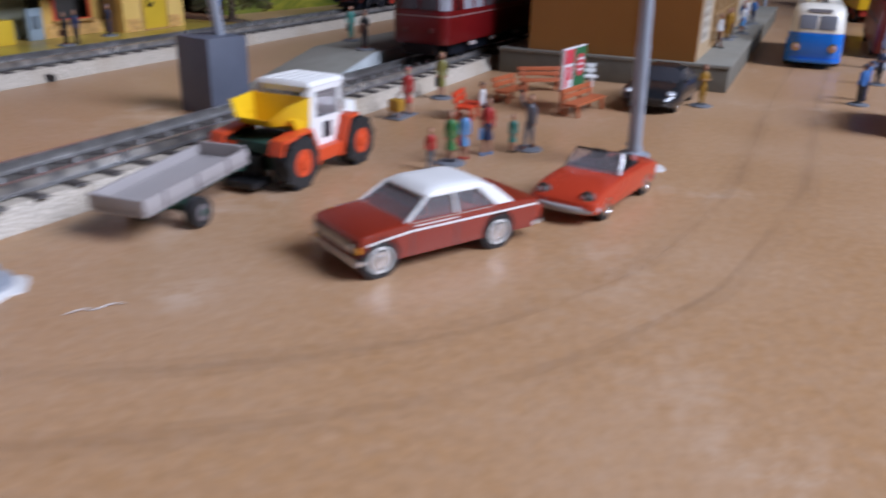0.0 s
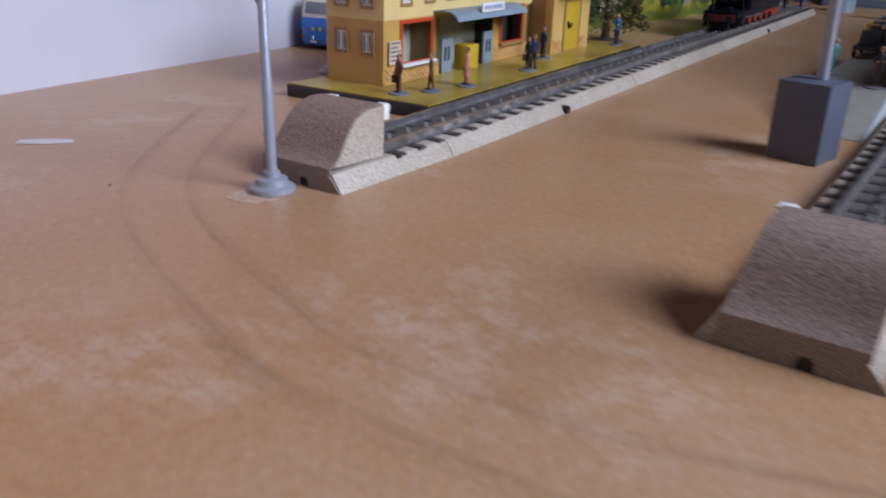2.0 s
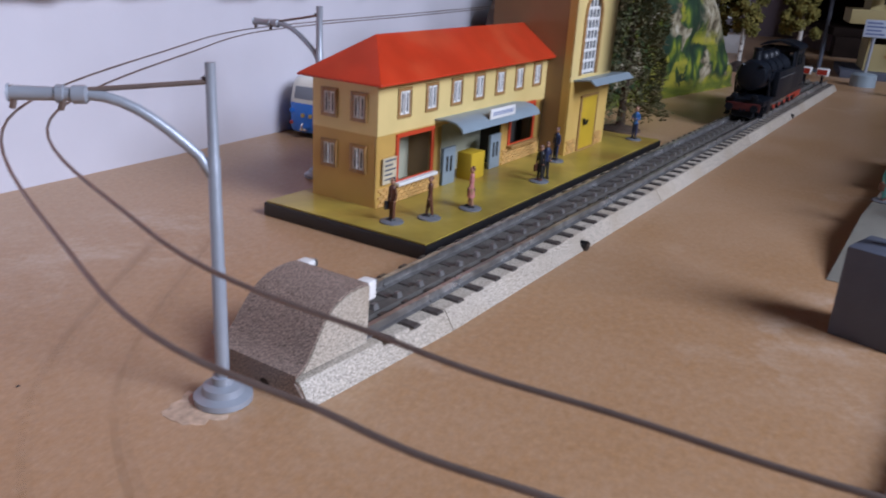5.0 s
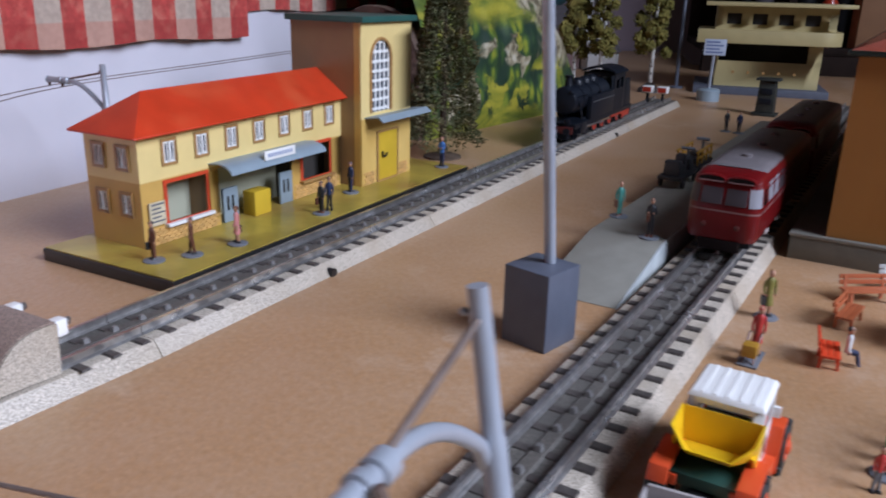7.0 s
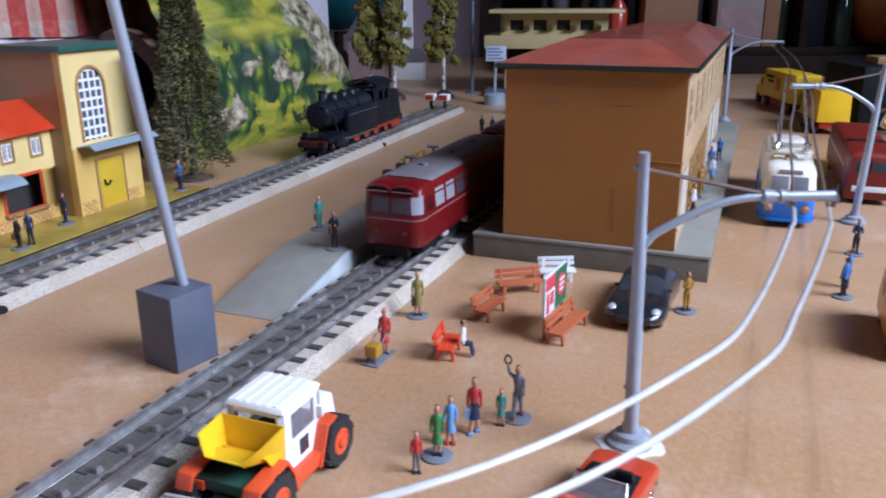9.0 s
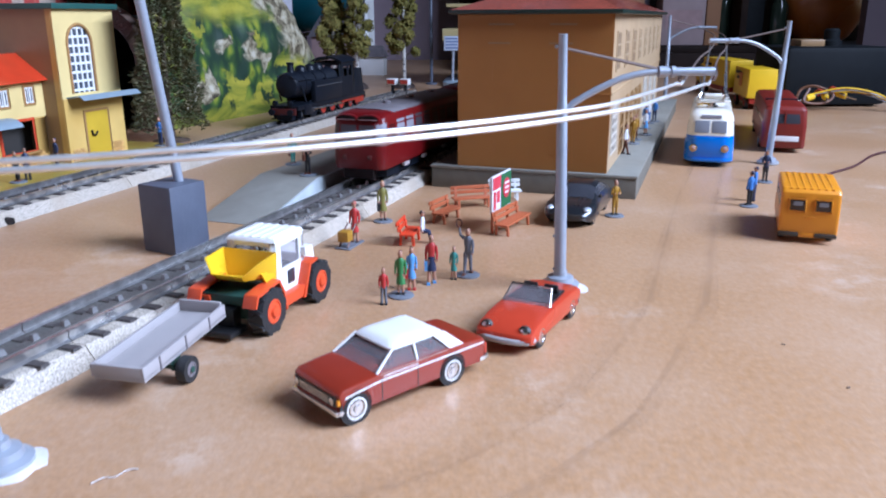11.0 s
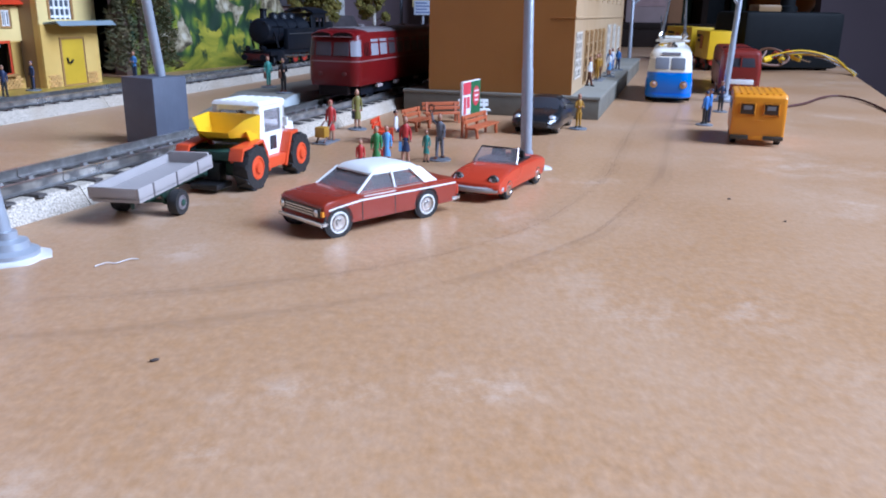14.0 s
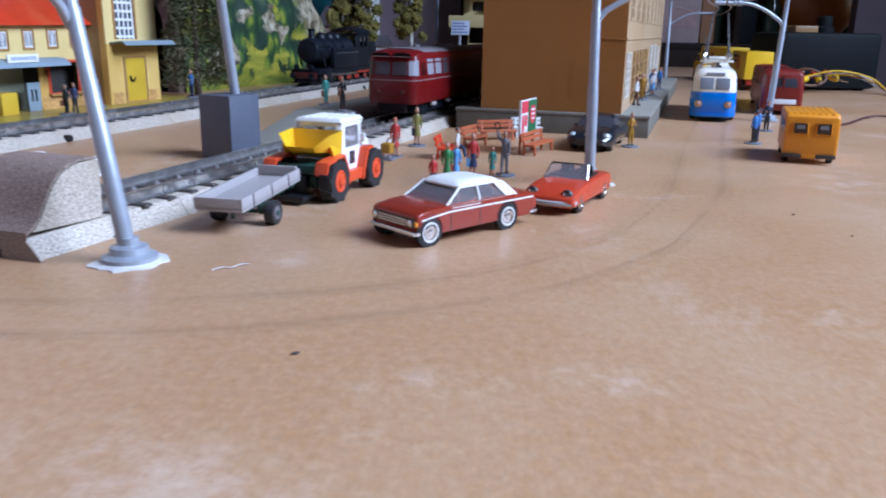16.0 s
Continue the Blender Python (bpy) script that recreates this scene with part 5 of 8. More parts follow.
        lathe(bm, [(2.2, 0), (2.2, 1.6), (0.4, 2.0)], (0, y, 32.7), seg=12)
        part("roof_vent", bm, ROOF_GREY, t)
    return t


RC = railcar(263)
copy_thing(RC, at(-143.7, 163.5, 14.4, -A2) @ at(-15.0, 263 + 158))

# buffers that end the far track
for dx in (-8, 8):
    b = thing("track_end_buffer", at(*TRACK_FAR, 6, -A1) @ at(-19.5 + dx, 752), "white and black buffer at the end of the far track", "buffer", "track end buffers")
    bm = bm_()
    prism(bm, [(-4, 0), (4, 0), (1.2, 12), (-1.2, 12)], -1, 1, "x")
    part("stay", bm, LOCO_BLACK, b)
    bm = bm_()
    box(bm, -5.5, 5.5, -6, 4, 11, 18)
    part("head", bm, WHITE, b, "white buffer head", 0.6)
    bm = bm_()
    box(bm, -4.5, 4.5, -6.6, -5.9, 12, 17)
    part("plate", bm, LOCO_RED, b)


# ---- road vehicles ----
RUBBER = mat("black_rubber", (0.018, 0.018, 0.019), 0.6, 0, 0.2, 200, 0.3, 900)
MAROON = mat("maroon_plastic", (0.25, 0.028, 0.013), 0.25, 0, 0.05, 60, coat=0.3)
ORANGE_RED = mat("orange_red_plastic", (0.47, 0.048, 0.020), 0.27, 0, 0.05, 60, coat=0.3)
BLACK_CAR = mat("metallic_black_paint", (0.022, 0.024, 0.028), 0.28, 0.3, 0.1, 200, coat=0.6)
AMBER = mat("yellow_orange_plastic", (0.68, 0.255, 0.012), 0.33, 0, 0.05, 60)
DARK_TRIM = mat("dark_plastic_trim", (0.05, 0.04, 0.03), 0.5, 0, 0.1, 60)
YELLOW = mat("bright_yellow_plastic", (0.76, 0.47, 0.012), 0.33, 0, 0.05, 60)
TRACTOR_RED = mat("orange_red_tractor", (0.62, 0.075, 0.022), 0.33, 0, 0.05, 60)
DARK_GREEN = mat("dark_green_chassis", (0.02, 0.06, 0.045), 0.4, 0, 0.1, 60)
TRAILER_GREY = mat("warm_grey_trailer", (0.36, 0.33, 0.32), 0.45, 0, 0.05, 60)
BUS_BLUE = mat("glossy_blue_bus", (0.015, 0.16, 0.60), 0.26, 0, 0.05, 60, coat=0.3)
BUS_WHITE = mat("glossy_cream_bus", (0.76, 0.72, 0.63), 0.28, 0, 0.03, 60, coat=0.3)
BUS_GLASS = mat("grey_bus_window", (0.20, 0.21, 0.24), 0.15, 0, 0.12, 40)
BUS_RED = mat("dark_red_bus", (0.17, 0.016, 0.010), 0.35, 0, 0.08, 60)
CAR_GLASS = glass("clear_car_window", (0.75, 0.72, 0.74))
BRASS = mat("brass_ring", (0.55, 0.40, 0.12), 0.3, 1.0, 0.1, 80)
LAMP_ON = mat("dull_pink_lamp_lens", (0.50, 0.30, 0.24), 0.25, 0, 0.1, 60)
SEAT = mat("dark_red_seat", (0.16, 0.04, 0.03), 0.6, 0, 0.1, 60)


def shell(bm, profile, w, r=1.2, squeeze=0.93):
    """A body from a side outline (y, z), rounded towards both flanks."""
    cy = sum(p[0] for p in profile) / len(profile)
    cz = sum(p[1] for p in profile) / len(profile)
    rings = []
    for x, k in ((-w / 2, squeeze), (-w / 2 + r * 0.35, (squeeze + 1) / 2 + 0.012), (-w / 2 + r, 1), (0, 1.004), (w / 2 - r, 1), (w / 2 - r * 0.35, (squeeze + 1) / 2 + 0.012), (w / 2, squeeze)):
        rings.append([(x, cy + (y - cy) * (1 - (1 - k) * 0.35), cz + (z - cz) * k) for y, z in profile])
    loft(bm, rings)


def saloon():
    """Two-tone saloon; nose towards +y."""
    t = thing("saloon_car", at(-43.0, 200.2, 0, 131.5), "maroon toy saloon car with a white roof and whitewall tyres", "car")
    W = 19.5
    bm = bm_()
    shell(bm, [(-27.9, 4.6), (-28.3, 8.6), (-27.2, 10.0), (-21, 10.5), (-14, 10.6), (8, 10.6), (14, 10.3), (19.3, 9.6), (20.5, 8.7), (20.2, 6.2), (19.8, 3.8), (19, 2.8), (-26.6, 2.9)], W, 1.8)
    part("body", bm, MAROON, t, "", 0.3)
    belt, roof = [(-9.1, -19.2), (9.1, -19.2), (9.1, 8.8), (-9.1, 8.8)], [(-7.3, -13.6), (7.3, -13.6), (7.3, 2.4), (-7.3, 2.4)]

    def soft(x, y0, y1, r, z, n=5):
        pts = []
        for cx, cy, a0 in ((x - r, y1 - r, 0), (r - x, y1 - r, 90), (r - x, y0 + r, 180), (x - r, y0 + r, 270)):
            pts += [(cx + r * math.cos(radians(a0 + 90 * k / n)), cy + r * math.sin(radians(a0 + 90 * k / n)), z) for k in range(n + 1)]
        return pts

    bm = bm_()
    loft(bm, [[(x, y, 10.5) for x, y in belt], [(x, y, 14.6) for x, y in roof]])
    part("glasshouse", bm, CAR_GLASS, t, "clear windows")
    bm = bm_()
    loft(bm, [soft(7.7, -14.4, 3.2, 1.6, 14.3), soft(7.75, -14.4, 3.2, 1.8, 14.8), soft(7.2, -13.2, 2.2, 2.4, 15.6), soft(5.8, -10.6, 0.4, 3.0, 16.1), soft(3.4, -7.6, -2.0, 2.0, 16.25)])
    part("roof", bm, WHITE, t, "white roof")
    for i in (0, 1, 2, 3):
        a, b = Vector((*belt[i], 10.4)), Vector((roof[i][0] * 1.03, roof[i][1], 14.8))
        bm = bm_()
        if i < 2:
            prism(bm, [(a.y - 0.6, a.z), (a.y + 4.4, a.z), (b.y + 3.2, b.z), (b.y - 0.9, b.z)], a.x - 0.45, a.x + 0.45, "x")
            for v in bm.verts:
                v.co.x = v.co.x + (b.x - a.x) * (v.co.z - a.z) / (b.z - a.z)
        else:
            rod(bm, a, b, 0.38, seg=8)
        part("pillar", bm, WHITE, t)
    for sx in (-1, 1):
        bm = bm_()
        rod(bm, (sx * 9.15, -4, 10.4), (sx * 7.6, -4, 14.7), 0.42, seg=8)
        part("pillar", bm, WHITE, t)
        bm = bm_()
        box(bm, min(sx * 9.55, sx * 9.9), max(sx * 9.55, sx * 9.9), -27, 8, 8.5, 8.95)
        prism(bm, [(8, 8.5), (14, 7.9), (18.5, 7.3), (18.5, 7.75), (14, 8.35), (8, 8.95)], min(sx * 9.55, sx * 9.9), max(sx * 9.55, sx * 9.9), "x")
        part("side_stripe", bm, WHITE, t, "thin white side stripe")
        bm = bm_()
        box(bm, min(sx * 9.5, sx * 9.85), max(sx * 9.5, sx * 9.85), -4, 7, 9.5, 9.75)
        part("upper_stripe", bm, WHITE, t)
        bm = bm_()
        box(bm, min(sx * 9.2, sx * 9.72), max(sx * 9.2, sx * 9.72), -14, 8, 9.9, 10.4)
        part("sill_trim", bm, CHROME, t)
        for y in (-3.8, 7.6, -14.5):
            bm = bm_()
            box(bm, min(sx * 9.5, sx * 9.82), max(sx * 9.5, sx * 9.82), y - 0.12, y + 0.12, 3.2, 9.8)
            part("door_gap", bm, DARK_TRIM, t)
        for y in (-15.6, 15.4):
            bm = bm_()
            lathe(bm, [(4.6, 0), (4.6, 0.35)], (sx * 9.4, y, 4.3), (sx, 0, 0), 22)
            part("wheel_arch", bm, BLACK, t)
            ob = wheel(t, sx * 8.6, y, 4.0, 4.0, 2.6, RUBBER, CHROME, CHROME, sx, 24, 0.5)
            bm = bm_()
            lathe(bm, [(2.9, 1.3), (2.9, 1.42), (2.5, 1.44), (2.5, 1.3)], (sx * 8.6, y, 4.0), (sx, 0, 0), 24)
            part("whitewall", bm, WHITE, ob, "white tyre wall")
    for y, d in ((20.5, 1), (-28.6, -1)):
        bm = bm_()
        box(bm, -9.6, 9.6, y - 0.7, y + 0.7, 3.5, 4.7)
        for sx in (-1, 1):
            box(bm, min(sx * 9.3, sx * 9.9), max(sx * 9.3, sx * 9.9), min(y, y - d * 3), max(y, y - d * 3), 3.5, 4.7)
        part("bumper", bm, CHROME, t, "bright bumper", 0.4)
    bm = bm_()
    box(bm, -8.8, 8.8, 20.0, 20.7, 5.6, 8.1)
    gr = part("grille", bm, DARK_TRIM, t, "dark grille recess", 0.2)
    for z in (6.0, 6.7, 7.4):
        bm = bm_()
        box(bm, -6.2, 6.2, 20.55, 20.95, z, z + 0.32)
        part("grille_bar", bm, CHROME, gr, "bright grille bar")
    for sx in (-1, 1):
        bm = bm_()
        lathe(bm, [(0.9, 0), (1.0, 0.4), (0.3, 0.6)], (sx * 7.5, 20.6, 6.85), (0, 1, 0), 12)
        part("headlight", bm, CHROME, t)
        bm = bm_()
        box(bm, sx * 9.15 - 0.45, sx * 9.15 + 0.45, 19.6, 20.5, 6.0, 7.4)
        part("indicator", bm, AMBER, t, "amber indicator", 0.2)
        bm = bm_()
        box(bm, sx * 8.6 - 0.7, sx * 8.6 + 0.7, -28.8, -28, 5, 8)
        part("tail_light", bm, ORANGE_RED, t, "", 0.2)
    bm = bm_()
    box(bm, -7.5, 7.5, 2.5, 3.6, 9, 13)
    box(bm, -7.5, 7.5, -11.5, -10, 9, 13.2)
    part("seats", bm, SEAT, t, "dark red seats", 0.4)


saloon()


def roadster():
    t = thing("open_sports_car", at(0.5, 242.5, 0, 151), "orange red toy convertible with its hood down", "car")
    W = 17.5
    bm = bm_()
    shell(bm, [(-22, 4.2), (-22.3, 7.6), (-20, 8.8), (-12, 9.4), (2, 9.3), (9, 9.0), (15, 8.3), (19.4, 7.2), (21.8, 5.8), (22.4, 4.4), (21.8, 2.9), (20, 2.2), (-20, 2.2)], W, 3.2, 0.84)
    part("body", bm, ORANGE_RED, t, "", 0.3)
    bm = bm_()
    prism(bm, [(-6.8, -11), (6.8, -11), (7.2, 2), (-7.2, 2)], 9.1, 9.75, "z")
    part("cockpit", bm, BLACK, t, "black cockpit")
    for sx in (-3.4, 3.4):
        bm = bm_()
        box(bm, sx - 2.6, sx + 2.6, -8.5, -6.6, 9.3, 12.2, top=(0.4, 0.2))
        part("seat", bm, BLACK, t, "black seat", 0.5)
        bm = bm_()
        lathe(bm, [(1.9, -0.6), (2.0, 0.2), (1.6, 0.7), (1.5, 0.5)], (sx * 1.75, 19.6, 6.5), (0, 1, 0.25), 14)
        eye = part("headlight", bm, DARK_TRIM, t, "dark ringed headlight")
        bm = bm_()
        lathe(bm, [(1.4, 0.4), (1.2, 0.9), (0.3, 1.2)], (sx * 1.75, 19.6, 6.5), (0, 1, 0.25), 14)
        part("lens", bm, CHROME, eye)
    bm = bm_()
    loft(bm, [[(-7.6, 4.4, 9.2), (7.6, 4.4, 9.2), (6.4, 0.2, 13.6), (-6.4, 0.2, 13.6)], [(-7.6, 4.0, 9.2), (7.6, 4.0, 9.2), (6.4, -0.2, 13.6), (-6.4, -0.2, 13.6)]])
    sc = part("windscreen", bm, CAR_GLASS, t, "raked clear windscreen")
    bm = bm_()
    tube(bm, [(-7.7, 4.3, 9.2), (-6.5, 0, 13.7), (6.5, 0, 13.7), (7.7, 4.3, 9.2)], 0.35, 6)
    part("windscreen_frame", bm, CHROME, sc)
    bm = bm_()
    tube(bm, [(-3.4, 1.2, 10.6), (-5, 1.2, 11.6), (-3.4, 1.2, 12.4), (-1.8, 1.2, 11.6), (-3.4, 1.2, 10.6)], 0.25, 6)
    part("steering_wheel", bm, BLACK, t)
    for sx in (-1, 1):
        for y in (-13.6, 13.0):
            bm = bm_()
            lathe(bm, [(4.0, 0), (4.0, 0.3)], (sx * 8.1, y, 3.7), (sx, 0, 0), 20)
            part("wheel_arch", bm, BLACK, t)
            wheel(t, sx * 7.5, y, 3.5, 3.5, 2.4, RUBBER, CHROME, None, sx, 20, 0.6)
    for y, d in ((21.6, 1), (-22.0, -1)):
        bm = bm_()
        tube(bm, [(-8.3, y - d * 3.4, 4.0), (-7.4, y - d * 0.6, 4.0), (-4.5, y + d * 0.7, 4.0), (0, y + d * 1.1, 4.0), (4.5, y + d * 0.7, 4.0), (7.4, y - d * 0.6, 4.0), (8.3, y - d * 3.4, 4.0)], 0.95, 8)
        part("bumper", bm, TRAILER_GREY, t, "dull silver bumper")


roadster()


HEADLIGHT = mat("clear_grey_headlight", (0.50, 0.53, 0.56), 0.15, 0.3, 0.1, 100)


def coupe():
    t = thing("sports_coupe", at(41, 386.5, 0, 158), "metallic black toy sports coupe parked by the platform", "car")
    rows3 = [(-27.2, 8.6, 4.4, 8.6, 6.6, 9.4), (-25.5, 10.4, 3.4, 9.8, 7.4, 10.8), (-21, 11.7, 2.6, 10.8, 7.8, 12.4), (-15.5, 12.2, 2.4, 11.2, 7.6, 14.6), (-9, 11.8, 2.4, 11.0, 7.3, 16.4), (-3, 11.5, 2.4, 10.8, 7.3, 16.8),
             (2.5, 11.5, 2.4, 10.7, 7.5, 15.9), (7, 11.6, 2.4, 10.6, 8.0, 13.8), (11.5, 11.8, 2.4, 10.4, 8.4, 11.3), (16, 12.1, 2.4, 10.2, 8.0, 10.8), (21, 11.8, 2.6, 9.4, 7.6, 10.1), (25, 10.4, 3.2, 7.8, 6.8, 8.6), (27.6, 7.8, 4.2, 6.4, 5.6, 6.9)]

    def ring_(r, grow=0.0):
        y, hw, lo, belt, rw, top = r
        half = [(hw * 0.9, lo), (hw, lo + 1.8), (hw + 0.15, (lo + belt) / 2), (hw * 0.97, belt - 0.8), ((hw + rw) / 2 + 0.4, belt + (top - belt) * 0.22), (rw + 0.5, belt + (top - belt) * 0.75), (rw * 0.72, top - 0.15), (0, top)]
        half = [(a + (grow if b > belt else 0) * (a > 0), b + (grow if b > belt + 0.5 and a < rw else 0)) for a, b in half]
        return [(a, y, b) for a, b in half] + [(-a, y, b) for a, b in half[-2::-1]]

    bm = bm_()
    loft(bm, [ring_(r) for r in rows3])
    part("body", bm, BLACK_CAR, t)
    for name_, lo_, hi_, cols in (("windscreen", 6, 8, (5, 6, 7, 8)), ("rear_window", 2, 4, (5, 6, 7, 8)), ("side_window", 3, 7, (4,)), ("side_window", 3, 7, (9,))):
        bm = bm_()
        for k in range(lo_, hi_):
            a, b = ring_(rows3[k], 0.12), ring_(rows3[k + 1], 0.12)
            for q in cols:
                face(bm, (a[q], b[q], b[q + 1], a[q + 1]))
        part(name_, bm, PANE_DARK, t, "dark window")
    for sx in (-1, 1):
        for y in (-15.5, 16):
            bm = bm_()
            lathe(bm, [(4.9, 0), (4.9, 0.3)], (sx * 9.7, y, 4.5), (sx, 0, 0), 20)
            part("wheel_arch", bm, BLACK, t)
            wheel(t, sx * 9.1, y, 4.3, 4.3, 3, RUBBER, CHROME, None, sx, 20, 0.72)
        bm = bm_()
        ball(bm, (sx * 8.4, 22.4, 8.2), 2.5, 0.5, 2, 0.85, 1.45)
        part("headlight", bm, HEADLIGHT, t, "long pale headlight")
        bm = bm_()
        box(bm, sx * 7.6 - 1.8, sx * 7.6 + 1.8, 25.4, 26.2, 4.2, 5.4)
        part("air_intake", bm, DARK, t, "", 0.4)
        bm = bm_()
        ball(bm, (sx * 10.8, 5, 11.2), 1.2, 0.7, 1)
        part("mirror", bm, BLACK_CAR, t)
        for x in (3, 5.4):
            bm = bm_()
            rod(bm, (sx * x, 9, 11.7), (sx * x * 0.8, 22, 9.6), 0.45, seg=6)
            part("bonnet_crease", bm, BLACK_CAR, t)
    bm = bm_()
    box(bm, -6.5, 6.5, 26.9, 28, 3.6, 6.6)
    part("grille", bm, DARK, t, "", 0.5)


coupe()


VAN_PANE = mat("smoky_brown_pane", (0.05, 0.032, 0.024), 0.2, 0, 0.2, 60, spec=0.35)


def van():
    t = thing("yellow_van", at(136.6, 355.0, 0, -21), "orange yellow toy van with a ribbed roof", "van")
    W, L = 23.0, 46.0
    bm = bm_()
    shell(bm, [(-L / 2, 4), (-L / 2, 13), (-L / 2 + 0.9, 21.5), (-L / 2 + 3, 23.2), (L / 2 - 6, 23.2), (L / 2 - 1, 14.5), (L / 2, 10), (L / 2, 4)], W, 1.6, 0.95)
    part("body", bm, AMBER, t, "", 0.3)
    for k in range(7):
        bm = bm_()
        x = -8.1 + k * 2.7
        rod(bm, (x, -L / 2 + 2.4, 22.6), (x, L / 2 - 7, 22.9), 0.75, seg=8)
        part("roof_rib", bm, AMBER, t)
    for x in (-5.0, 5.0):
        bm = bm_()
        box(bm, x - 3.2, x + 3.2, -L / 2 - 0.25, -L / 2 + 0.6, 14, 19)
        rw = part("rear_window", bm, VAN_PANE, t, "smoky rear window", 0.4)
        bm = bm_()
        frame_bars(bm, x - 2.9, x + 2.9, 14.2, 18.8, 0.55, -L / 2 - 0.4, -L / 2 + 0.4, True)
        part("window_rim", bm, AMBER, rw)
        # opaque pale box painted on the pane as daylight seen through the van
        bm = bm_()
        box(bm, x - 1.7, x + 1.9, -L / 2 - 0.32, -L / 2 - 0.2, 16.2, 18.0)
        part("daylight_patch", bm, BUS_GLASS, rw, "paler patch painted on as daylight showing through")
    bm = bm_()
    box(bm, -3.4, 2.6, -L / 2 - 0.2, -L / 2 + 1.5, 2.6, 4.6)
    part("rear_apron", bm, AMBER, t, "", 0.3)
    for x0, x1 in ((-W / 2 + 0.2, -3.6), (2.8, W / 2 - 0.2)):
        bm = bm_()
        box(bm, x0, x1, -L / 2 - 1.0, -L / 2 + 1, 2.9, 4.7)
        part("rear_bumper", bm, DARK_TRIM, t, "short black bumper", 0.4)
    bm = bm_()
    box(bm, -2.2, 2.2, -L / 2 - 0.3, -L / 2 + 0.2, 11.2, 11.8)
    part("door_handle", bm, AMBER, t, "", 0.15)
    for sx in (-1, 1):
        for y in (-14, 15):
            wheel(t, sx * 9.6, y, 3.8, 3.8, 2.6, RUBBER, CHROME, None, sx, 18, 0.5)
        for y in (-12, 0, 12):
            bm = bm_()
            box(bm, min(sx * 11.2, sx * 11.6), max(sx * 11.2, sx * 11.6), y - 4.5, y + 4.5, 14, 19)
            part("side_window", bm, PANE_DARK, t, "", 0.1)
    bm = bm_()
    box(bm, -9, 9, L / 2 - 4.5, L / 2 - 0.8, 14.8, 19)
    part("windscreen", bm, PANE_DARK, t)


van()


def tractor():
    t = thing("tipper_tractor", at(-85.2, 257.4, 0, -20), "orange red and white toy tractor with a yellow tipping hopper", "tractor")
    bm = bm_()
    box(bm, -5.5, 5.5, -18, 20, 4.5, 9)
    part("chassis", bm, DARK_GREEN, t, "dark green chassis", 0.4)
    for sx in (-1, 1):
        for y in (-15, 15.3):
            ob = wheel(t, sx * 10.4, y, 7.2, 7.1, 5.0, RUBBER, TRACTOR_RED, TRACTOR_RED, sx, 26, 0.48)
            bm = bm_()
            for k in range(18):
                a = 2 * math.pi * k / 18
                c = Vector((sx * 10.4, y + 7.05 * math.cos(a), 7.2 + 7.05 * math.sin(a)))
                box(bm, -2.5, 2.5, -0.5, 0.5, -0.4, 0.4, Matrix.Translation(c) @ Matrix.Rotation(a - math.pi / 2, 4, "X") @ Matrix.Rotation(0.4 * (1 if k % 2 else -1), 4, "Z"))
            part("tread", bm, RUBBER, ob)
            bm = bm_()
            prism(bm, [(y - 8.8, 10.6), (y - 7.2, 14.4), (y + 5.6, 15.6), (y + 8.2, 11.0), (y + 9.6, 4.6), (y + 8.6, 4.4), (y + 7.4, 10.4), (y + 5.0, 14.6), (y - 6.6, 13.4), (y - 7.9, 10.4)] if y < 0 else
                  [(y - 10.6, 4.6), (y - 8.0, 10.4), (y - 5.8, 15.4), (y - 0.5, 15.8), (y - 0.3, 14.8), (y - 4.9, 14.4), (y - 7.0, 9.8), (y - 9.2, 4.4)], min(sx * 7.4, sx * 12.2), max(sx * 7.4, sx * 12.2), "x")
            part("mudguard", bm, TRACTOR_RED, t, "", 0.3)
        bm = bm_()
        box(bm, min(sx * 5.5, sx * 11.6), max(sx * 5.5, sx * 11.6), -7, 7, 5, 8.6)
        part("step", bm, TRACTOR_RED, t, "", 0.4)
    bm = bm_()
    holed(bm, -5.5, 11.5, 8.6, 25.6, [(-2.6, 8.6, 16.6, 24)], 7.8, 8.8)
    holed(bm, -5.5, 11.5, 8.6, 25.6, [(-2.6, 8.6, 16.6, 24)], -8.8, -7.8)
    holed(bm, -7.8, 7.8, 8.6, 25.6, [(-6.2, 6.2, 16, 24)], -5.5, -4.5, True)
    holed(bm, -7.8, 7.8, 8.6, 25.6, [(-6.2, 6.2, 17, 24)], 10.5, 11.5, True)
    cab = part("cab", bm, WHITE, t, "white cab")
    for sx in (-1, 1):
        bm = bm_()
        box(bm, min(sx * 8.0, sx * 8.5), max(sx * 8.0, sx * 8.5), -2.6, 8.6, 16.6, 24)
        part("side_window", bm, CAR_GLASS, cab)
        bm = bm_()
        box(bm, min(sx * 8.7, sx * 8.95), max(sx * 8.7, sx * 8.95), 0.6, 5.0, 10.4, 15)
        part("lower_pane", bm, PANE_DARK, cab, "", 0.1)
        bm = bm_()
        box(bm, min(sx * 8.8, sx * 10.6), max(sx * 8.8, sx * 10.6), 9.6, 10.6, 17.5, 20.5)
        part("mirror", bm, WHITE, cab, "", 0.2)
    bm = bm_()
    box(bm, -7.7, 7.7, -4.4, 10.4, 12, 15)
    part("seat_block", bm, DARK, cab)
    bm = bm_()
    box(bm, -9.2, 9.2, -6.2, 12.2, 25.6, 27.0, top=(0.9, 0.9))
    roof = part("cab_roof", bm, WHITE, cab, "", 0.4)
    for x in (-6, -3, 0, 3, 6):
        bm = bm_()
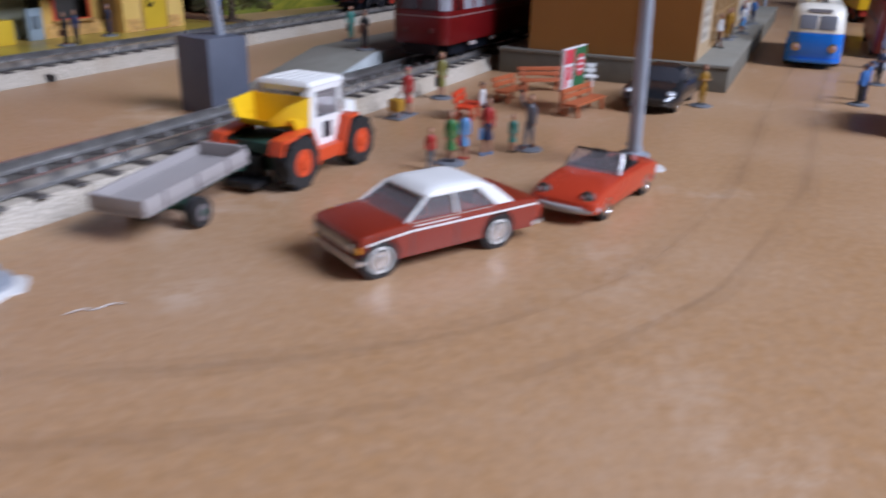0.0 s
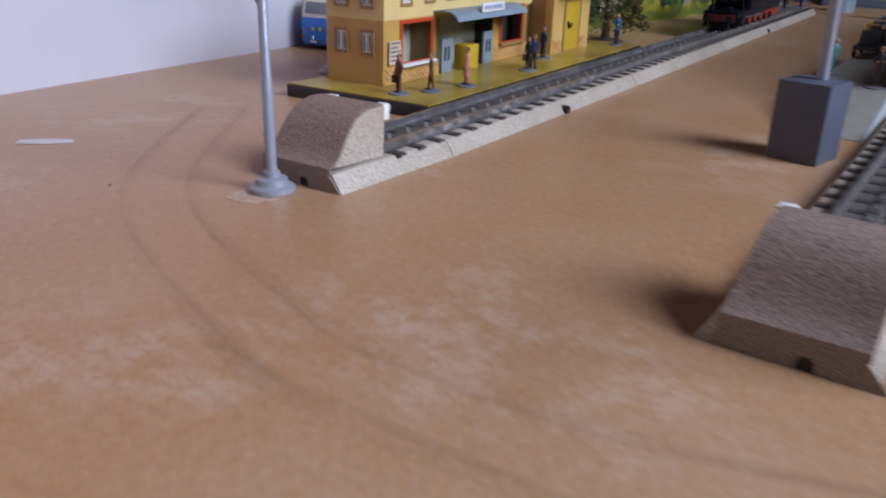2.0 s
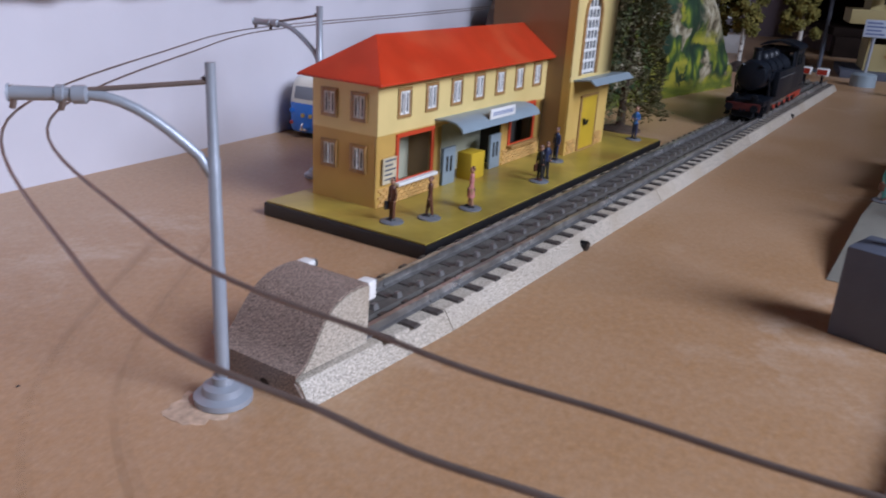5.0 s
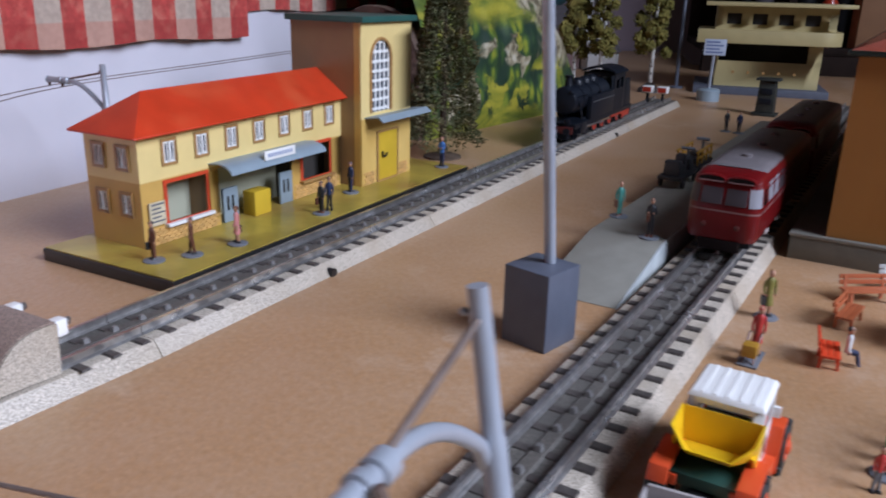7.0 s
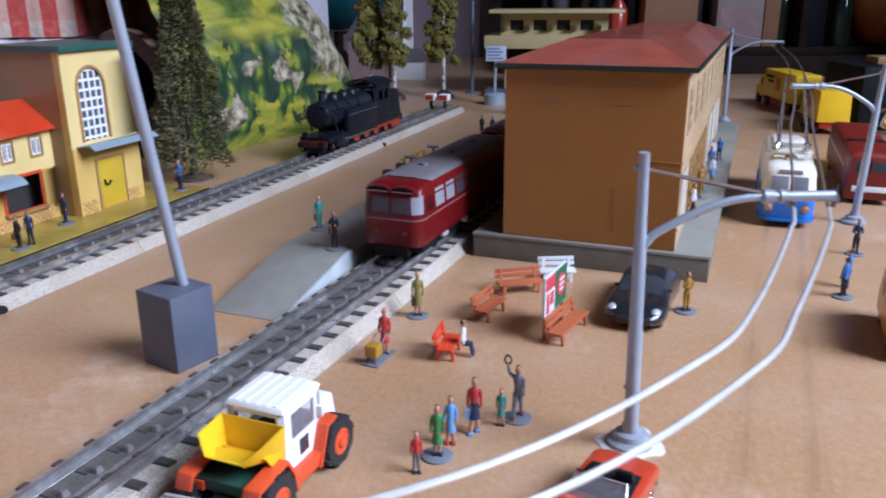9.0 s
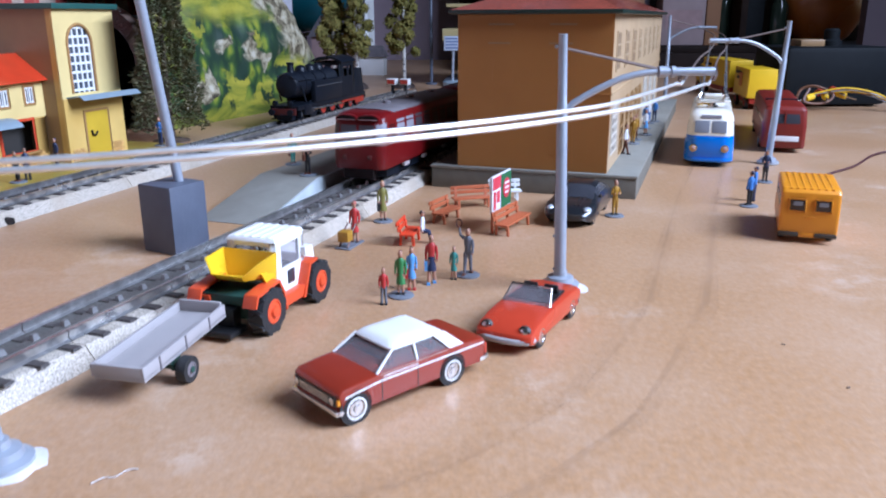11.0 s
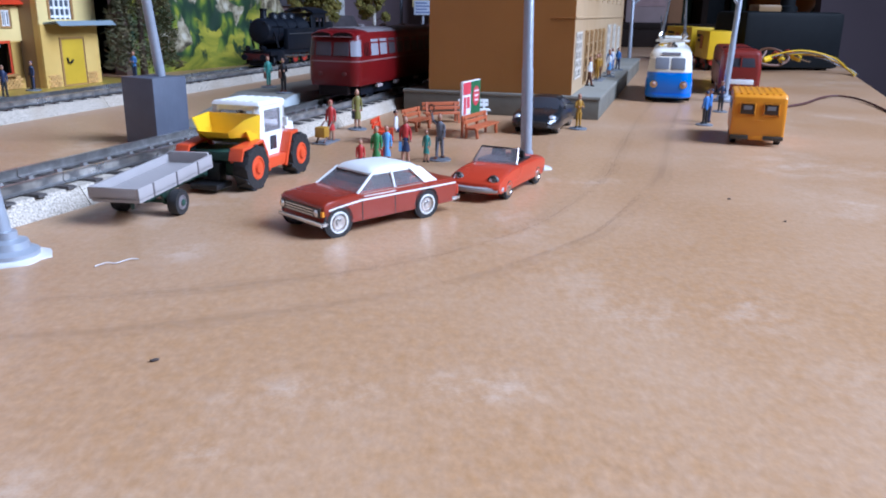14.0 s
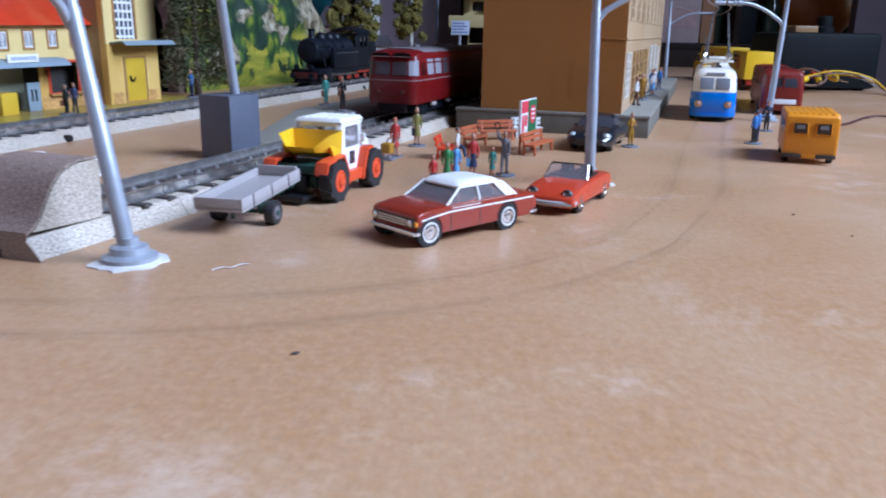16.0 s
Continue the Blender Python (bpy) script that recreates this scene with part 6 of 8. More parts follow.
        box(bm, x - 0.5, x + 0.5, -5.2, 11.2, 26.85, 27.15)
        part("roof_rib", bm, WHITE, roof)
    bm = bm_()
    box(bm, -6.8, 6.8, 11.5, 23.5, 8.6, 17.6, top=(0.8, 0.6))
    part("bonnet", bm, WHITE, t, "white bonnet", 0.7)
    bm = bm_()
    box(bm, -7.2, 7.2, 22, 25, 5.5, 9.5)
    part("front_plate", bm, TRACTOR_RED, t, "", 0.4)
    # hopper: sheet walls, open on top
    def wall4(top_, bot_, thick):
        bm = bm_()
        inner_t = [(x * 0.95, y * 0.95 - 0.6, z + 0.01) for x, y, z in top_]
        inner_b = [(x * 0.9, y * 0.93 - 0.8, z + 0.8) for x, y, z in bot_]
        loft(bm, [inner_b, inner_t, top_, bot_], cap=False)
        face(bm, bot_)
        face(bm, inner_b)
        return bm
    top_ = [(-9.6, -16.5, 22.4), (-5.4, -19.6, 18.6), (5.4, -19.6, 18.6), (9.6, -16.5, 22.4), (9.8, -6.6, 23.2), (-9.8, -6.6, 23.2)]
    bot_ = [(-8.0, -13.0, 16.4), (-4.6, -17.6, 16.6), (4.6, -17.6, 16.6), (8.0, -13.0, 16.4), (9.2, -6.9, 13.4), (-9.2, -6.9, 13.4)]
    hop = part("hopper", wall4(top_, bot_, 0.8), YELLOW, t, "bright yellow open hopper")
    for sx in (-1, 1):
        bm = bm_()
        prism(bm, [(-15, 18.5), (-7, 18.5), (-11, 12.5)], min(sx * 8.6, sx * 9.4), max(sx * 8.6, sx * 9.4), "x")
        part("pivot_bracket", bm, YELLOW, hop)
        bm = bm_()
        box(bm, min(sx * 8.6, sx * 9.6), max(sx * 8.6, sx * 9.6), -18, -6, 9.8, 12)
        part("side_bar", bm, DARK_GREEN, t, "", 0.2)
    bm = bm_()
    box(bm, -8.4, 8.4, -20, -5.6, 9.6, 12.6)
    part("deck", bm, DARK_GREEN, t, "", 0.2)
    bm = bm_()
    box(bm, -5, 5, -27, -18, 1.4, 3.2)
    box(bm, -3, 3, -22, -18, 3.2, 9)
    part("tow_hitch", bm, BLACK, t, "black tow hitch", 0.4)
    for sx in (-1, 1):
        bm = bm_()
        box(bm, sx * 8 - 2, sx * 8 + 2, -20.6, -19.6, 9.2, 12)
        part("tail_light_box", bm, TRACTOR_RED, t, "", 0.3)


tractor()


def trailer():
    t = thing("farm_trailer", at(-102.5, 213.0, 0, -15), "pale grey drop-side toy trailer tilted on two wheels", "trailer")
    m = at(-0.2, 0, 0, 0, 3.4, -1.0)
    L, W, z0, z1 = 40.0, 15.2, 8.3, 11.7
    for nm, b in (("bed_floor", (-W / 2, W / 2, -L / 2, L / 2, z0, z0 + 0.8)), ("side_board", (-W / 2, -W / 2 + 0.9, -L / 2, L / 2, z0 + 0.8, z1)), ("side_board", (W / 2 - 0.9, W / 2, -L / 2, L / 2, z0 - 0.6, z1)),
                  ("end_board", (-W / 2 + 0.9, W / 2 - 0.9, -L / 2, -L / 2 + 0.9, z0 - 0.6, z1)), ("end_board", (-W / 2 + 0.9, W / 2 - 0.9, L / 2 - 0.9, L / 2, z0 + 0.8, z1 + 0.8))):
        bm = bm_()
        box(bm, *b)
        part(nm, bm, TRAILER_GREY, t, "", 0.15, m)
    for k in (-13, -1, 11):
        bm = bm_()
        box(bm, W / 2, W / 2 + 0.25, k - 0.25, k + 0.25, z0 - 0.5, z1)
        part("board_strap", bm, ROOF_GREY, t, "", 0, m)
    bm = bm_()
    for x in (-5.2, 5.2):
        box(bm, x - 0.8, x + 0.8, -L / 2 + 5, L / 2 - 1, 6.6, 8.3)
    for y in (-L / 2 + 6, -4.8, 8):
        box(bm, -5.2, 5.2, y - 0.7, y + 0.7, 6.8, 8.0)
    bmesh.ops.transform(bm, matrix=Matrix.Translation((-0.2, 0, 0)) @ Matrix.Rotation(radians(3.4), 4, "X"), verts=bm.verts)
    for x in (-5.2, 5.2):
        prism(bm, [(-8.2, 8.0), (-1.4, 8.4), (-4.0, 3.0), (-5.6, 3.0)], x - 0.5, x + 0.5, "x")
    rod(bm, (-8.5, -4.8, 3.7), (8.5, -4.8, 3.7), 0.6, seg=8)
    rod(bm, (0, -L / 2 + 7, 6.6), (0, -L / 2 + 7, 3.0), 0.6, seg=8)
    part("chassis", bm, DARK_GREEN, t, "dark green chassis")
    bm = bm_()
    tube(bm, [(-5, L / 2 - 4, 8.2), (0, L / 2 + 8, 4.6), (0, L / 2 + 13, 3.4)], 0.9, 6)
    tube(bm, [(5, L / 2 - 4, 8.2), (0, L / 2 + 8, 4.6)], 0.9, 6)
    part("drawbar", bm, DARK_GREEN, t)
    for sx in (-1, 1):
        wheel(t, sx * 8.9, -4.8, 3.7, 3.7, 2.8, RUBBER, ROOF_GREY, DARK_GREEN, sx, 20, 0.5)


trailer()


def outline(w, y0, y1, r, z, n=6):
    pts = []
    for cx, cy, a0 in ((w / 2 - r, y1 - r, 0), (-w / 2 + r, y1 - r, 90), (-w / 2 + r, y0 + r, 180), (w / 2 - r, y0 + r, 270)):
        for k in range(n + 1):
            a = radians(a0 + 90 * k / n)
            pts.append((cx + r * math.cos(a), cy + r * math.sin(a), z))
    return pts


def trolley(m, label, poles):
    """A trolleybus, nose towards +y."""
    t = thing("trolleybus", m, label, "bus", "trolleybuses")
    L, W = 121.0, 29.0
    a, b = -L / 2, L / 2
    bm = bm_()
    loft(bm, [outline(W - 1.2, a + 1, b - 1, 7, 3.2), outline(W, a, b, 7.5, 5), outline(W + 0.2, a, b + 0.3, 7.5, 14), outline(W, a, b, 7.5, 20)])
    part("lower_body", bm, BUS_BLUE, t, "glossy blue lower body", 0.2)
    bm = bm_()
    loft(bm, [outline(W, a, b, 7.5, 20.0), outline(W - 0.2, a + 0.2, b - 0.2, 7.5, 21.6), outline(W - 1.6, a + 1.6, b - 2.2, 7.5, 30), outline(W - 3.0, a + 3, b - 4, 8, 32.8), outline(W - 6.6, a + 6, b - 8, 8, 34.6), outline(W - 13, a + 11, b - 14, 6, 35.4)])
    part("upper_body", bm, BUS_WHITE, t, "glossy cream upper body and roof", 0.2)
    # side windows
    for sx in (-1, 1):
        ys = [(-54.5, -50.3)] + [(-48.6 + 14.6 * k, -35.4 + 14.6 * k) for k in range(6)] + [(40.2, 48.5)] + [(50.2, 53.5)]
        for y0, y1 in ys:
            bm = bm_()
            xo, xi = W / 2 - 0.12, W / 2 - 0.80
            loft(bm, [[(sx * (xo - 0.4), y0, 22.2), (sx * (xo - 0.4), y1, 22.2), (sx * (xi - 0.4), y1, 28.6), (sx * (xi - 0.4), y0, 28.6)], [(sx * xo, y0, 22.2), (sx * xo, y1, 22.2), (sx * xi, y1, 28.6), (sx * xi, y0, 28.6)]])
            part("side_window", bm, BUS_GLASS, t, "", 0.12)
        for y0, y1 in ((-54, -43.5), (-25.5, 26.5), (43, 54)):
            bm = bm_()
            box(bm, min(sx * (W / 2 - 0.1), sx * (W / 2 + 0.3)), max(sx * (W / 2 - 0.1), sx * (W / 2 + 0.3)), y0, y1, 8.6, 9.4)
            part("side_stripe", bm, BUS_WHITE, t, "thin cream stripe")
        bm = bm_()
        box(bm, min(sx * (W / 2 - 0.1), sx * (W / 2 + 0.25)), max(sx * (W / 2 - 0.1), sx * (W / 2 + 0.25)), a + 8, b - 8, 18.0, 18.5)
        part("waist_bead", bm, BUS_BLUE, t)
        for y in (-34, 34):
            bm = bm_()
            lathe(bm, [(8.1, 0), (8.1, 0.25)], (sx * (W / 2 - 0.1), y, 6.4), (sx, 0, 0), 26)
            part("wheel_well", bm, BLACK, t)
            bm = bm_()
            arc = [(sx * (W / 2 + 0.2), y + 8.4 * math.cos(math.pi * k / 14), 6.0 + 8.4 * math.sin(math.pi * k / 14)) for k in range(15)]
            tube(bm, [(sx * (W / 2), y + 9.8, 2.8)] + arc + [(sx * (W / 2), y - 9.8, 2.8)], 0.75, 8)
            part("wheel_arch", bm, BUS_BLUE, t)
            wheel(t, sx * 12.9, y, 6.6, 6.6, 4, RUBBER, CHROME, CHROME, sx, 26, 0.55)
    # front
    for x0, x1 in ((-9.6, -0.7), (0.7, 9.6)):
        bm = bm_()
        loft(bm, [[(x0, b - 0.5, 22), (x1, b - 0.5, 22), (x1, b - 2.4, 29.4), (x0, b - 2.4, 29.4)], [(x0, b + 0.1, 22), (x1, b + 0.1, 22), (x1, b - 1.8, 29.4), (x0, b - 1.8, 29.4)]])
        part("windscreen", bm, BUS_GLASS, t, "grey windscreen pane", 0.15)
    bm = bm_()
    loft(bm, [[(-6, b - 2.6, 31), (6, b - 2.6, 31), (6, b - 3.6, 32.8), (-6, b - 3.6, 32.8)], [(-6, b - 2.2, 31), (6, b - 2.2, 31), (6, b - 3.2, 32.8), (-6, b - 3.2, 32.8)]])
    part("route_box", bm, ROOF_GREY, t, "grey blank route box")
    for x in (-9.6, 9.6):
        bm = bm_()
        lathe(bm, [(2.4, 0), (2.4, 0.7), (2.0, 0.9)], (x, b - 0.2, 12.2), (0, 1, 0), 18)
        hl = part("headlight", bm, BRASS, t, "round headlight with a brass ring")
        bm = bm_()
        lathe(bm, [(1.9, 0.6), (1.5, 1.1), (0.2, 1.3)], (x, b - 0.2, 12.2), (0, 1, 0), 16)
        part("lens", bm, LAMP_ON, hl, "glowing orange lens")
    bm = bm_()
    loft(bm, [outline(W + 1.0, b - 14, b + 0.8, 7.5, 4.2), outline(W + 1.0, b - 14, b + 0.8, 7.5, 5.8)])
    part("front_bumper", bm, BUS_BLUE, t, "", 0.3)
    # rear
    bm = bm_()
    loft(bm, [[(-8.6, a + 0.4, 22.4), (8.6, a + 0.4, 22.4), (8.2, a + 1.8, 29.4), (-8.2, a + 1.8, 29.4)], [(-8.6, a, 22.4), (8.6, a, 22.4), (8.2, a + 1.4, 29.4), (-8.2, a + 1.4, 29.4)]])
    part("rear_window", bm, BUS_GLASS, t, "grey rear window", 0.15)
    for x, z, r, m_ in ((-10.2, 15.5, 1.4, BUS_BLUE), (10.2, 15.5, 1.4, BUS_BLUE), (-10.5, 8.5, 1.1, LOCO_RED), (10.5, 8.5, 1.1, LOCO_RED), (-2.6, 13.2, 1.2, BRASS), (2.6, 13.2, 1.2, BRASS)):
        bm = bm_()
        lathe(bm, [(r, 0), (r, 0.8), (r * 0.5, 0.9)], (x, a + 0.2, z), (0, -1, 0), 14)
        part("rear_lamp", bm, m_, t)
    bm = bm_()
    box(bm, -2.2, 2.2, a - 4.5, a, 5.2, 6.6)
    tube(bm, [(0, a - 4, 6), (0, a - 5.5, 8), (0, a - 4, 9.5)], 0.6, 6)
    part("tow_hook", bm, CHROME, t, "metal tow hook", 0.2)
    bm = bm_()
    loft(bm, [outline(17, -46, 8, 2, 35.1), outline(16.4, -45.5, 7.5, 2, 36.6)])
    part("roof_cover", bm, BUS_WHITE, t, "raised cream roof cover", 0.2)
    bm = bm_()
    prism(bm, [(0, 35), (0, 41.5), (3.5, 42.5), (6.5, 41.0), (5.0, 38.5), (7.0, 36.5), (8.5, 35)], -8.5, 8.5, "x")
    part("pole_rest", bm, BUS_WHITE, t, "wavy cream pole rest", 0.2, at(0, 8))
    # trolley base and poles
    bm = bm_()
    lathe(bm, [(3.4, 35.2), (3.4, 37.2), (2, 37.4), (2, 39)], (0, 38, 0), seg=16)
    base = part("trolley_base", bm, CHROME, t, "metal trolley base")
    bm = bm_()
    box(bm, -11, 11, 34.5, 41.5, 39, 40.6)
    part("base_plate", bm, BUS_WHITE, base, "", 0.4)
    for x in (-7.5, 7.5):
        bm = bm_()
        lathe(bm, [(2.2, 40.6), (2.2, 44.6), (1.2, 45.6)], (x, 38, 0), seg=14)
        part("pole_socket", bm, CHROME, base)
        bm = bm_()
        tube(bm, [(x, 40.5, 42), (x, 44.5, 41.5), (x * 1.2, 45.5, 43), (x, 43, 45)], 0.9, 6)
        part("spring", bm, STEEL, base)
        if poles:
            bm = bm_()
            tip = (x * 0.75 - 1.5, 38 - 95, 74)
            rod(bm, (x, 38, 44), tip, 0.95, 0.6, 8)
            part("trolley_pole", bm, STEEL, base, "long thin metal trolley pole")
            bm = bm_()
            tube(bm, [(x + 0.6, 36, 44), (x + 1.6, 28, 56), (x + 0.8, 22, 50)], 0.35, 6)
            part("tension_wire", bm, BLACK, base)
    bm = bm_()
    tube(bm, [(2, 38, 38), (7, 33, 37.5), (9, 28, 36.3), (6, 22, 36.2)], 0.6, 6)
    part("yellow_wire", bm, YELLOW, t, "thin yellow wire")


trolley(at(145.4 + 60.5 * 0.3206, 509.5 + 60.5 * 0.9472, 0, 180 - 18.7), "blue and cream toy trolleybus with two raised trolley poles", True)
trolley(at(-395.5, 557, 0, -8), "second blue and cream trolleybus parked behind the station", False)


def red_bus():
    t = thing("red_bus", at(238.5, 628, 0, 161), "dark red toy bus with a black roof strap", "bus")
    L, W = 140.0, 29.0
    a, b = -L / 2, L / 2
    bm = bm_()
    loft(bm, [outline(W - 1, a + 0.6, b - 0.6, 3, 3.5), outline(W, a, b, 3.5, 5), outline(W, a, b, 3.5, 19), outline(W - 1.4, a + 1, b - 1.4, 3.5, 30), outline(W - 4, a + 3, b - 3.5, 3.5, 32.4), outline(W - 12, a + 8, b - 8, 3, 33.2)])
    part("body", bm, BUS_RED, t, "", 0.2)
    bm = bm_()
    box(bm, -11.5, 11.5, 20, 27, 32.0, 33.6)
    part("roof_strap", bm, LOCO_BLACK, t, "", 0.3)
    for sx in (-1, 1):
        for k in range(9):
            y = a + 6 + k * 14.4
            bm = bm_()
            loft(bm, [[(sx * (W / 2 - 0.5), y, 20.5), (sx * (W / 2 - 0.5), y + 11, 20.5), (sx * (W / 2 - 1.3), y + 11, 28.5), (sx * (W / 2 - 1.3), y, 28.5)], [(sx * (W / 2), y, 20.5), (sx * (W / 2), y + 11, 20.5), (sx * (W / 2 - 0.9), y + 11, 28.5), (sx * (W / 2 - 0.9), y, 28.5)]])
            part("side_window", bm, GREY_GLASS, t)
        for y in (-40, 44):
            wheel(t, sx * 13.2, y, 5.4, 5.4, 3, RUBBER, CHROME, None, sx, 18, 0.5)
    bm = bm_()
    loft(bm, [[(-10, b - 0.8, 20.6), (10, b - 0.8, 20.6), (9, b - 1.8, 27.6), (-9, b - 1.8, 27.6)], [(-10, b - 0.1, 20.6), (10, b - 0.1, 20.6), (9, b - 1.1, 27.6), (-9, b - 1.1, 27.6)]])
    part("windscreen", bm, PANE_DARK, t, "", 0.2)
    bm = bm_()
    box(bm, -0.5, 0.5, b - 1.6, b + 0.05, 20, 28.6)
    part("screen_pillar", bm, BUS_RED, t)
    bm = bm_()
    box(bm, -10, 10, b - 0.2, b + 0.3, 8.4, 12)
    part("pale_band", bm, WHITE, t, "pale band with unreadable lettering", 0.2)


red_bus()


def lorry(x, y, turn, L, cab, label):
    t = thing("yellow_lorry" if cab else "yellow_lorry_trailer", at(x, y, 0, turn), label, "lorry" if cab else "trailer")
    W = 29
    bm = bm_()
    box(bm, -W / 2, W / 2, -L / 2, L / 2, 12, 43 if cab else 41, top=(0.8, 0.8))
    bd = part("box_body", bm, YELLOW, t, "yellow box body", 0.8)
    for sx in (-1, 1):
        bm = bm_()
        box(bm, min(sx * 14.4, sx * 14.9), max(sx * 14.4, sx * 14.9), -6, 7, 22, 36)
        part("emblem", bm, mat("faded_red_print", (0.5, 0.16, 0.03), 0.5), bd, "faded red emblem")
        bm = bm_()
        for k in range(2):
            box(bm, min(sx * 14.3, sx * 14.8), max(sx * 14.3, sx * 14.8), L / 2 - 34, L / 2 - 10 - k * 5, 34 - k * 5, 37 - k * 5)
        part("lettering", bm, LOCO_BLACK, bd)
        for yy in (-L / 2 + 14, L / 2 - 12):
            wheel(t, sx * 12, yy, 6, 6, 4, RUBBER, LOCO_RED, None, sx, 18, 0.5)
    bm = bm_()
    box(bm, -11, 11, -L / 2 + 2, L / 2 + (24 if cab else 0), 6, 11.8)
    part("chassis", bm, LOCO_RED, t, "red chassis", 0.4)
    if cab:
        bm = bm_()
        shell(bm, [(L / 2 + 1.5, 8), (L / 2 + 1.5, 34), (L / 2 + 12, 34.5), (L / 2 + 19, 24), (L / 2 + 28, 21), (L / 2 + 29, 8)], 26, 3, 0.9)
        cb = part("cab", bm, YELLOW, t, "", 0.5)
        for sx in (-1, 1):
            bm = bm_()
            box(bm, min(sx * 12.2, sx * 13.1), max(sx * 12.2, sx * 13.1), L / 2 + 4, L / 2 + 13, 23, 31)
            part("cab_window", bm, GREY_GLASS, cb)
            wheel(t, sx * 12, L / 2 + 18, 6, 6, 4, RUBBER, LOCO_RED, None, sx, 18, 0.5)


lorry(333, 1003, -1, 100, True, "yellow toy lorry with a box body and faded print")
lorry(311, 858, -9, 70, False, "yellow box trailer behind the lorry")


# ---- overhead line ----
GLUE = mat("dried_white_glue", (0.62, 0.60, 0.58), 0.3, 0, 0.12, 200, 0.4, 500)
WIRE = mat("bronze_wire", (0.22, 0.165, 0.14), 0.4, 0.5, 0.15, 200)
# pale wire colour stands in for window light reflected off the near stretch
WIRE_GLINT = mat("wire_glint_metal", (0.88, 0.87, 0.84), 0.38, 0.75, 0.1, 150)


def mast(x, y, top, end, label, glue=False, thick=1.0):
    """Tapered pole on a stepped foot with a curved bracket, stay and two wire clamps. top, end: where the pole and the bracket end."""
    t = thing("overhead_mast", at(x, y), label, "mast", "overhead line masts")
    tx, ty, h = top[0] - x, top[1] - y, top[2]
    ex, ey, ez = end[0] - x, end[1] - y, end[2]
    p = lambda k: (tx * k, ty * k, h * k)
    bm = bm_()
    lathe(bm, [(6.8, 0.4), (6.8, 1.8), (5.0, 2.6), (4.6, 4.2), (2.6, 4.8), (2.4, 6.5)], seg=22)
    part("foot", bm, POLE_PAINT, t, "round stepped foot")
    bm = bm_()
    tube(bm, [p(0.04), p(0.42), p(0.425), p(0.74), p(0.745), p(1.0)], [q * thick for q in (2.15, 2.1, 1.9, 1.8, 1.55, 1.45)], 16)
    part("pole", bm, POLE_PAINT, t, "pale grey tapered pole")
    for k in (0.08, 0.22, 0.955):
        bm = bm_()
        ball(bm, (p(k)[0] - 2.1 * thick, p(k)[1], p(k)[2]), 0.7, sub=1)
        part("rivet", bm, POLE_PAINT, t)
    a = p(0.80)
    A_, B_ = Vector(a), Vector((ex, ey, ez + 1.2))
    d = Vector((B_.x - A_.x, B_.y - A_.y, 0))
    n = d.normalized()
    pts = [A_]
    for k in range(1, 9):
        u_ = k / 8
        pts.append(Vector((A_.x + d.x * 0.62 * u_, A_.y + d.y * 0.62 * u_, A_.z - 7 + (B_.z - A_.z + 7) * math.sin(u_ * math.pi / 2))))
    pts[0] = A_ + Vector((0, 0, -9))
    bm = bm_()
    tube(bm, pts, [1.3] + [1.15] * 7 + [1.1], 10)
    br = part("bracket", bm, POLE_PAINT, t, "curved grey bracket arm")
    bm = bm_()
    lathe(bm, [(1.3, 0), (1.9, 0.4), (1.9, 3), (1.4, 3.2), (1.4, 4.4), (1.9, 4.6), (1.9, 6), (1.4, 6.2), (1.5, d.length * 0.38), (1.9, d.length * 0.38 + 0.4)], pts[-1], tuple(n) , 14)
    part("cross_arm", bm, POLE_PAINT, br, "ribbed grey cross arm")
    bm = bm_()
    tube(bm, [p(0.95), tuple(pts[-1] + Vector((0, 0, 1)))], 0.55, 6)
    part("stay", bm, WIRE, br, "thin dark stay rod")
    for k in (1.0, 0.76):
        c = Vector((ex, ey, 0)) * k
        bm = bm_()
        tube(bm, [(c.x, c.y, ez + 2.6), (c.x + 0.8, c.y, ez + 0.4), (c.x, c.y, ez - 1.8)], 0.7, 6)
        part("wire_clamp", bm, WIRE, br)
    if glue:
        bm = bm_()
        rnd = random.Random(int(abs(x)))
        pr = [(0.2, 0), (9.2, 0), (9.2, 0.25), (7.2, 0.8), (0.2, 1.0)]
        lathe(bm, pr, seg=26)
        for v in bm.verts:
            if v.co.z < 0.6:
                k = 1 + 0.36 * noise.noise(Vector((v.co.x * 0.26 + x, v.co.y * 0.2, 0)))
                v.co.x *= k
                v.co.y *= k
        part("glue_blob", bm, GLUE, t, "dried glue round the foot")


mast(-297, 229.5, (-298.3, 232, 77.5), (-333, 215, 69), "pale grey overhead line mast glued beside a buffer stop", thick=0.76)
mast(-123.2, 165.3, (-135, 168, 82), (-143, 125, 72), "leaning grey overhead line mast in a blob of dried glue", True)
mast(15.3, 279.9, (12.6, 277, 87.5), (64, 281, 74), "pale grey overhead line mast behind the red convertible", True)
mast(189, 521, (192, 519, 90), (144, 521, 77), "pale grey overhead line mast beside the dark red bus")
mast(233, 914, (232, 914, 94), (281, 905, 80), "overhead line mast at the far end of the street")
mast(-362, 423, (-362, 423, 78.5), (-398, 430, 68), "overhead line mast behind the station")


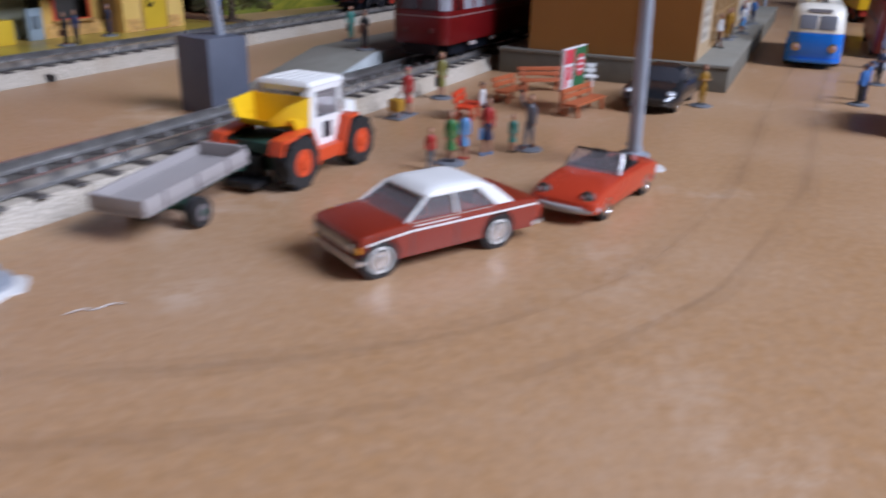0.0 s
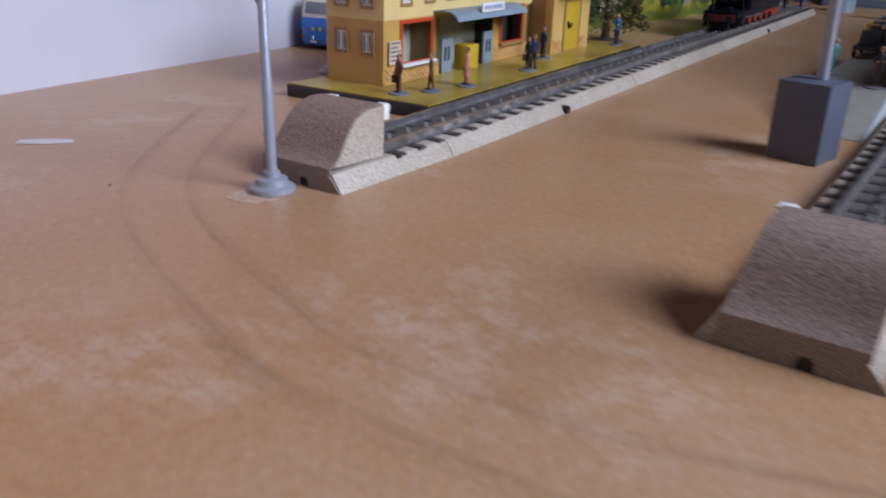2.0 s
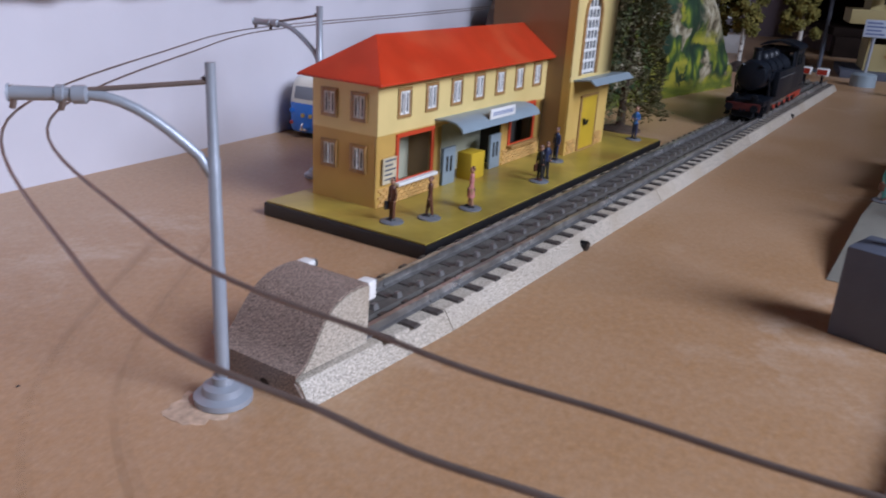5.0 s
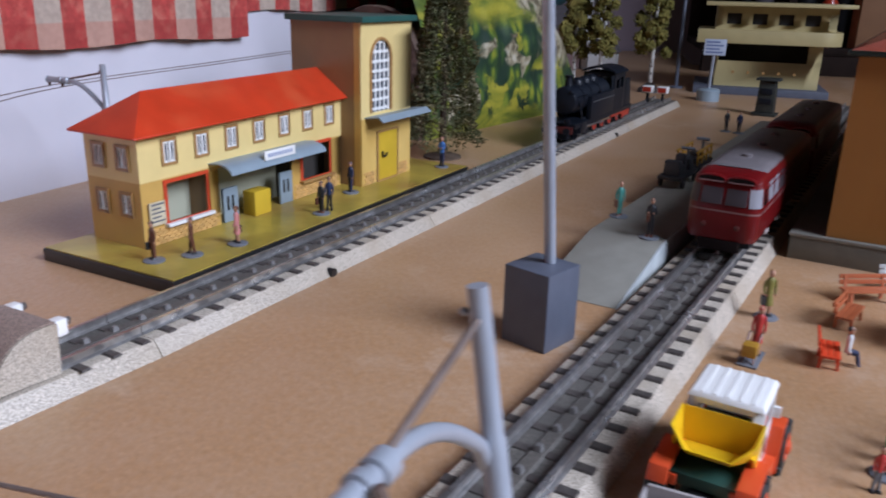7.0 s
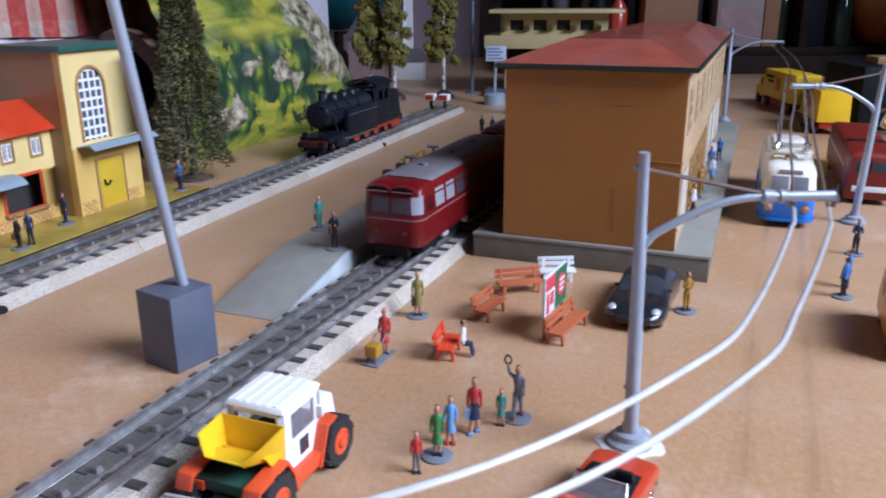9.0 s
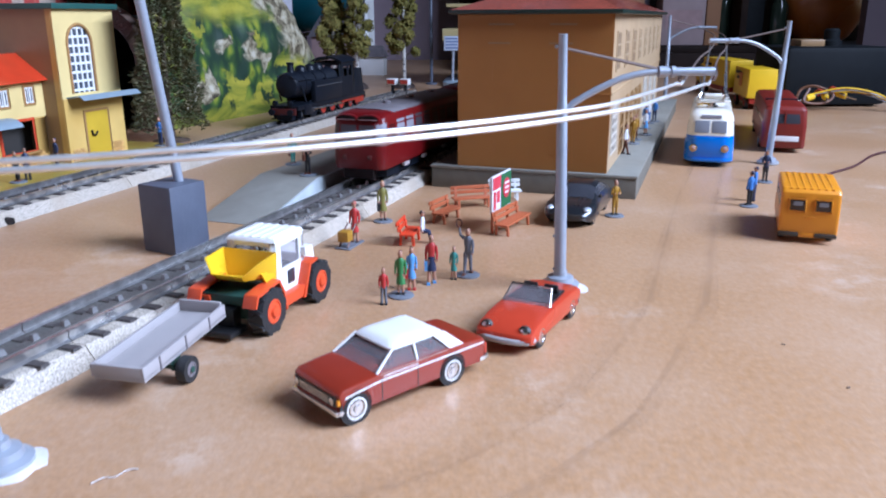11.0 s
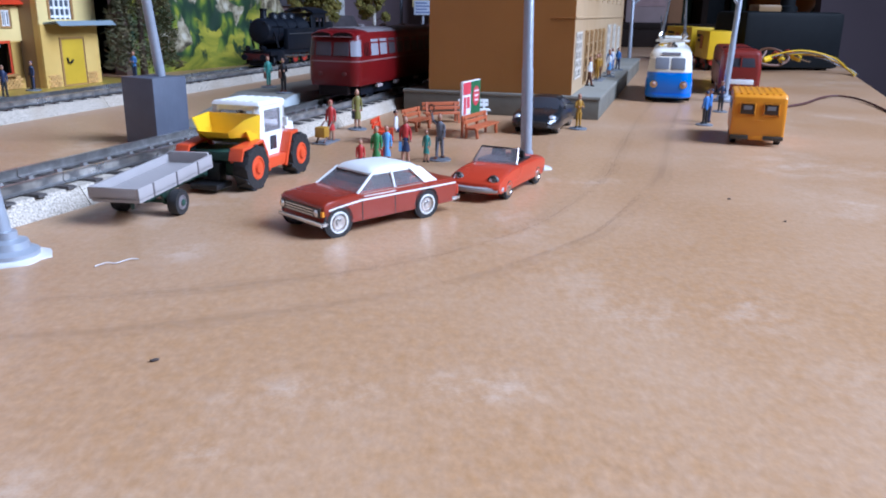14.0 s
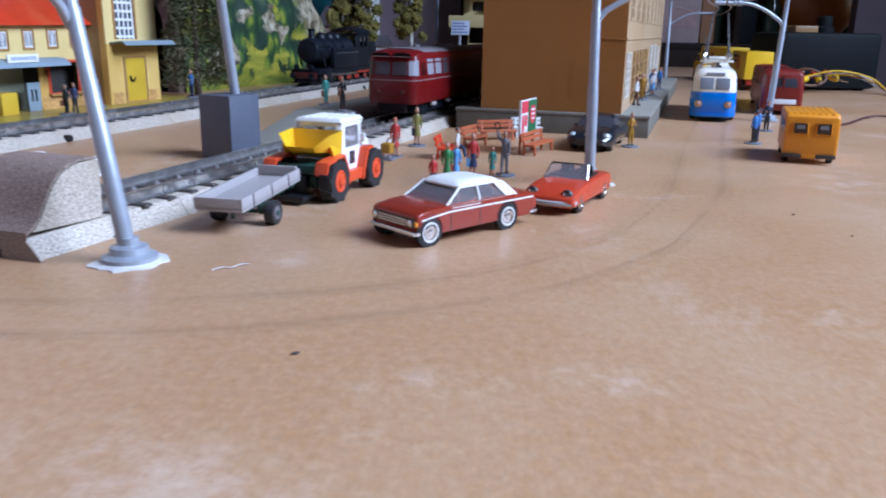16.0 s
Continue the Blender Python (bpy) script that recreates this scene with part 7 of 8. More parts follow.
def spline(pts, n=10):
    """A smooth line through points."""
    P = [Vector(p) for p in pts]
    P = [P[0] * 2 - P[1]] + P + [P[-1] * 2 - P[-2]]
    out = []
    for i in range(1, len(P) - 2):
        for k in range(n):
            u_ = k / n
            a, b, c, d = P[i - 1], P[i], P[i + 1], P[i + 2]
            out.append(0.5 * ((2 * b) + (c - a) * u_ + (2 * a - 5 * b + 4 * c - d) * u_ ** 2 + (3 * b - a - 3 * c + d) * u_ ** 3))
    out.append(P[-2])
    return out


LINE = [(-333, 720, 72), (-355, 560, 70), (-389, 431, 66), (-365, 325, 66), (-326, 219, 66.5), (-260.5, 157.5, 70), (-225.4, 142, 70), (-207.5, 137.5, 70), (-186, 132.5, 70.5), (-140, 130, 71.5), (-88, 133, 72.5), (-34, 152, 74), (2.5, 183, 74), (18.5, 206, 74), (44, 257, 73), (54, 281, 72), (100, 405, 73.5), (146, 521, 75), (215, 720, 77), (270, 905, 78)]
OFF = [(-8, 0), (-9, 0), (-9, 1), (-9, 0), (-7, -3), (3, -13), (0, -12), (-2, -11), (0, -10), (-3, -10), (3, -8), (6, -6), (7, -3), (7, -1), (8, -2), (9, 0), (9, 0), (9, 1), (9, 1), (9, 1)]
for k in (0, 1):
    pts = spline([(p[0] + k * o[0], p[1] + k * o[1], p[2]) for p, o in zip(LINE, OFF)])
    w = thing("overhead_wire", at(0, 0), "thin overhead contact wire strung between the masts", "wire", "contact wires")
    # the middle stretch of each wire carries the painted reflection
    for nm, sl, m_, r in (("dark_wire", pts[:91], WIRE, 0.27), ("glint_stretch", pts[90:151], WIRE_GLINT, 0.5), ("far_wire", pts[150:], WIRE, 0.45)):
        bm = bm_()
        tube(bm, sl, r, 8)
        part(nm, bm, m_, w)

# ---- faint tyre marks where the trolleybus goes round ----
def rub_marks():
    m = mat("faint_rubber_mark", (0.10, 0.065, 0.045), 0.45, 0, 0.2, 200)
    nt = m.node_tree
    n, l = nt.nodes, nt.links
    tex = n.new("ShaderNodeTexNoise")
    tex.inputs["Scale"].default_value, tex.inputs["Detail"].default_value, tex.inputs["Roughness"].default_value = 16, 8, 0.65
    l.new(n["Texture Coordinate"].outputs["Object"], tex.inputs["Vector"])
    k = n.new("ShaderNodeMapRange")
    k.inputs["From Min"].default_value, k.inputs["From Max"].default_value, k.inputs["To Max"].default_value = 0.36, 0.72, 0.09
    l.new(tex.outputs["Fac"], k.inputs["Value"])
    l.new(k.outputs["Result"], n["Principled BSDF"].inputs["Alpha"])
    return m


RUB = rub_marks()
way = spline([(p[0] + o[0] / 2, p[1] + o[1] / 2, 0) for p, o in zip(LINE, OFF)][3:19], 14)
for off, half, lift in ((-10.0, 3.4, 0.30), (-8.6, 1.2, 0.55), (9.4, 3.6, 0.30), (8.6, 1.3, 0.55)):
    bm = bm_()
    strip = []
    for i, p in enumerate(way):
        d = (way[min(i + 1, len(way) - 1)] - way[max(i - 1, 0)]).normalized()
        side = Vector((d.y, -d.x, 0))
        c = p + side * (off + 1.2 * math.sin(i * 0.07 + off))
        h_ = half * (0.8 + 0.2 * math.sin(i * 0.11 + off))
        strip.append((bm.verts.new((*(c - side * h_).xy, lift)), bm.verts.new((*(c + side * h_).xy, lift))))
    for (a, b), (c, d) in zip(strip, strip[1:]):
        bm.faces.new((a, b, d, c))
    part("tyre_mark", bm, RUB, TABLE, "faint dark tyre mark rubbed along the board")


# ---- benches and the poster board ----
BENCH_O = mat("orange_brown_plastic", (0.42, 0.115, 0.045), 0.4, 0, 0.08, 60)
BENCH_R = mat("bright_red_plastic", (0.62, 0.06, 0.02), 0.38, 0, 0.06, 60)


def bench(x, y, turn, m_, label, L=19.0):
    t = thing("bench", at(x, y, 0, turn), label, "bench", "benches on the square")
    for k in range(3):
        bm = bm_()
        box(bm, -L / 2, L / 2, -2.7 + k * 2.1, -0.75 + k * 2.1, 4.5, 5.4)
        part("seat_slat", bm, m_, t, "", 0.15)
    for k in range(2):
        bm = bm_()
        y0 = 3.6 + k * 0.6
        box(bm, -L / 2, L / 2, y0, y0 + 0.7, 6.4 + k * 2.2, 8.2 + k * 2.2)
        part("back_slat", bm, m_, t, "", 0.15)
    for x_ in (-L / 2 + 2.5, L / 2 - 2.5):
        bm = bm_()
        prism(bm, [(-2.8, 0), (-1.9, 0), (-1.3, 4), (2.6, 4), (3.0, 0), (3.9, 0), (3.6, 5), (4.9, 10.2), (4.1, 10.4), (2.8, 4.8), (-2.4, 4.8)], x_ - 0.6, x_ + 0.6, "x")
        part("leg", bm, m_, t)


bench(-23.5, 377, 62, BENCH_O, "orange brown toy bench with a slatted seat")
bench(-10, 404, 16, BENCH_O, "orange brown toy bench facing the square", 21)
bench(8, 420, 6, mat("white_plastic", (0.66, 0.66, 0.64), 0.4, 0, 0.05, 60), "white toy bench beside the platform", 17)
bench(6.5, 359, 61, BENCH_O, "orange brown bench standing before the poster board", 28)
bench(-39.5, 339, 78, BENCH_R, "bright red toy bench with a seated figurine", 15)

pb = thing("poster_board", at(-4.5, 352, 0, 65), "two-sided poster board with red, white and green panels", "board")
PAPER = mat("white_poster_paper", (0.68, 0.66, 0.66), 0.5, 0, 0.05, 80)
POSTER_GREEN = mat("green_poster", (0.03, 0.13, 0.05), 0.45, 0, 0.1, 80)
POSTER_RED = mat("red_poster_print", (0.55, 0.05, 0.07), 0.45, 0, 0.1, 80)
bm = bm_()
box(bm, 0, 24, -0.6, 0.6, 9, 25.5)
brd = part("panel", bm, PAPER, pb, "white board", 0.15)
bm = bm_()
box(bm, 11, 23.6, -0.9, -0.6, 9.6, 25)
part("green_poster", bm, POSTER_GREEN, brd, "green poster with a red disc")
bm = bm_()
lathe(bm, [(4.6, 0), (4.6, 0.2)], (17.3, -0.9, 18), (0, -1, 0), 22)
part("red_disc", bm, POSTER_RED, brd)
bm = bm_()
for k in range(3):
    box(bm, 14.3 + k * 0.4, 20.2 - k * 0.5, -1.25, -1.08, 20 - k * 2.2, 20.9 - k * 2.2)
part("disc_print", bm, PAPER, brd)
bm = bm_()
box(bm, 0.6, 10.2, -0.85, -0.6, 19.5, 25)
box(bm, 1.6, 4.4, -0.85, -0.6, 10.5, 18.4)
box(bm, 5.8, 9.2, -0.85, -0.6, 13, 18.2)
part("red_print", bm, POSTER_RED, brd, "red printed blocks")
for x_ in (2, 22):
    bm = bm_()
    box(bm, x_ - 0.6, x_ + 0.6, -0.5, 0.5, 0, 9.2)
    part("leg", bm, BENCH_O, pb)


# ---- figurines: plain painted plastic shapes, one mesh each ----
def paint(name, c):
    return mat(name, c, 0.45, 0, 0.12, 300)


F = {"skin": paint("paint_skin", (0.42, 0.22, 0.14)), "red": paint("paint_red", (0.45, 0.035, 0.03)), "blue": paint("paint_blue", (0.05, 0.16, 0.42)), "pale_blue": paint("paint_pale_blue", (0.13, 0.32, 0.60)),
     "navy": paint("paint_navy", (0.02, 0.03, 0.075)), "green": paint("paint_green", (0.05, 0.20, 0.06)), "teal": paint("paint_teal", (0.06, 0.24, 0.20)), "grey": paint("paint_grey", (0.15, 0.15, 0.17)),
     "black": paint("paint_black", (0.02, 0.02, 0.022)), "brown": paint("paint_brown", (0.12, 0.045, 0.025)), "olive": paint("paint_olive", (0.19, 0.17, 0.04)), "ochre": paint("paint_ochre", (0.36, 0.19, 0.02)),
     "pink": paint("paint_pink", (0.52, 0.20, 0.18)), "white": paint("paint_white", (0.62, 0.61, 0.60)), "steel": paint("paint_grey_foot", (0.15, 0.16, 0.18)), "tan": paint("paint_tan", (0.42, 0.25, 0.10))}


def figurine(x, y, z, turn, h, coat, legs, hair, label, skirt=False, stride=0.0, arm=None, bag=None, foot=True, seated=False):
    bm = bm_()
    names = [coat, legs, "skin", hair, "steel", bag or "black"]
    k = 0.945 * h / 21.0

    def add(i, fn):
        before = set(bm.faces)
        fn()
        for f in bm.faces:
            if f not in before:
                f.material_index = i

    ell = lambda z_, rx, ry, dy=0.0: [(rx * k * math.cos(2 * math.pi * a / 10), dy * k + ry * k * math.sin(2 * math.pi * a / 10), z_ * k) for a in range(10)]
    if foot:
        add(4, lambda: lathe(bm, [(4.6, 0), (4.6, 0.5), (4.1, 0.8)], seg=16))
    b = 0.8 if foot else 0.0
    up = -4.2 if seated else 0
    if seated:
        for sx in (-1, 1):
            add(1, lambda: tube(bm, [(sx * 1.1 * k, 0, (9.6 + up) * k), (sx * 1.2 * k, 4 * k, (9.4 + up) * k), (sx * 1.2 * k, 4.4 * k, b + 0.4)], [1.2 * k, 1.05 * k, 0.7 * k], 8))
    else:
        for sx in (-1, 1):
            s = stride * sx
            add(1 if not skirt else 2, lambda: tube(bm, [(sx * 1.1 * k, 0, 9.8 * k), (sx * 1.2 * k, s * 0.6 * k, 5 * k), (sx * 1.2 * k, s * k, b + 0.6 * k)], [1.35 * k, 1.0 * k, 0.72 * k], 8))
            add(5, lambda: box(bm, (sx * 1.2 - 0.7) * k, (sx * 1.2 + 0.7) * k, (s - 0.9) * k, (s + 1.7) * k, b, b + 0.9 * k))
    if skirt:
        add(1, lambda: loft(bm, [ell(5.4, 2.7, 2.2), ell(8, 2.3, 1.9), ell(11.4, 1.7, 1.3)]))
    add(0, lambda: loft(bm, [ell(9.2 + up, 2.0, 1.5), ell(11.5 + up, 1.75, 1.3), ell(14.2 + up, 2.3, 1.5), ell(16.0 + up, 2.1, 1.3), ell(16.7 + up, 1.0, 0.8)]))
    for sx in (-1, 1):
        if arm == "up" and sx > 0:
            pts = [(2.2 * sx, 0, 15.6), (4.0 * sx, 0.8, 17.2), (4.6 * sx, 1.2, 20.4)]
        elif arm == "bent":
            pts = [(2.2 * sx, 0, 15.4), (3.2 * sx, 0.6, 12.6), (1.6 * sx, 2.6, 12.8)]
        else:
            pts = [(2.2 * sx, 0, 15.4), (2.9 * sx, -0.3 - stride * sx * 0.3, 12.6), (2.9 * sx, 0.7 - stride * sx * 0.4, 9.8)]
        pts = [(a * k, b_ * k, (c + up) * k) for a, b_, c in pts]
        add(0, lambda: tube(bm, pts, [0.85 * k, 0.75 * k, 0.6 * k], 7))
        add(2, lambda: ball(bm, pts[-1], 0.7 * k, sub=1))
        if arm == "up" and sx > 0:
            c = Vector(pts[-1]) + Vector((0, 0, 1.6 * k))
            add(5, lambda: tube(bm, [c + Vector((1.6 * k * math.cos(q * 0.7854), 0, 1.6 * k * math.sin(q * 0.7854))) for q in range(9)], 0.45 * k, 6))
        elif bag and sx > 0:
            c = pts[-1]
            add(5, lambda: box(bm, c[0] - 0.8 * k, c[0] + 0.8 * k, c[1] - 2.2 * k, c[1] + 2.2 * k, c[2] - 4.2 * k, c[2] - 0.6 * k))
    add(2, lambda: ball(bm, (0, 0.15 * k, (18.2 + up) * k), 1.42 * k, 1.15, 2))
    add(3, lambda: ball(bm, (0, -0.45 * k, (18.75 + up) * k), 1.3 * k, 0.95, 2))
    if hair in ("navy", "black", "red"):
        add(3, lambda: lathe(bm, [(1.5 * k, (18.9 + up) * k), (1.5 * k, (19.1 + up) * k)], (0, 0.3 * k, 0), seg=12))
    for v in bm.verts:
        if v.co.z > 0.85:
            v.co.x *= 0.74
            v.co.y *= 0.80
    return thing("figurine", at(x, y, z, turn), label, "figurine", "painted figurines", bm=bm, material=[F[n_] for n_ in names])


B_ = 6.0
figurine(-301, 356, B_, 150, 19.5, "brown", "brown", "black", "dark brown painted figurine with a white scarf and case", bag="black")
figurine(-289.5, 367, B_, 120, 19, "brown", "brown", "brown", "brown painted boy figurine on the station base", stride=1.5)
figurine(-278, 386.5, B_, 100, 20, "pink", "pink", "brown", "figurine in a pink coat carrying two cases", skirt=True, bag="black", stride=1)
figurine(-259.5, 444, B_, 160, 19.5, "black", "black", "black", "black painted figurine with a brown suitcase", bag="brown")
figurine(-258, 452, B_, 200, 20, "navy", "black", "black", "dark figurine standing close behind another", foot=False)
figurine(-259, 490, B_, 150, 20, "navy", "navy", "navy", "dark blue railwayman figurine by the station wall")
figurine(-223.5, 572, B_, 160, 22.5, "blue", "navy", "brown", "figurine in blue overalls on the end of the station base", arm="bent")
figurine(-96.8, 428.5, 12.2, 170, 21, "black", "black", "black", "black painted figurine in a cap with a brown sack", arm="bent", bag="brown")
figurine(-110.3, 461, 12.2, 200, 20, "teal", "teal", "brown", "green painted figurine with a large brown bag", bag="brown", stride=1.2)
figurine(-15, 742, 12.2, 180, 20, "navy", "black", "black", "dark figurine beside the railcar")
figurine(-24, 748, 12.2, 200, 20, "black", "black", "black", "black figurine beside the railcar")
figurine(-53.8, 375.5, 0, 190, 22, "olive", "olive", "tan", "figurine in a long olive coat with a dark bag", skirt=True, bag="black")
figurine(-63.5, 339, 0, 170, 20.5, "red", "red", "red", "red painted figurine with a barrow", skirt=True, foot=False)
figurine(-34.6, 338.5, 0.5, -100, 19.5, "white", "navy", "black", "seated figurine in a white shirt on the red bench", seated=True, foot=False)
figurine(-17.1, 293.7, 0, 165, 20.5, "grey", "grey", "brown", "grey suited figurine waving a ring", arm="up", stride=2.4, bag="brown")
figurine(-30.6, 285.2, 0, 180, 20.5, "red", "navy", "brown", "figurine in a red blouse and dark blue skirt", skirt=True, bag="pale_blue", foot=False, stride=1.2)
figurine(-22.4, 289.7, 0, 170, 14, "teal", "teal", "brown", "small child figurine in a green dress", skirt=True, foot=False)
figurine(-41.2, 271.8, 0, 175, 18.5, "green", "green", "brown", "figurine in a long green dress", skirt=True, bag=None)
figurine(-37.6, 278.7, 0, 180, 17.5, "pale_blue", "pale_blue", "brown", "figurine in a pale blue dress", skirt=True, bag="red", foot=False)
figurine(-46.6, 263.6, 0, 185, 14.5, "red", "steel", "brown", "small boy figurine in a red shirt", foot=False)
figurine(57.8, 383.2, 0, 190, 20, "ochre", "ochre", "brown", "ochre painted figurine by the platform corner", arm="bent")
figurine(86.9, 487.9, 12.6, -120, 20, "white", "brown", "brown", "figurine in a pale shirt walking along the platform", stride=2.2, foot=False)
figurine(101, 527.5, 12.6, 150, 20, "ochre", "ochre", "brown", "ochre painted figurine waiting on the platform")
figurine(107, 545, 12.6, 170, 19.5, "ochre", "brown", "brown", "yellow painted figurine waiting on the platform")
figurine(119.7, 567.3, 12.6, 200, 20, "white", "pale_blue", "brown", "pale figurine standing on the platform", skirt=True)
figurine(128, 600, 12.6, 160, 20.5, "blue", "pale_blue", "white", "blue figurine standing on the platform")
figurine(138, 629.5, 12.6, 190, 20, "white", "blue", "brown", "white and blue figurine on the platform")
figurine(146, 641.3, 12.6, 150, 20, "blue", "navy", "brown", "blue figurine at the far end of the platform", stride=1.5)
figurine(130.4, 401.7, 0, 20, 20.5, "blue", "black", "navy", "policeman figurine in a blue jacket on the road", foot=True)
figurine(137.4, 413.7, 0, 60, 20.5, "blue", "navy", "navy", "second blue jacketed figurine close beside another", foot=False)
figurine(162.8, 461.8, 0, 160, 21, "navy", "black", "black", "dark blue figurine with one arm out on the road", arm="bent")

# barrow on a grey plate, beside the red figurine
bw = thing("luggage_barrow", at(-66.3, 332.8, 0, -20), "small yellow luggage barrow on a grey plate", "barrow")
bm = bm_()
box(bm, -3.4, 3.4, -5, 10, 0, 0.7)
part("plate", bm, F["steel"], bw, "", 0.2)
bm = bm_()
box(bm, -2.4, 2.4, -4, 1, 3, 7.5)
part("load", bm, F["ochre"], bw, "ochre load", 0.5)
for sx in (-1, 1):
    bm = bm_()
    tube(bm, [(sx * 1.8, -3.5, 0.8), (sx * 1.9, -1, 3), (sx * 1.9, 2, 7), (sx * 1.9, 5, 9)], 0.4, 6)
    part("handle", bm, F["brown"], bw)


def cart(x, y, turn, label, loads, rail_z):
    """A flat cart on four wheels; loads: (y, half width, half length, height)."""
    t = thing("luggage_cart", at(x, y, 12.2, turn), label, "cart", "luggage carts")
    bm = bm_()
    box(bm, -7, 7, -18, 18, 5, 7)
    part("deck", bm, F["black"], t, "", 0.3)
    for sx in (-1, 1):
        for y_ in (-12, 12):
            wheel(t, sx * 6.5, y_, 2.8, 2.8, 1.6, RUBBER, F["black"], None, sx, 14)
        if rail_z:
            bm = bm_()
            for y_ in (-16, -6, 6, 16):
                box(bm, sx * 6 - 0.5, sx * 6 + 0.5, y_ - 0.5, y_ + 0.5, 7, rail_z)
            box(bm, sx * 6 - 0.5, sx * 6 + 0.5, -20, 16.5, rail_z - 0.6, rail_z + 0.5)
            box(bm, sx * 6 - 0.4, sx * 6 + 0.4, -16.5, 16.5, rail_z - 4.4, rail_z - 3.6)
            part("side_rail", bm, F["ochre"], t, "yellow side rail")
    for y_, hw, hl, z in loads:
        bm = bm_()
        box(bm, -hw, hw, y_ - hl, y_ + hl, 7, z, top=(0.6, 0.6))
        part("crate", bm, F["black"], t, "", 0.6)
    bm = bm_()
    tube(bm, [(0, 17, 6), (0, 19, 12), (0, 17.5, 17.5)], 0.8, 8)
    rod(bm, (-4, 17.5, 18), (4, 17.5, 18), 1.0, seg=8)
    part("handle_bar", bm, F["steel"], t, "grey handle bar")


cart(-76.5, 545, -A2, "black luggage cart piled with dark crates", ((-12, 5.0, 3.5, 15.5), (-4, 4.4, 3.0, 12), (3, 3.4, 2.6, 17), (11, 5.0, 4.0, 13.5)), 0)
cart(-64.3, 582, -A2, "luggage cart with yellow side rails", ((-9, 4.5, 4, 11), (4, 4.5, 4, 12)), 15.5)


# ---- far end of the table and the shelf behind ----
CASE_BLACK = mat("dark_teal_black_case", (0.007, 0.008, 0.009), 0.6, 0, 0.15, 80, 0.05, 400, spec=0.15)
WOOD_DARK = mat("dark_brown_wood", (0.020, 0.012, 0.009), 0.65, 0, 0.3, 30, 0.2, 100, spec=0.1)
CARDBOARD = mat("brown_box_card", (0.26, 0.125, 0.055), 0.7, 0, 0.08, 30)
ORANGE_GLAZE = mat("orange_brown_glaze", (0.36, 0.11, 0.02), 0.25, 0, 0.2, 12)
GLOBE_BLUE = mat("teal_globe_print", (0.015, 0.13, 0.17), 0.35, 0, 0.1, 20, second=(0.40, 0.17, 0.06), second_scale=9, second_at=(0.60, 0.63))
BOTTLE = mat("dark_bottle_glass", (0.02, 0.03, 0.02), 0.1, 0, 0.1, 20)

case = thing("black_case", at(338, 846, 0, 2), "rounded black transformer case at the table's end", "case")
bm = bm_()
box(bm, 0, 112, 0, 82, 2, 62)
part("body", bm, CASE_BLACK, case, "", 6.0)
bm = bm_()
lathe(bm, [(11, 62), (11, 67), (8, 69), (8, 78), (6, 80)], (62, 35, 0), seg=20)
part("knob", bm, CASE_BLACK, case, "black control knob")
bm = bm_()
box(bm, 22, 48, 20, 45, 61.5, 69)
part("switch_cover", bm, TIN_BROWN, case, "brown switch cover", 1.5)
for x_ in (13, 99):
    for y_ in (13, 69):
        bm = bm_()
        lathe(bm, [(6, 0), (6, 2.2)], (x_, y_, 0), seg=14)
        part("rubber_foot", bm, RUBBER, case)
cols = [("yellow", YELLOW), ("red", ORANGE_RED), ("yellow", YELLOW), ("red", ORANGE_RED), ("yellow", YELLOW)]
for k, (n_, m_) in enumerate(cols):
    x_, y_ = 348 + k * 11 + (k % 2) * 4, 818 + (k * 7) % 12
    pg = thing("banana_plug", at(x_, y_, 12 + (k * 5) % 9, 30 * k), f"{n_} banana plug on a thin lead", "plug", "banana plugs")
    bm = bm_()
    lathe(bm, [(2.2, 0), (3.4, 1), (3.4, 9), (1.6, 12)], (0, 0, 0), (1, 0.3, 0.25), 12)
    part("sleeve", bm, m_, pg)
    bm = bm_()
    rod(bm, (0, 0, 0), (-9, -2.7, -2.2), 1.2, seg=8)
    part("pin", bm, CHROME, pg)
LEAD_PALE = mat("pale_grey_lead", (0.40, 0.42, 0.45), 0.4)
LEAD_DARK = mat("dark_red_lead", (0.06, 0.012, 0.012), 0.55)
LEAD_BROWN = mat("brown_lead", (0.14, 0.06, 0.03), 0.5)
for k, m_ in enumerate((YELLOW, LEAD_PALE, YELLOW, LEAD_BROWN, LEAD_PALE)):
    pts = [(353 + k * 10, 820 + k * 3, 16 + k), (385 + k * 7, 814, 23 - k * 2), (418 + k * 3, 808 + k * 3, 17 - k * 2), (430 + k * 2, 795 + k * 3, 5), (424 + k * 3, 772 + k * 4, 1.0)]
    bm = bm_()
    tube(bm, spline(pts), 0.9, 6)
    thing("lead_wire", at(0, 0), "thin plastic covered lead curling over the table", "wire", "thin leads", bm=bm, material=m_)
bm = bm_()
tube(bm, spline([(337, 818, 3), (347, 828, 20), (360, 824, 24), (376, 818, 16), (366, 815, 8), (345, 813, 10), (352, 820, 22)]), 1.4, 6)
thing("lead_wire", at(0, 0), "tangled brown lead before the black case", "wire", bm=bm, material=LEAD_BROWN)
bm = bm_()
tube(bm, spline([(170, 425, 0.7), (190, 455, 0.7), (210, 481, 0.8), (238, 505, 1.2), (270, 543, 1.4), (288, 556, 1.4), (293, 540, 1.3), (285, 505, 1.0), (271, 464, 0.7)]), 0.75, 6)
thing("lead_wire", at(0, 0), "single dark red lead arching over the table", "wire", bm=bm, material=LEAD_DARK)

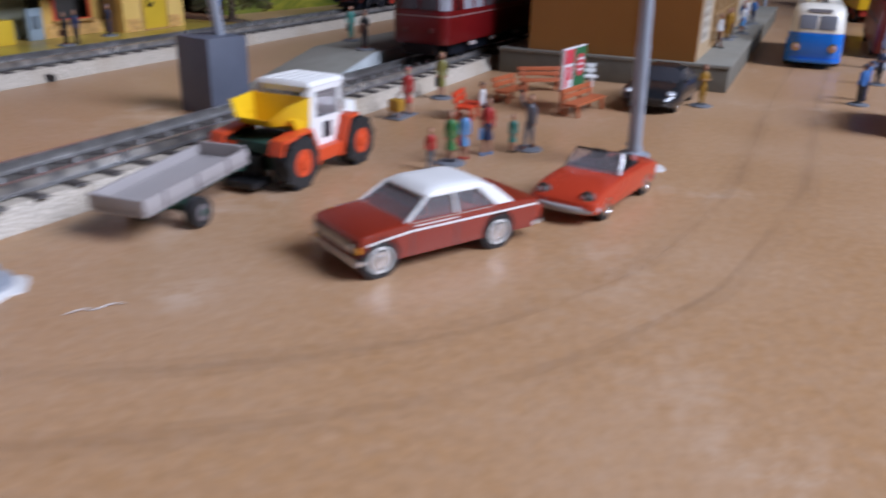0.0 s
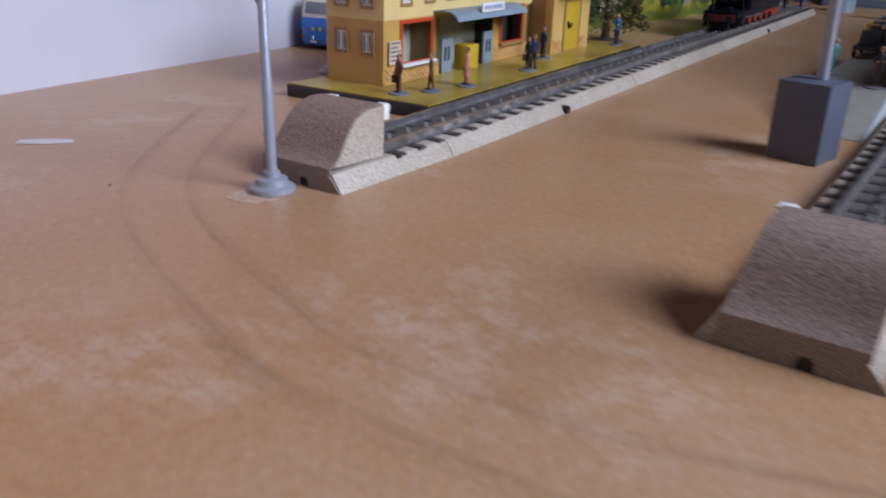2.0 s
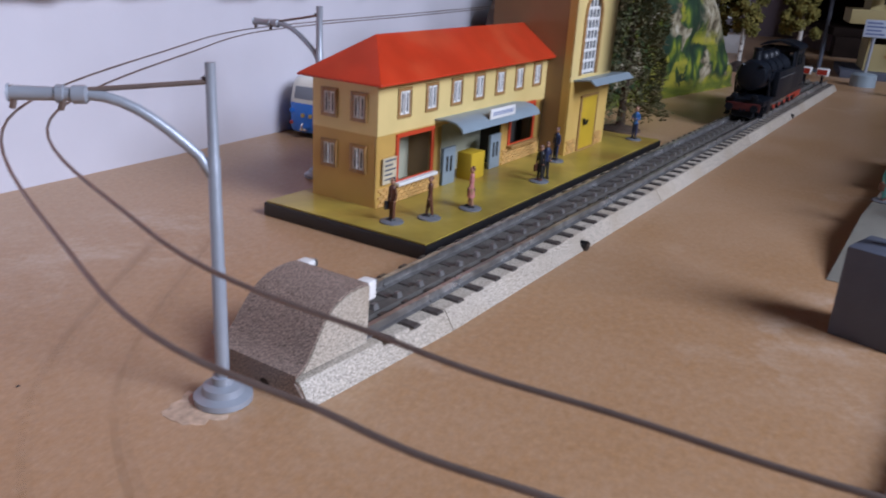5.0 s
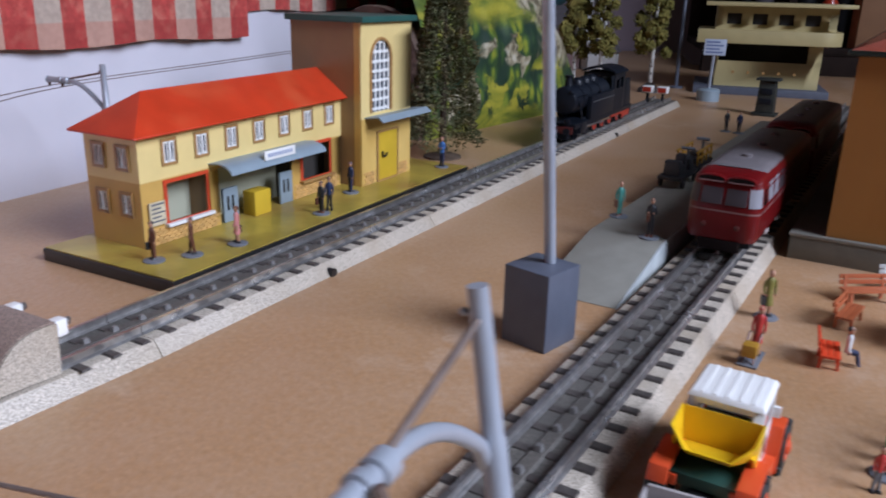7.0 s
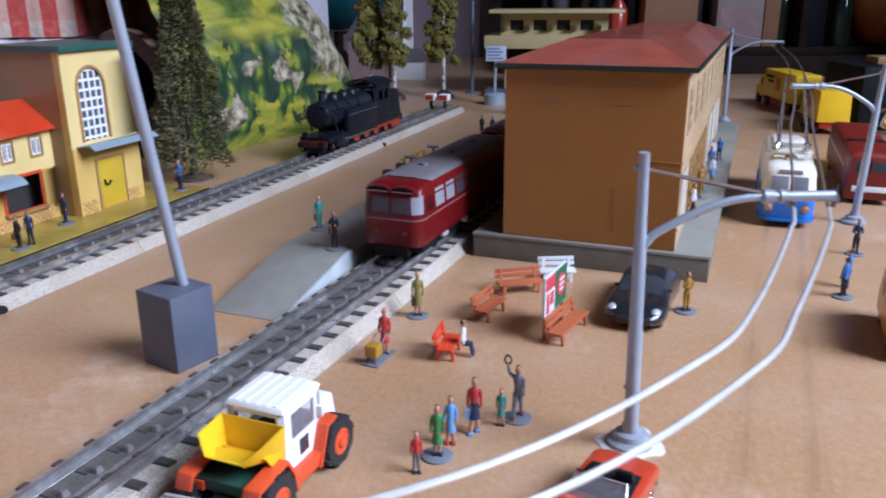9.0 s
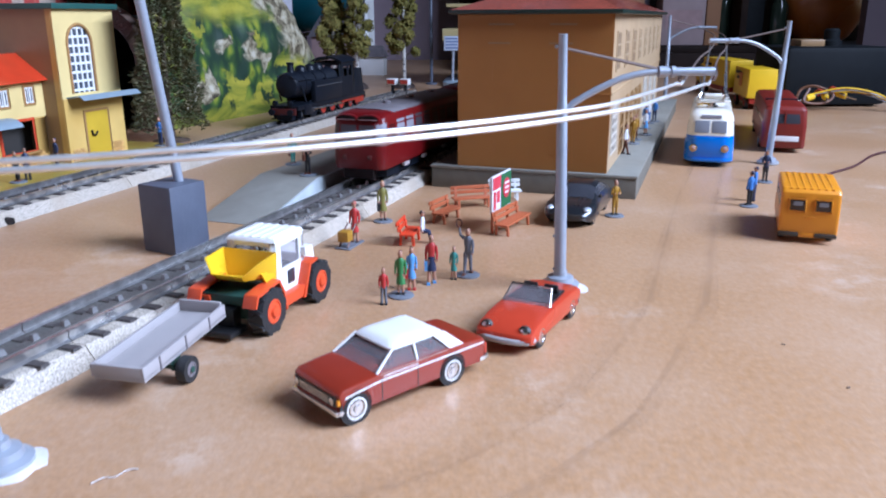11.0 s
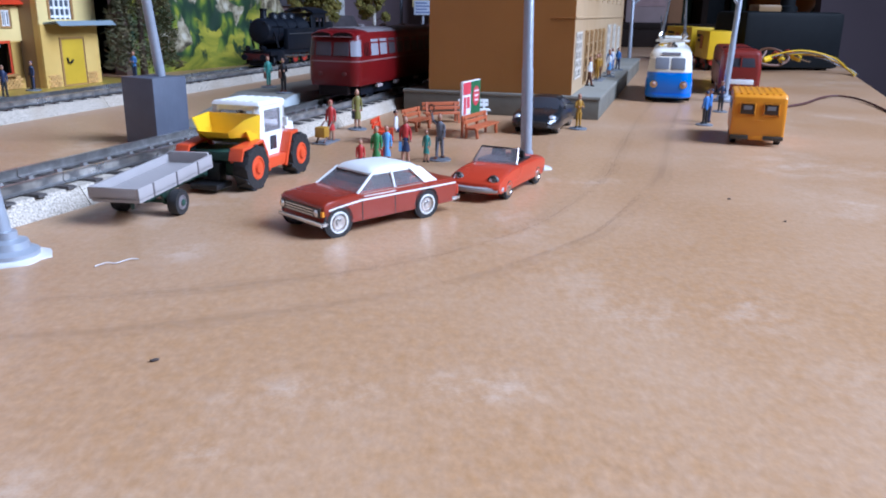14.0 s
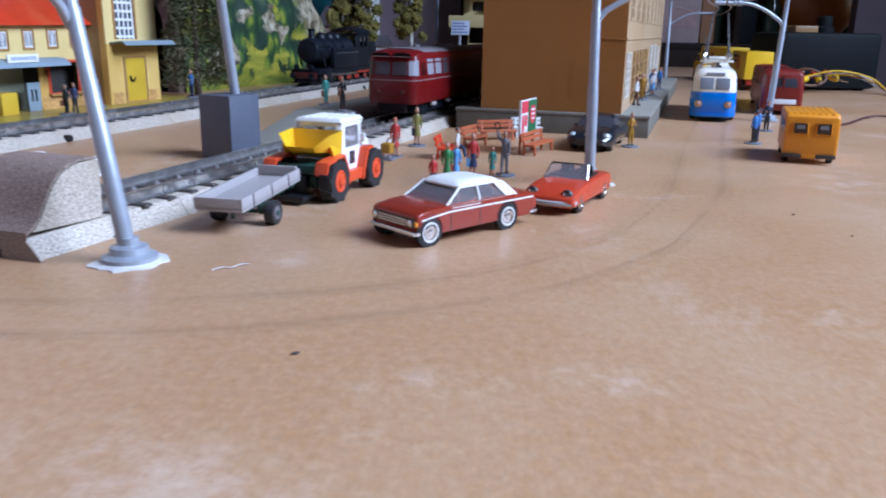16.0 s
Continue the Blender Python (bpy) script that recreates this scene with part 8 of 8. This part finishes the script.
# shelf with odds and ends
sh = thing("back_shelf", at(0, 0), "dark wooden shelf unit behind the layout", "shelf", kind="structure")
for b in ((25, 900, 1440, 1470, -16, 30), (25, 900, 1470, 1760, 30, 42), (25, 900, 1748, 1760, 42, 420), (150, 162, 1470, 1748, 42, 400), (520, 532, 1470, 1748, 42, 400), (25, 900, 1470, 1760, 400, 412)):
    bm = bm_()
    box(bm, *b)
    part("board", bm, WOOD_DARK, sh, "", 1.0)


def simple(name, x, y, z, dims, m_, label, cat, turn=0.0, bev=1.5):
    bm = bm_()
    w, d, h = dims
    box(bm, -w / 2, w / 2, -d / 2, d / 2, 0, h)
    return thing(name, at(x, y, z, turn), label, cat, bm=bm, material=m_, bevel=bev)


simple("wooden_box", 300, 1500, 42, (90, 60, 120), CARDBOARD, "plain light brown wooden box on the shelf", "box", 4)
LABEL_PALE = mat("pale_printed_label", (0.30, 0.22, 0.21), 0.6, 0, 0.1, 30)
tin = simple("tea_tin", 424, 1515, 42, (78, 60, 150), LABEL_PALE, "pale tin with faded printed lettering", "tin", -3, 3)
bm = bm_()
box(bm, -33, 33, -30.8, -30.2, 104, 118)
part("title_print", bm, LOCO_BLACK, tin)
bm = bm_()
box(bm, -30, 24, -30.8, -30.2, 84, 90)
box(bm, -33, 33, -30.8, -30.2, 30, 62)
part("small_print", bm, PINK, tin)
simple("storage_box", 352, 1560, 42, (40, 50, 170), WALL_GREY, "tall dull grey box on the shelf", "box", 2)
simple("storage_box", 478, 1520, 42, (26, 60, 180), CARDBOARD, "narrow brown box standing on the shelf", "box")
simple("storage_box", 560, 1540, 42, (36, 60, 140), CASE_BLACK, "black box standing on the shelf", "box")
for k, (x_, c) in enumerate(((90, CASE_BLACK), (120, WALL_GREY), (188, CASE_BLACK), (218, ORANGE_RED), (244, CASE_BLACK), (508, BOTTLE), (600, BOTTLE))):
    bm = bm_()
    h = 90 + (k * 37) % 50
    lathe(bm, [(0.5, 0), (15, 0), (16, 3), (16, h * 0.62), (6, h * 0.78), (5, h), (6, h + 1), (6, h + 7), (0.5, h + 7)], seg=18)
    thing("bottle", at(x_, 1500 + (k % 3) * 14, 42), ("dark bottle on the shelf", "grey bottle on the shelf", "black bottle on the shelf", "red bottle with a cap on the shelf", "black bottle on the shelf", "dark green bottle on the shelf", "dark green bottle on the shelf")[k], "bottle", "bottles on the shelf", bm=bm, material=c)
bm = bm_()
lathe(bm, [(0.5, 0), (34, 0), (52, 14), (74, 50), (78, 82), (66, 116), (44, 136), (34, 142), (34, 152), (38, 156), (30, 156)], seg=36)
thing("glazed_pot", at(690, 1530, 42), "round orange brown glazed pot on the shelf", "pot", bm=bm, material=ORANGE_GLAZE)
gl = thing("desk_globe", at(-293, 1640, 0), "blue desk globe with orange land masses", "globe")
bm = bm_()
ball(bm, (0, 0, 182), 116, 1.0, 4)
part("ball", bm, GLOBE_BLUE, gl)
bm = bm_()
lathe(bm, [(0.5, 0), (70, 0), (70, 8), (20, 18), (9, 32), (9, 64)], seg=28)
part("stand", bm, WOOD_DARK, gl)
bm = bm_()
tube(bm, [(math.sin(radians(a)) * 121, 0, 182 - math.cos(radians(a)) * 121) for a in range(0, 181, 12)], 3, 8)
part("meridian_arm", bm, BRASS, gl)

# dark kiosk beyond the railcar
KIOSK = mat("black_green_casting", (0.02, 0.022, 0.018), 0.55, 0, 0.4, 120, 0.4, 400)
kx = thing("platform_kiosk", at(41, 948, 0, -20), "small black green kiosk with a flat cap", "kiosk")
bm = bm_()
box(bm, -12, 12, -10, 10, 0, 3)
part("foot", bm, KIOSK, kx, "", 0.4)
bm = bm_()
loft(bm, [[(-9, -7, 3), (9, -7, 3), (9, 7, 3), (-9, 7, 3)], [(-8, -6, 36), (8, -6, 36), (8, 6, 36), (-8, 6, 36)]])
body = part("body", bm, KIOSK, kx, "", 0.8)
for zz in (12, 22):
    bm = bm_()
    box(bm, -6, 6, -7.4, -6.4, zz, zz + 6)
    part("shutter", bm, LOCO_BLACK, body, "", 0.3)
bm = bm_()
loft(bm, [[(-12, -9, 36), (12, -9, 36), (12, 9, 36), (-12, 9, 36)], [(-11, -8, 38.5), (11, -8, 38.5), (11, 8, 38.5), (-11, 8, 38.5)]])
part("cap", bm, KIOSK, kx, "", 0.5)

# thin far mast and low wall
bm = bm_()
lathe(bm, [(9, 0), (9, 2), (2.4, 3), (2.0, 120), (0.5, 122)], seg=12)
thing("thin_mast", at(-33, 1172), "thin grey mast near the signal box", "mast", bm=bm, material=GREY_PLASTIC)

# ---- marks on the board ----
CRUMB = mat("dark_brown_crumb", (0.06, 0.045, 0.04), 0.7, 0, 0.3, 900)
bm = bm_()
prism(bm, [(-9, -2.4), (4, -3.0), (10, -1.2), (9.5, 1.6), (0, 3.0), (-8.5, 1.8)], 0.1, 0.5, "z")
thing("glue_smear", at(-397, 251, 0, 25), "dried whitish glue smear on the board", "smear", bm=bm, material=GLUE)
bm = bm_()
tube(bm, spline([(0, 0, 0.3), (2, 2, 0.5), (4, 2.4, 0.3), (6, 5, 0.4), (8, 5.4, 0.3)]), 0.13, 5)
thing("glue_thread", at(-101, 158), "thin dried glue thread on the board", "smear", bm=bm, material=GLUE)
bm = bm_()
ball(bm, (0, 0, 0.3), 0.55, 0.5, 1, 1.7, 0.8)
thing("dark_crumb", at(-72.9, 108, 0, 30), "small dark crumb lying on the board", "crumb", bm=bm, material=CRUMB)
bm = bm_()
lathe(bm, [(0.2, 0), (7.6, 0), (7.6, 0.12), (0.2, 0.3)], seg=30)
for v in bm.verts:
    q = 1 + 0.5 * noise.noise(Vector((v.co.x * 0.3, v.co.y * 0.3, 3)))
    v.co.x *= q
    v.co.y *= q
thing("glue_smear", at(-300, 224.5), "thin transparent glue stain round a mast's foot", "smear", bm=bm, material=mat("thin_glue_film", (0.52, 0.37, 0.26), 0.3, 0, 0.3, 400, 0.3, 500))
bm = bm_()
ball(bm, (0, 0, 0.2), 0.45, 0.5, 1, 1.5, 0.8)
thing("dark_crumb", at(73, 227, 0, 0), "tiny dark crumb lying on the board", "crumb", bm=bm, material=CRUMB)
bm = bm_()
ball(bm, (0, 0, 0.2), 0.45, 0.5, 1, 1.5, 0.8)
thing("dark_crumb", at(78, 199, 0, 40), "tiny dark crumb lying on the board", "crumb", bm=bm, material=CRUMB)
bm = bm_()
ball(bm, (0, 0, 0.2), 0.45, 0.5, 1, 1.5, 0.8)
thing("dark_crumb", at(-344, 217, 0, 80), "tiny dark crumb lying on the board", "crumb", bm=bm, material=CRUMB)
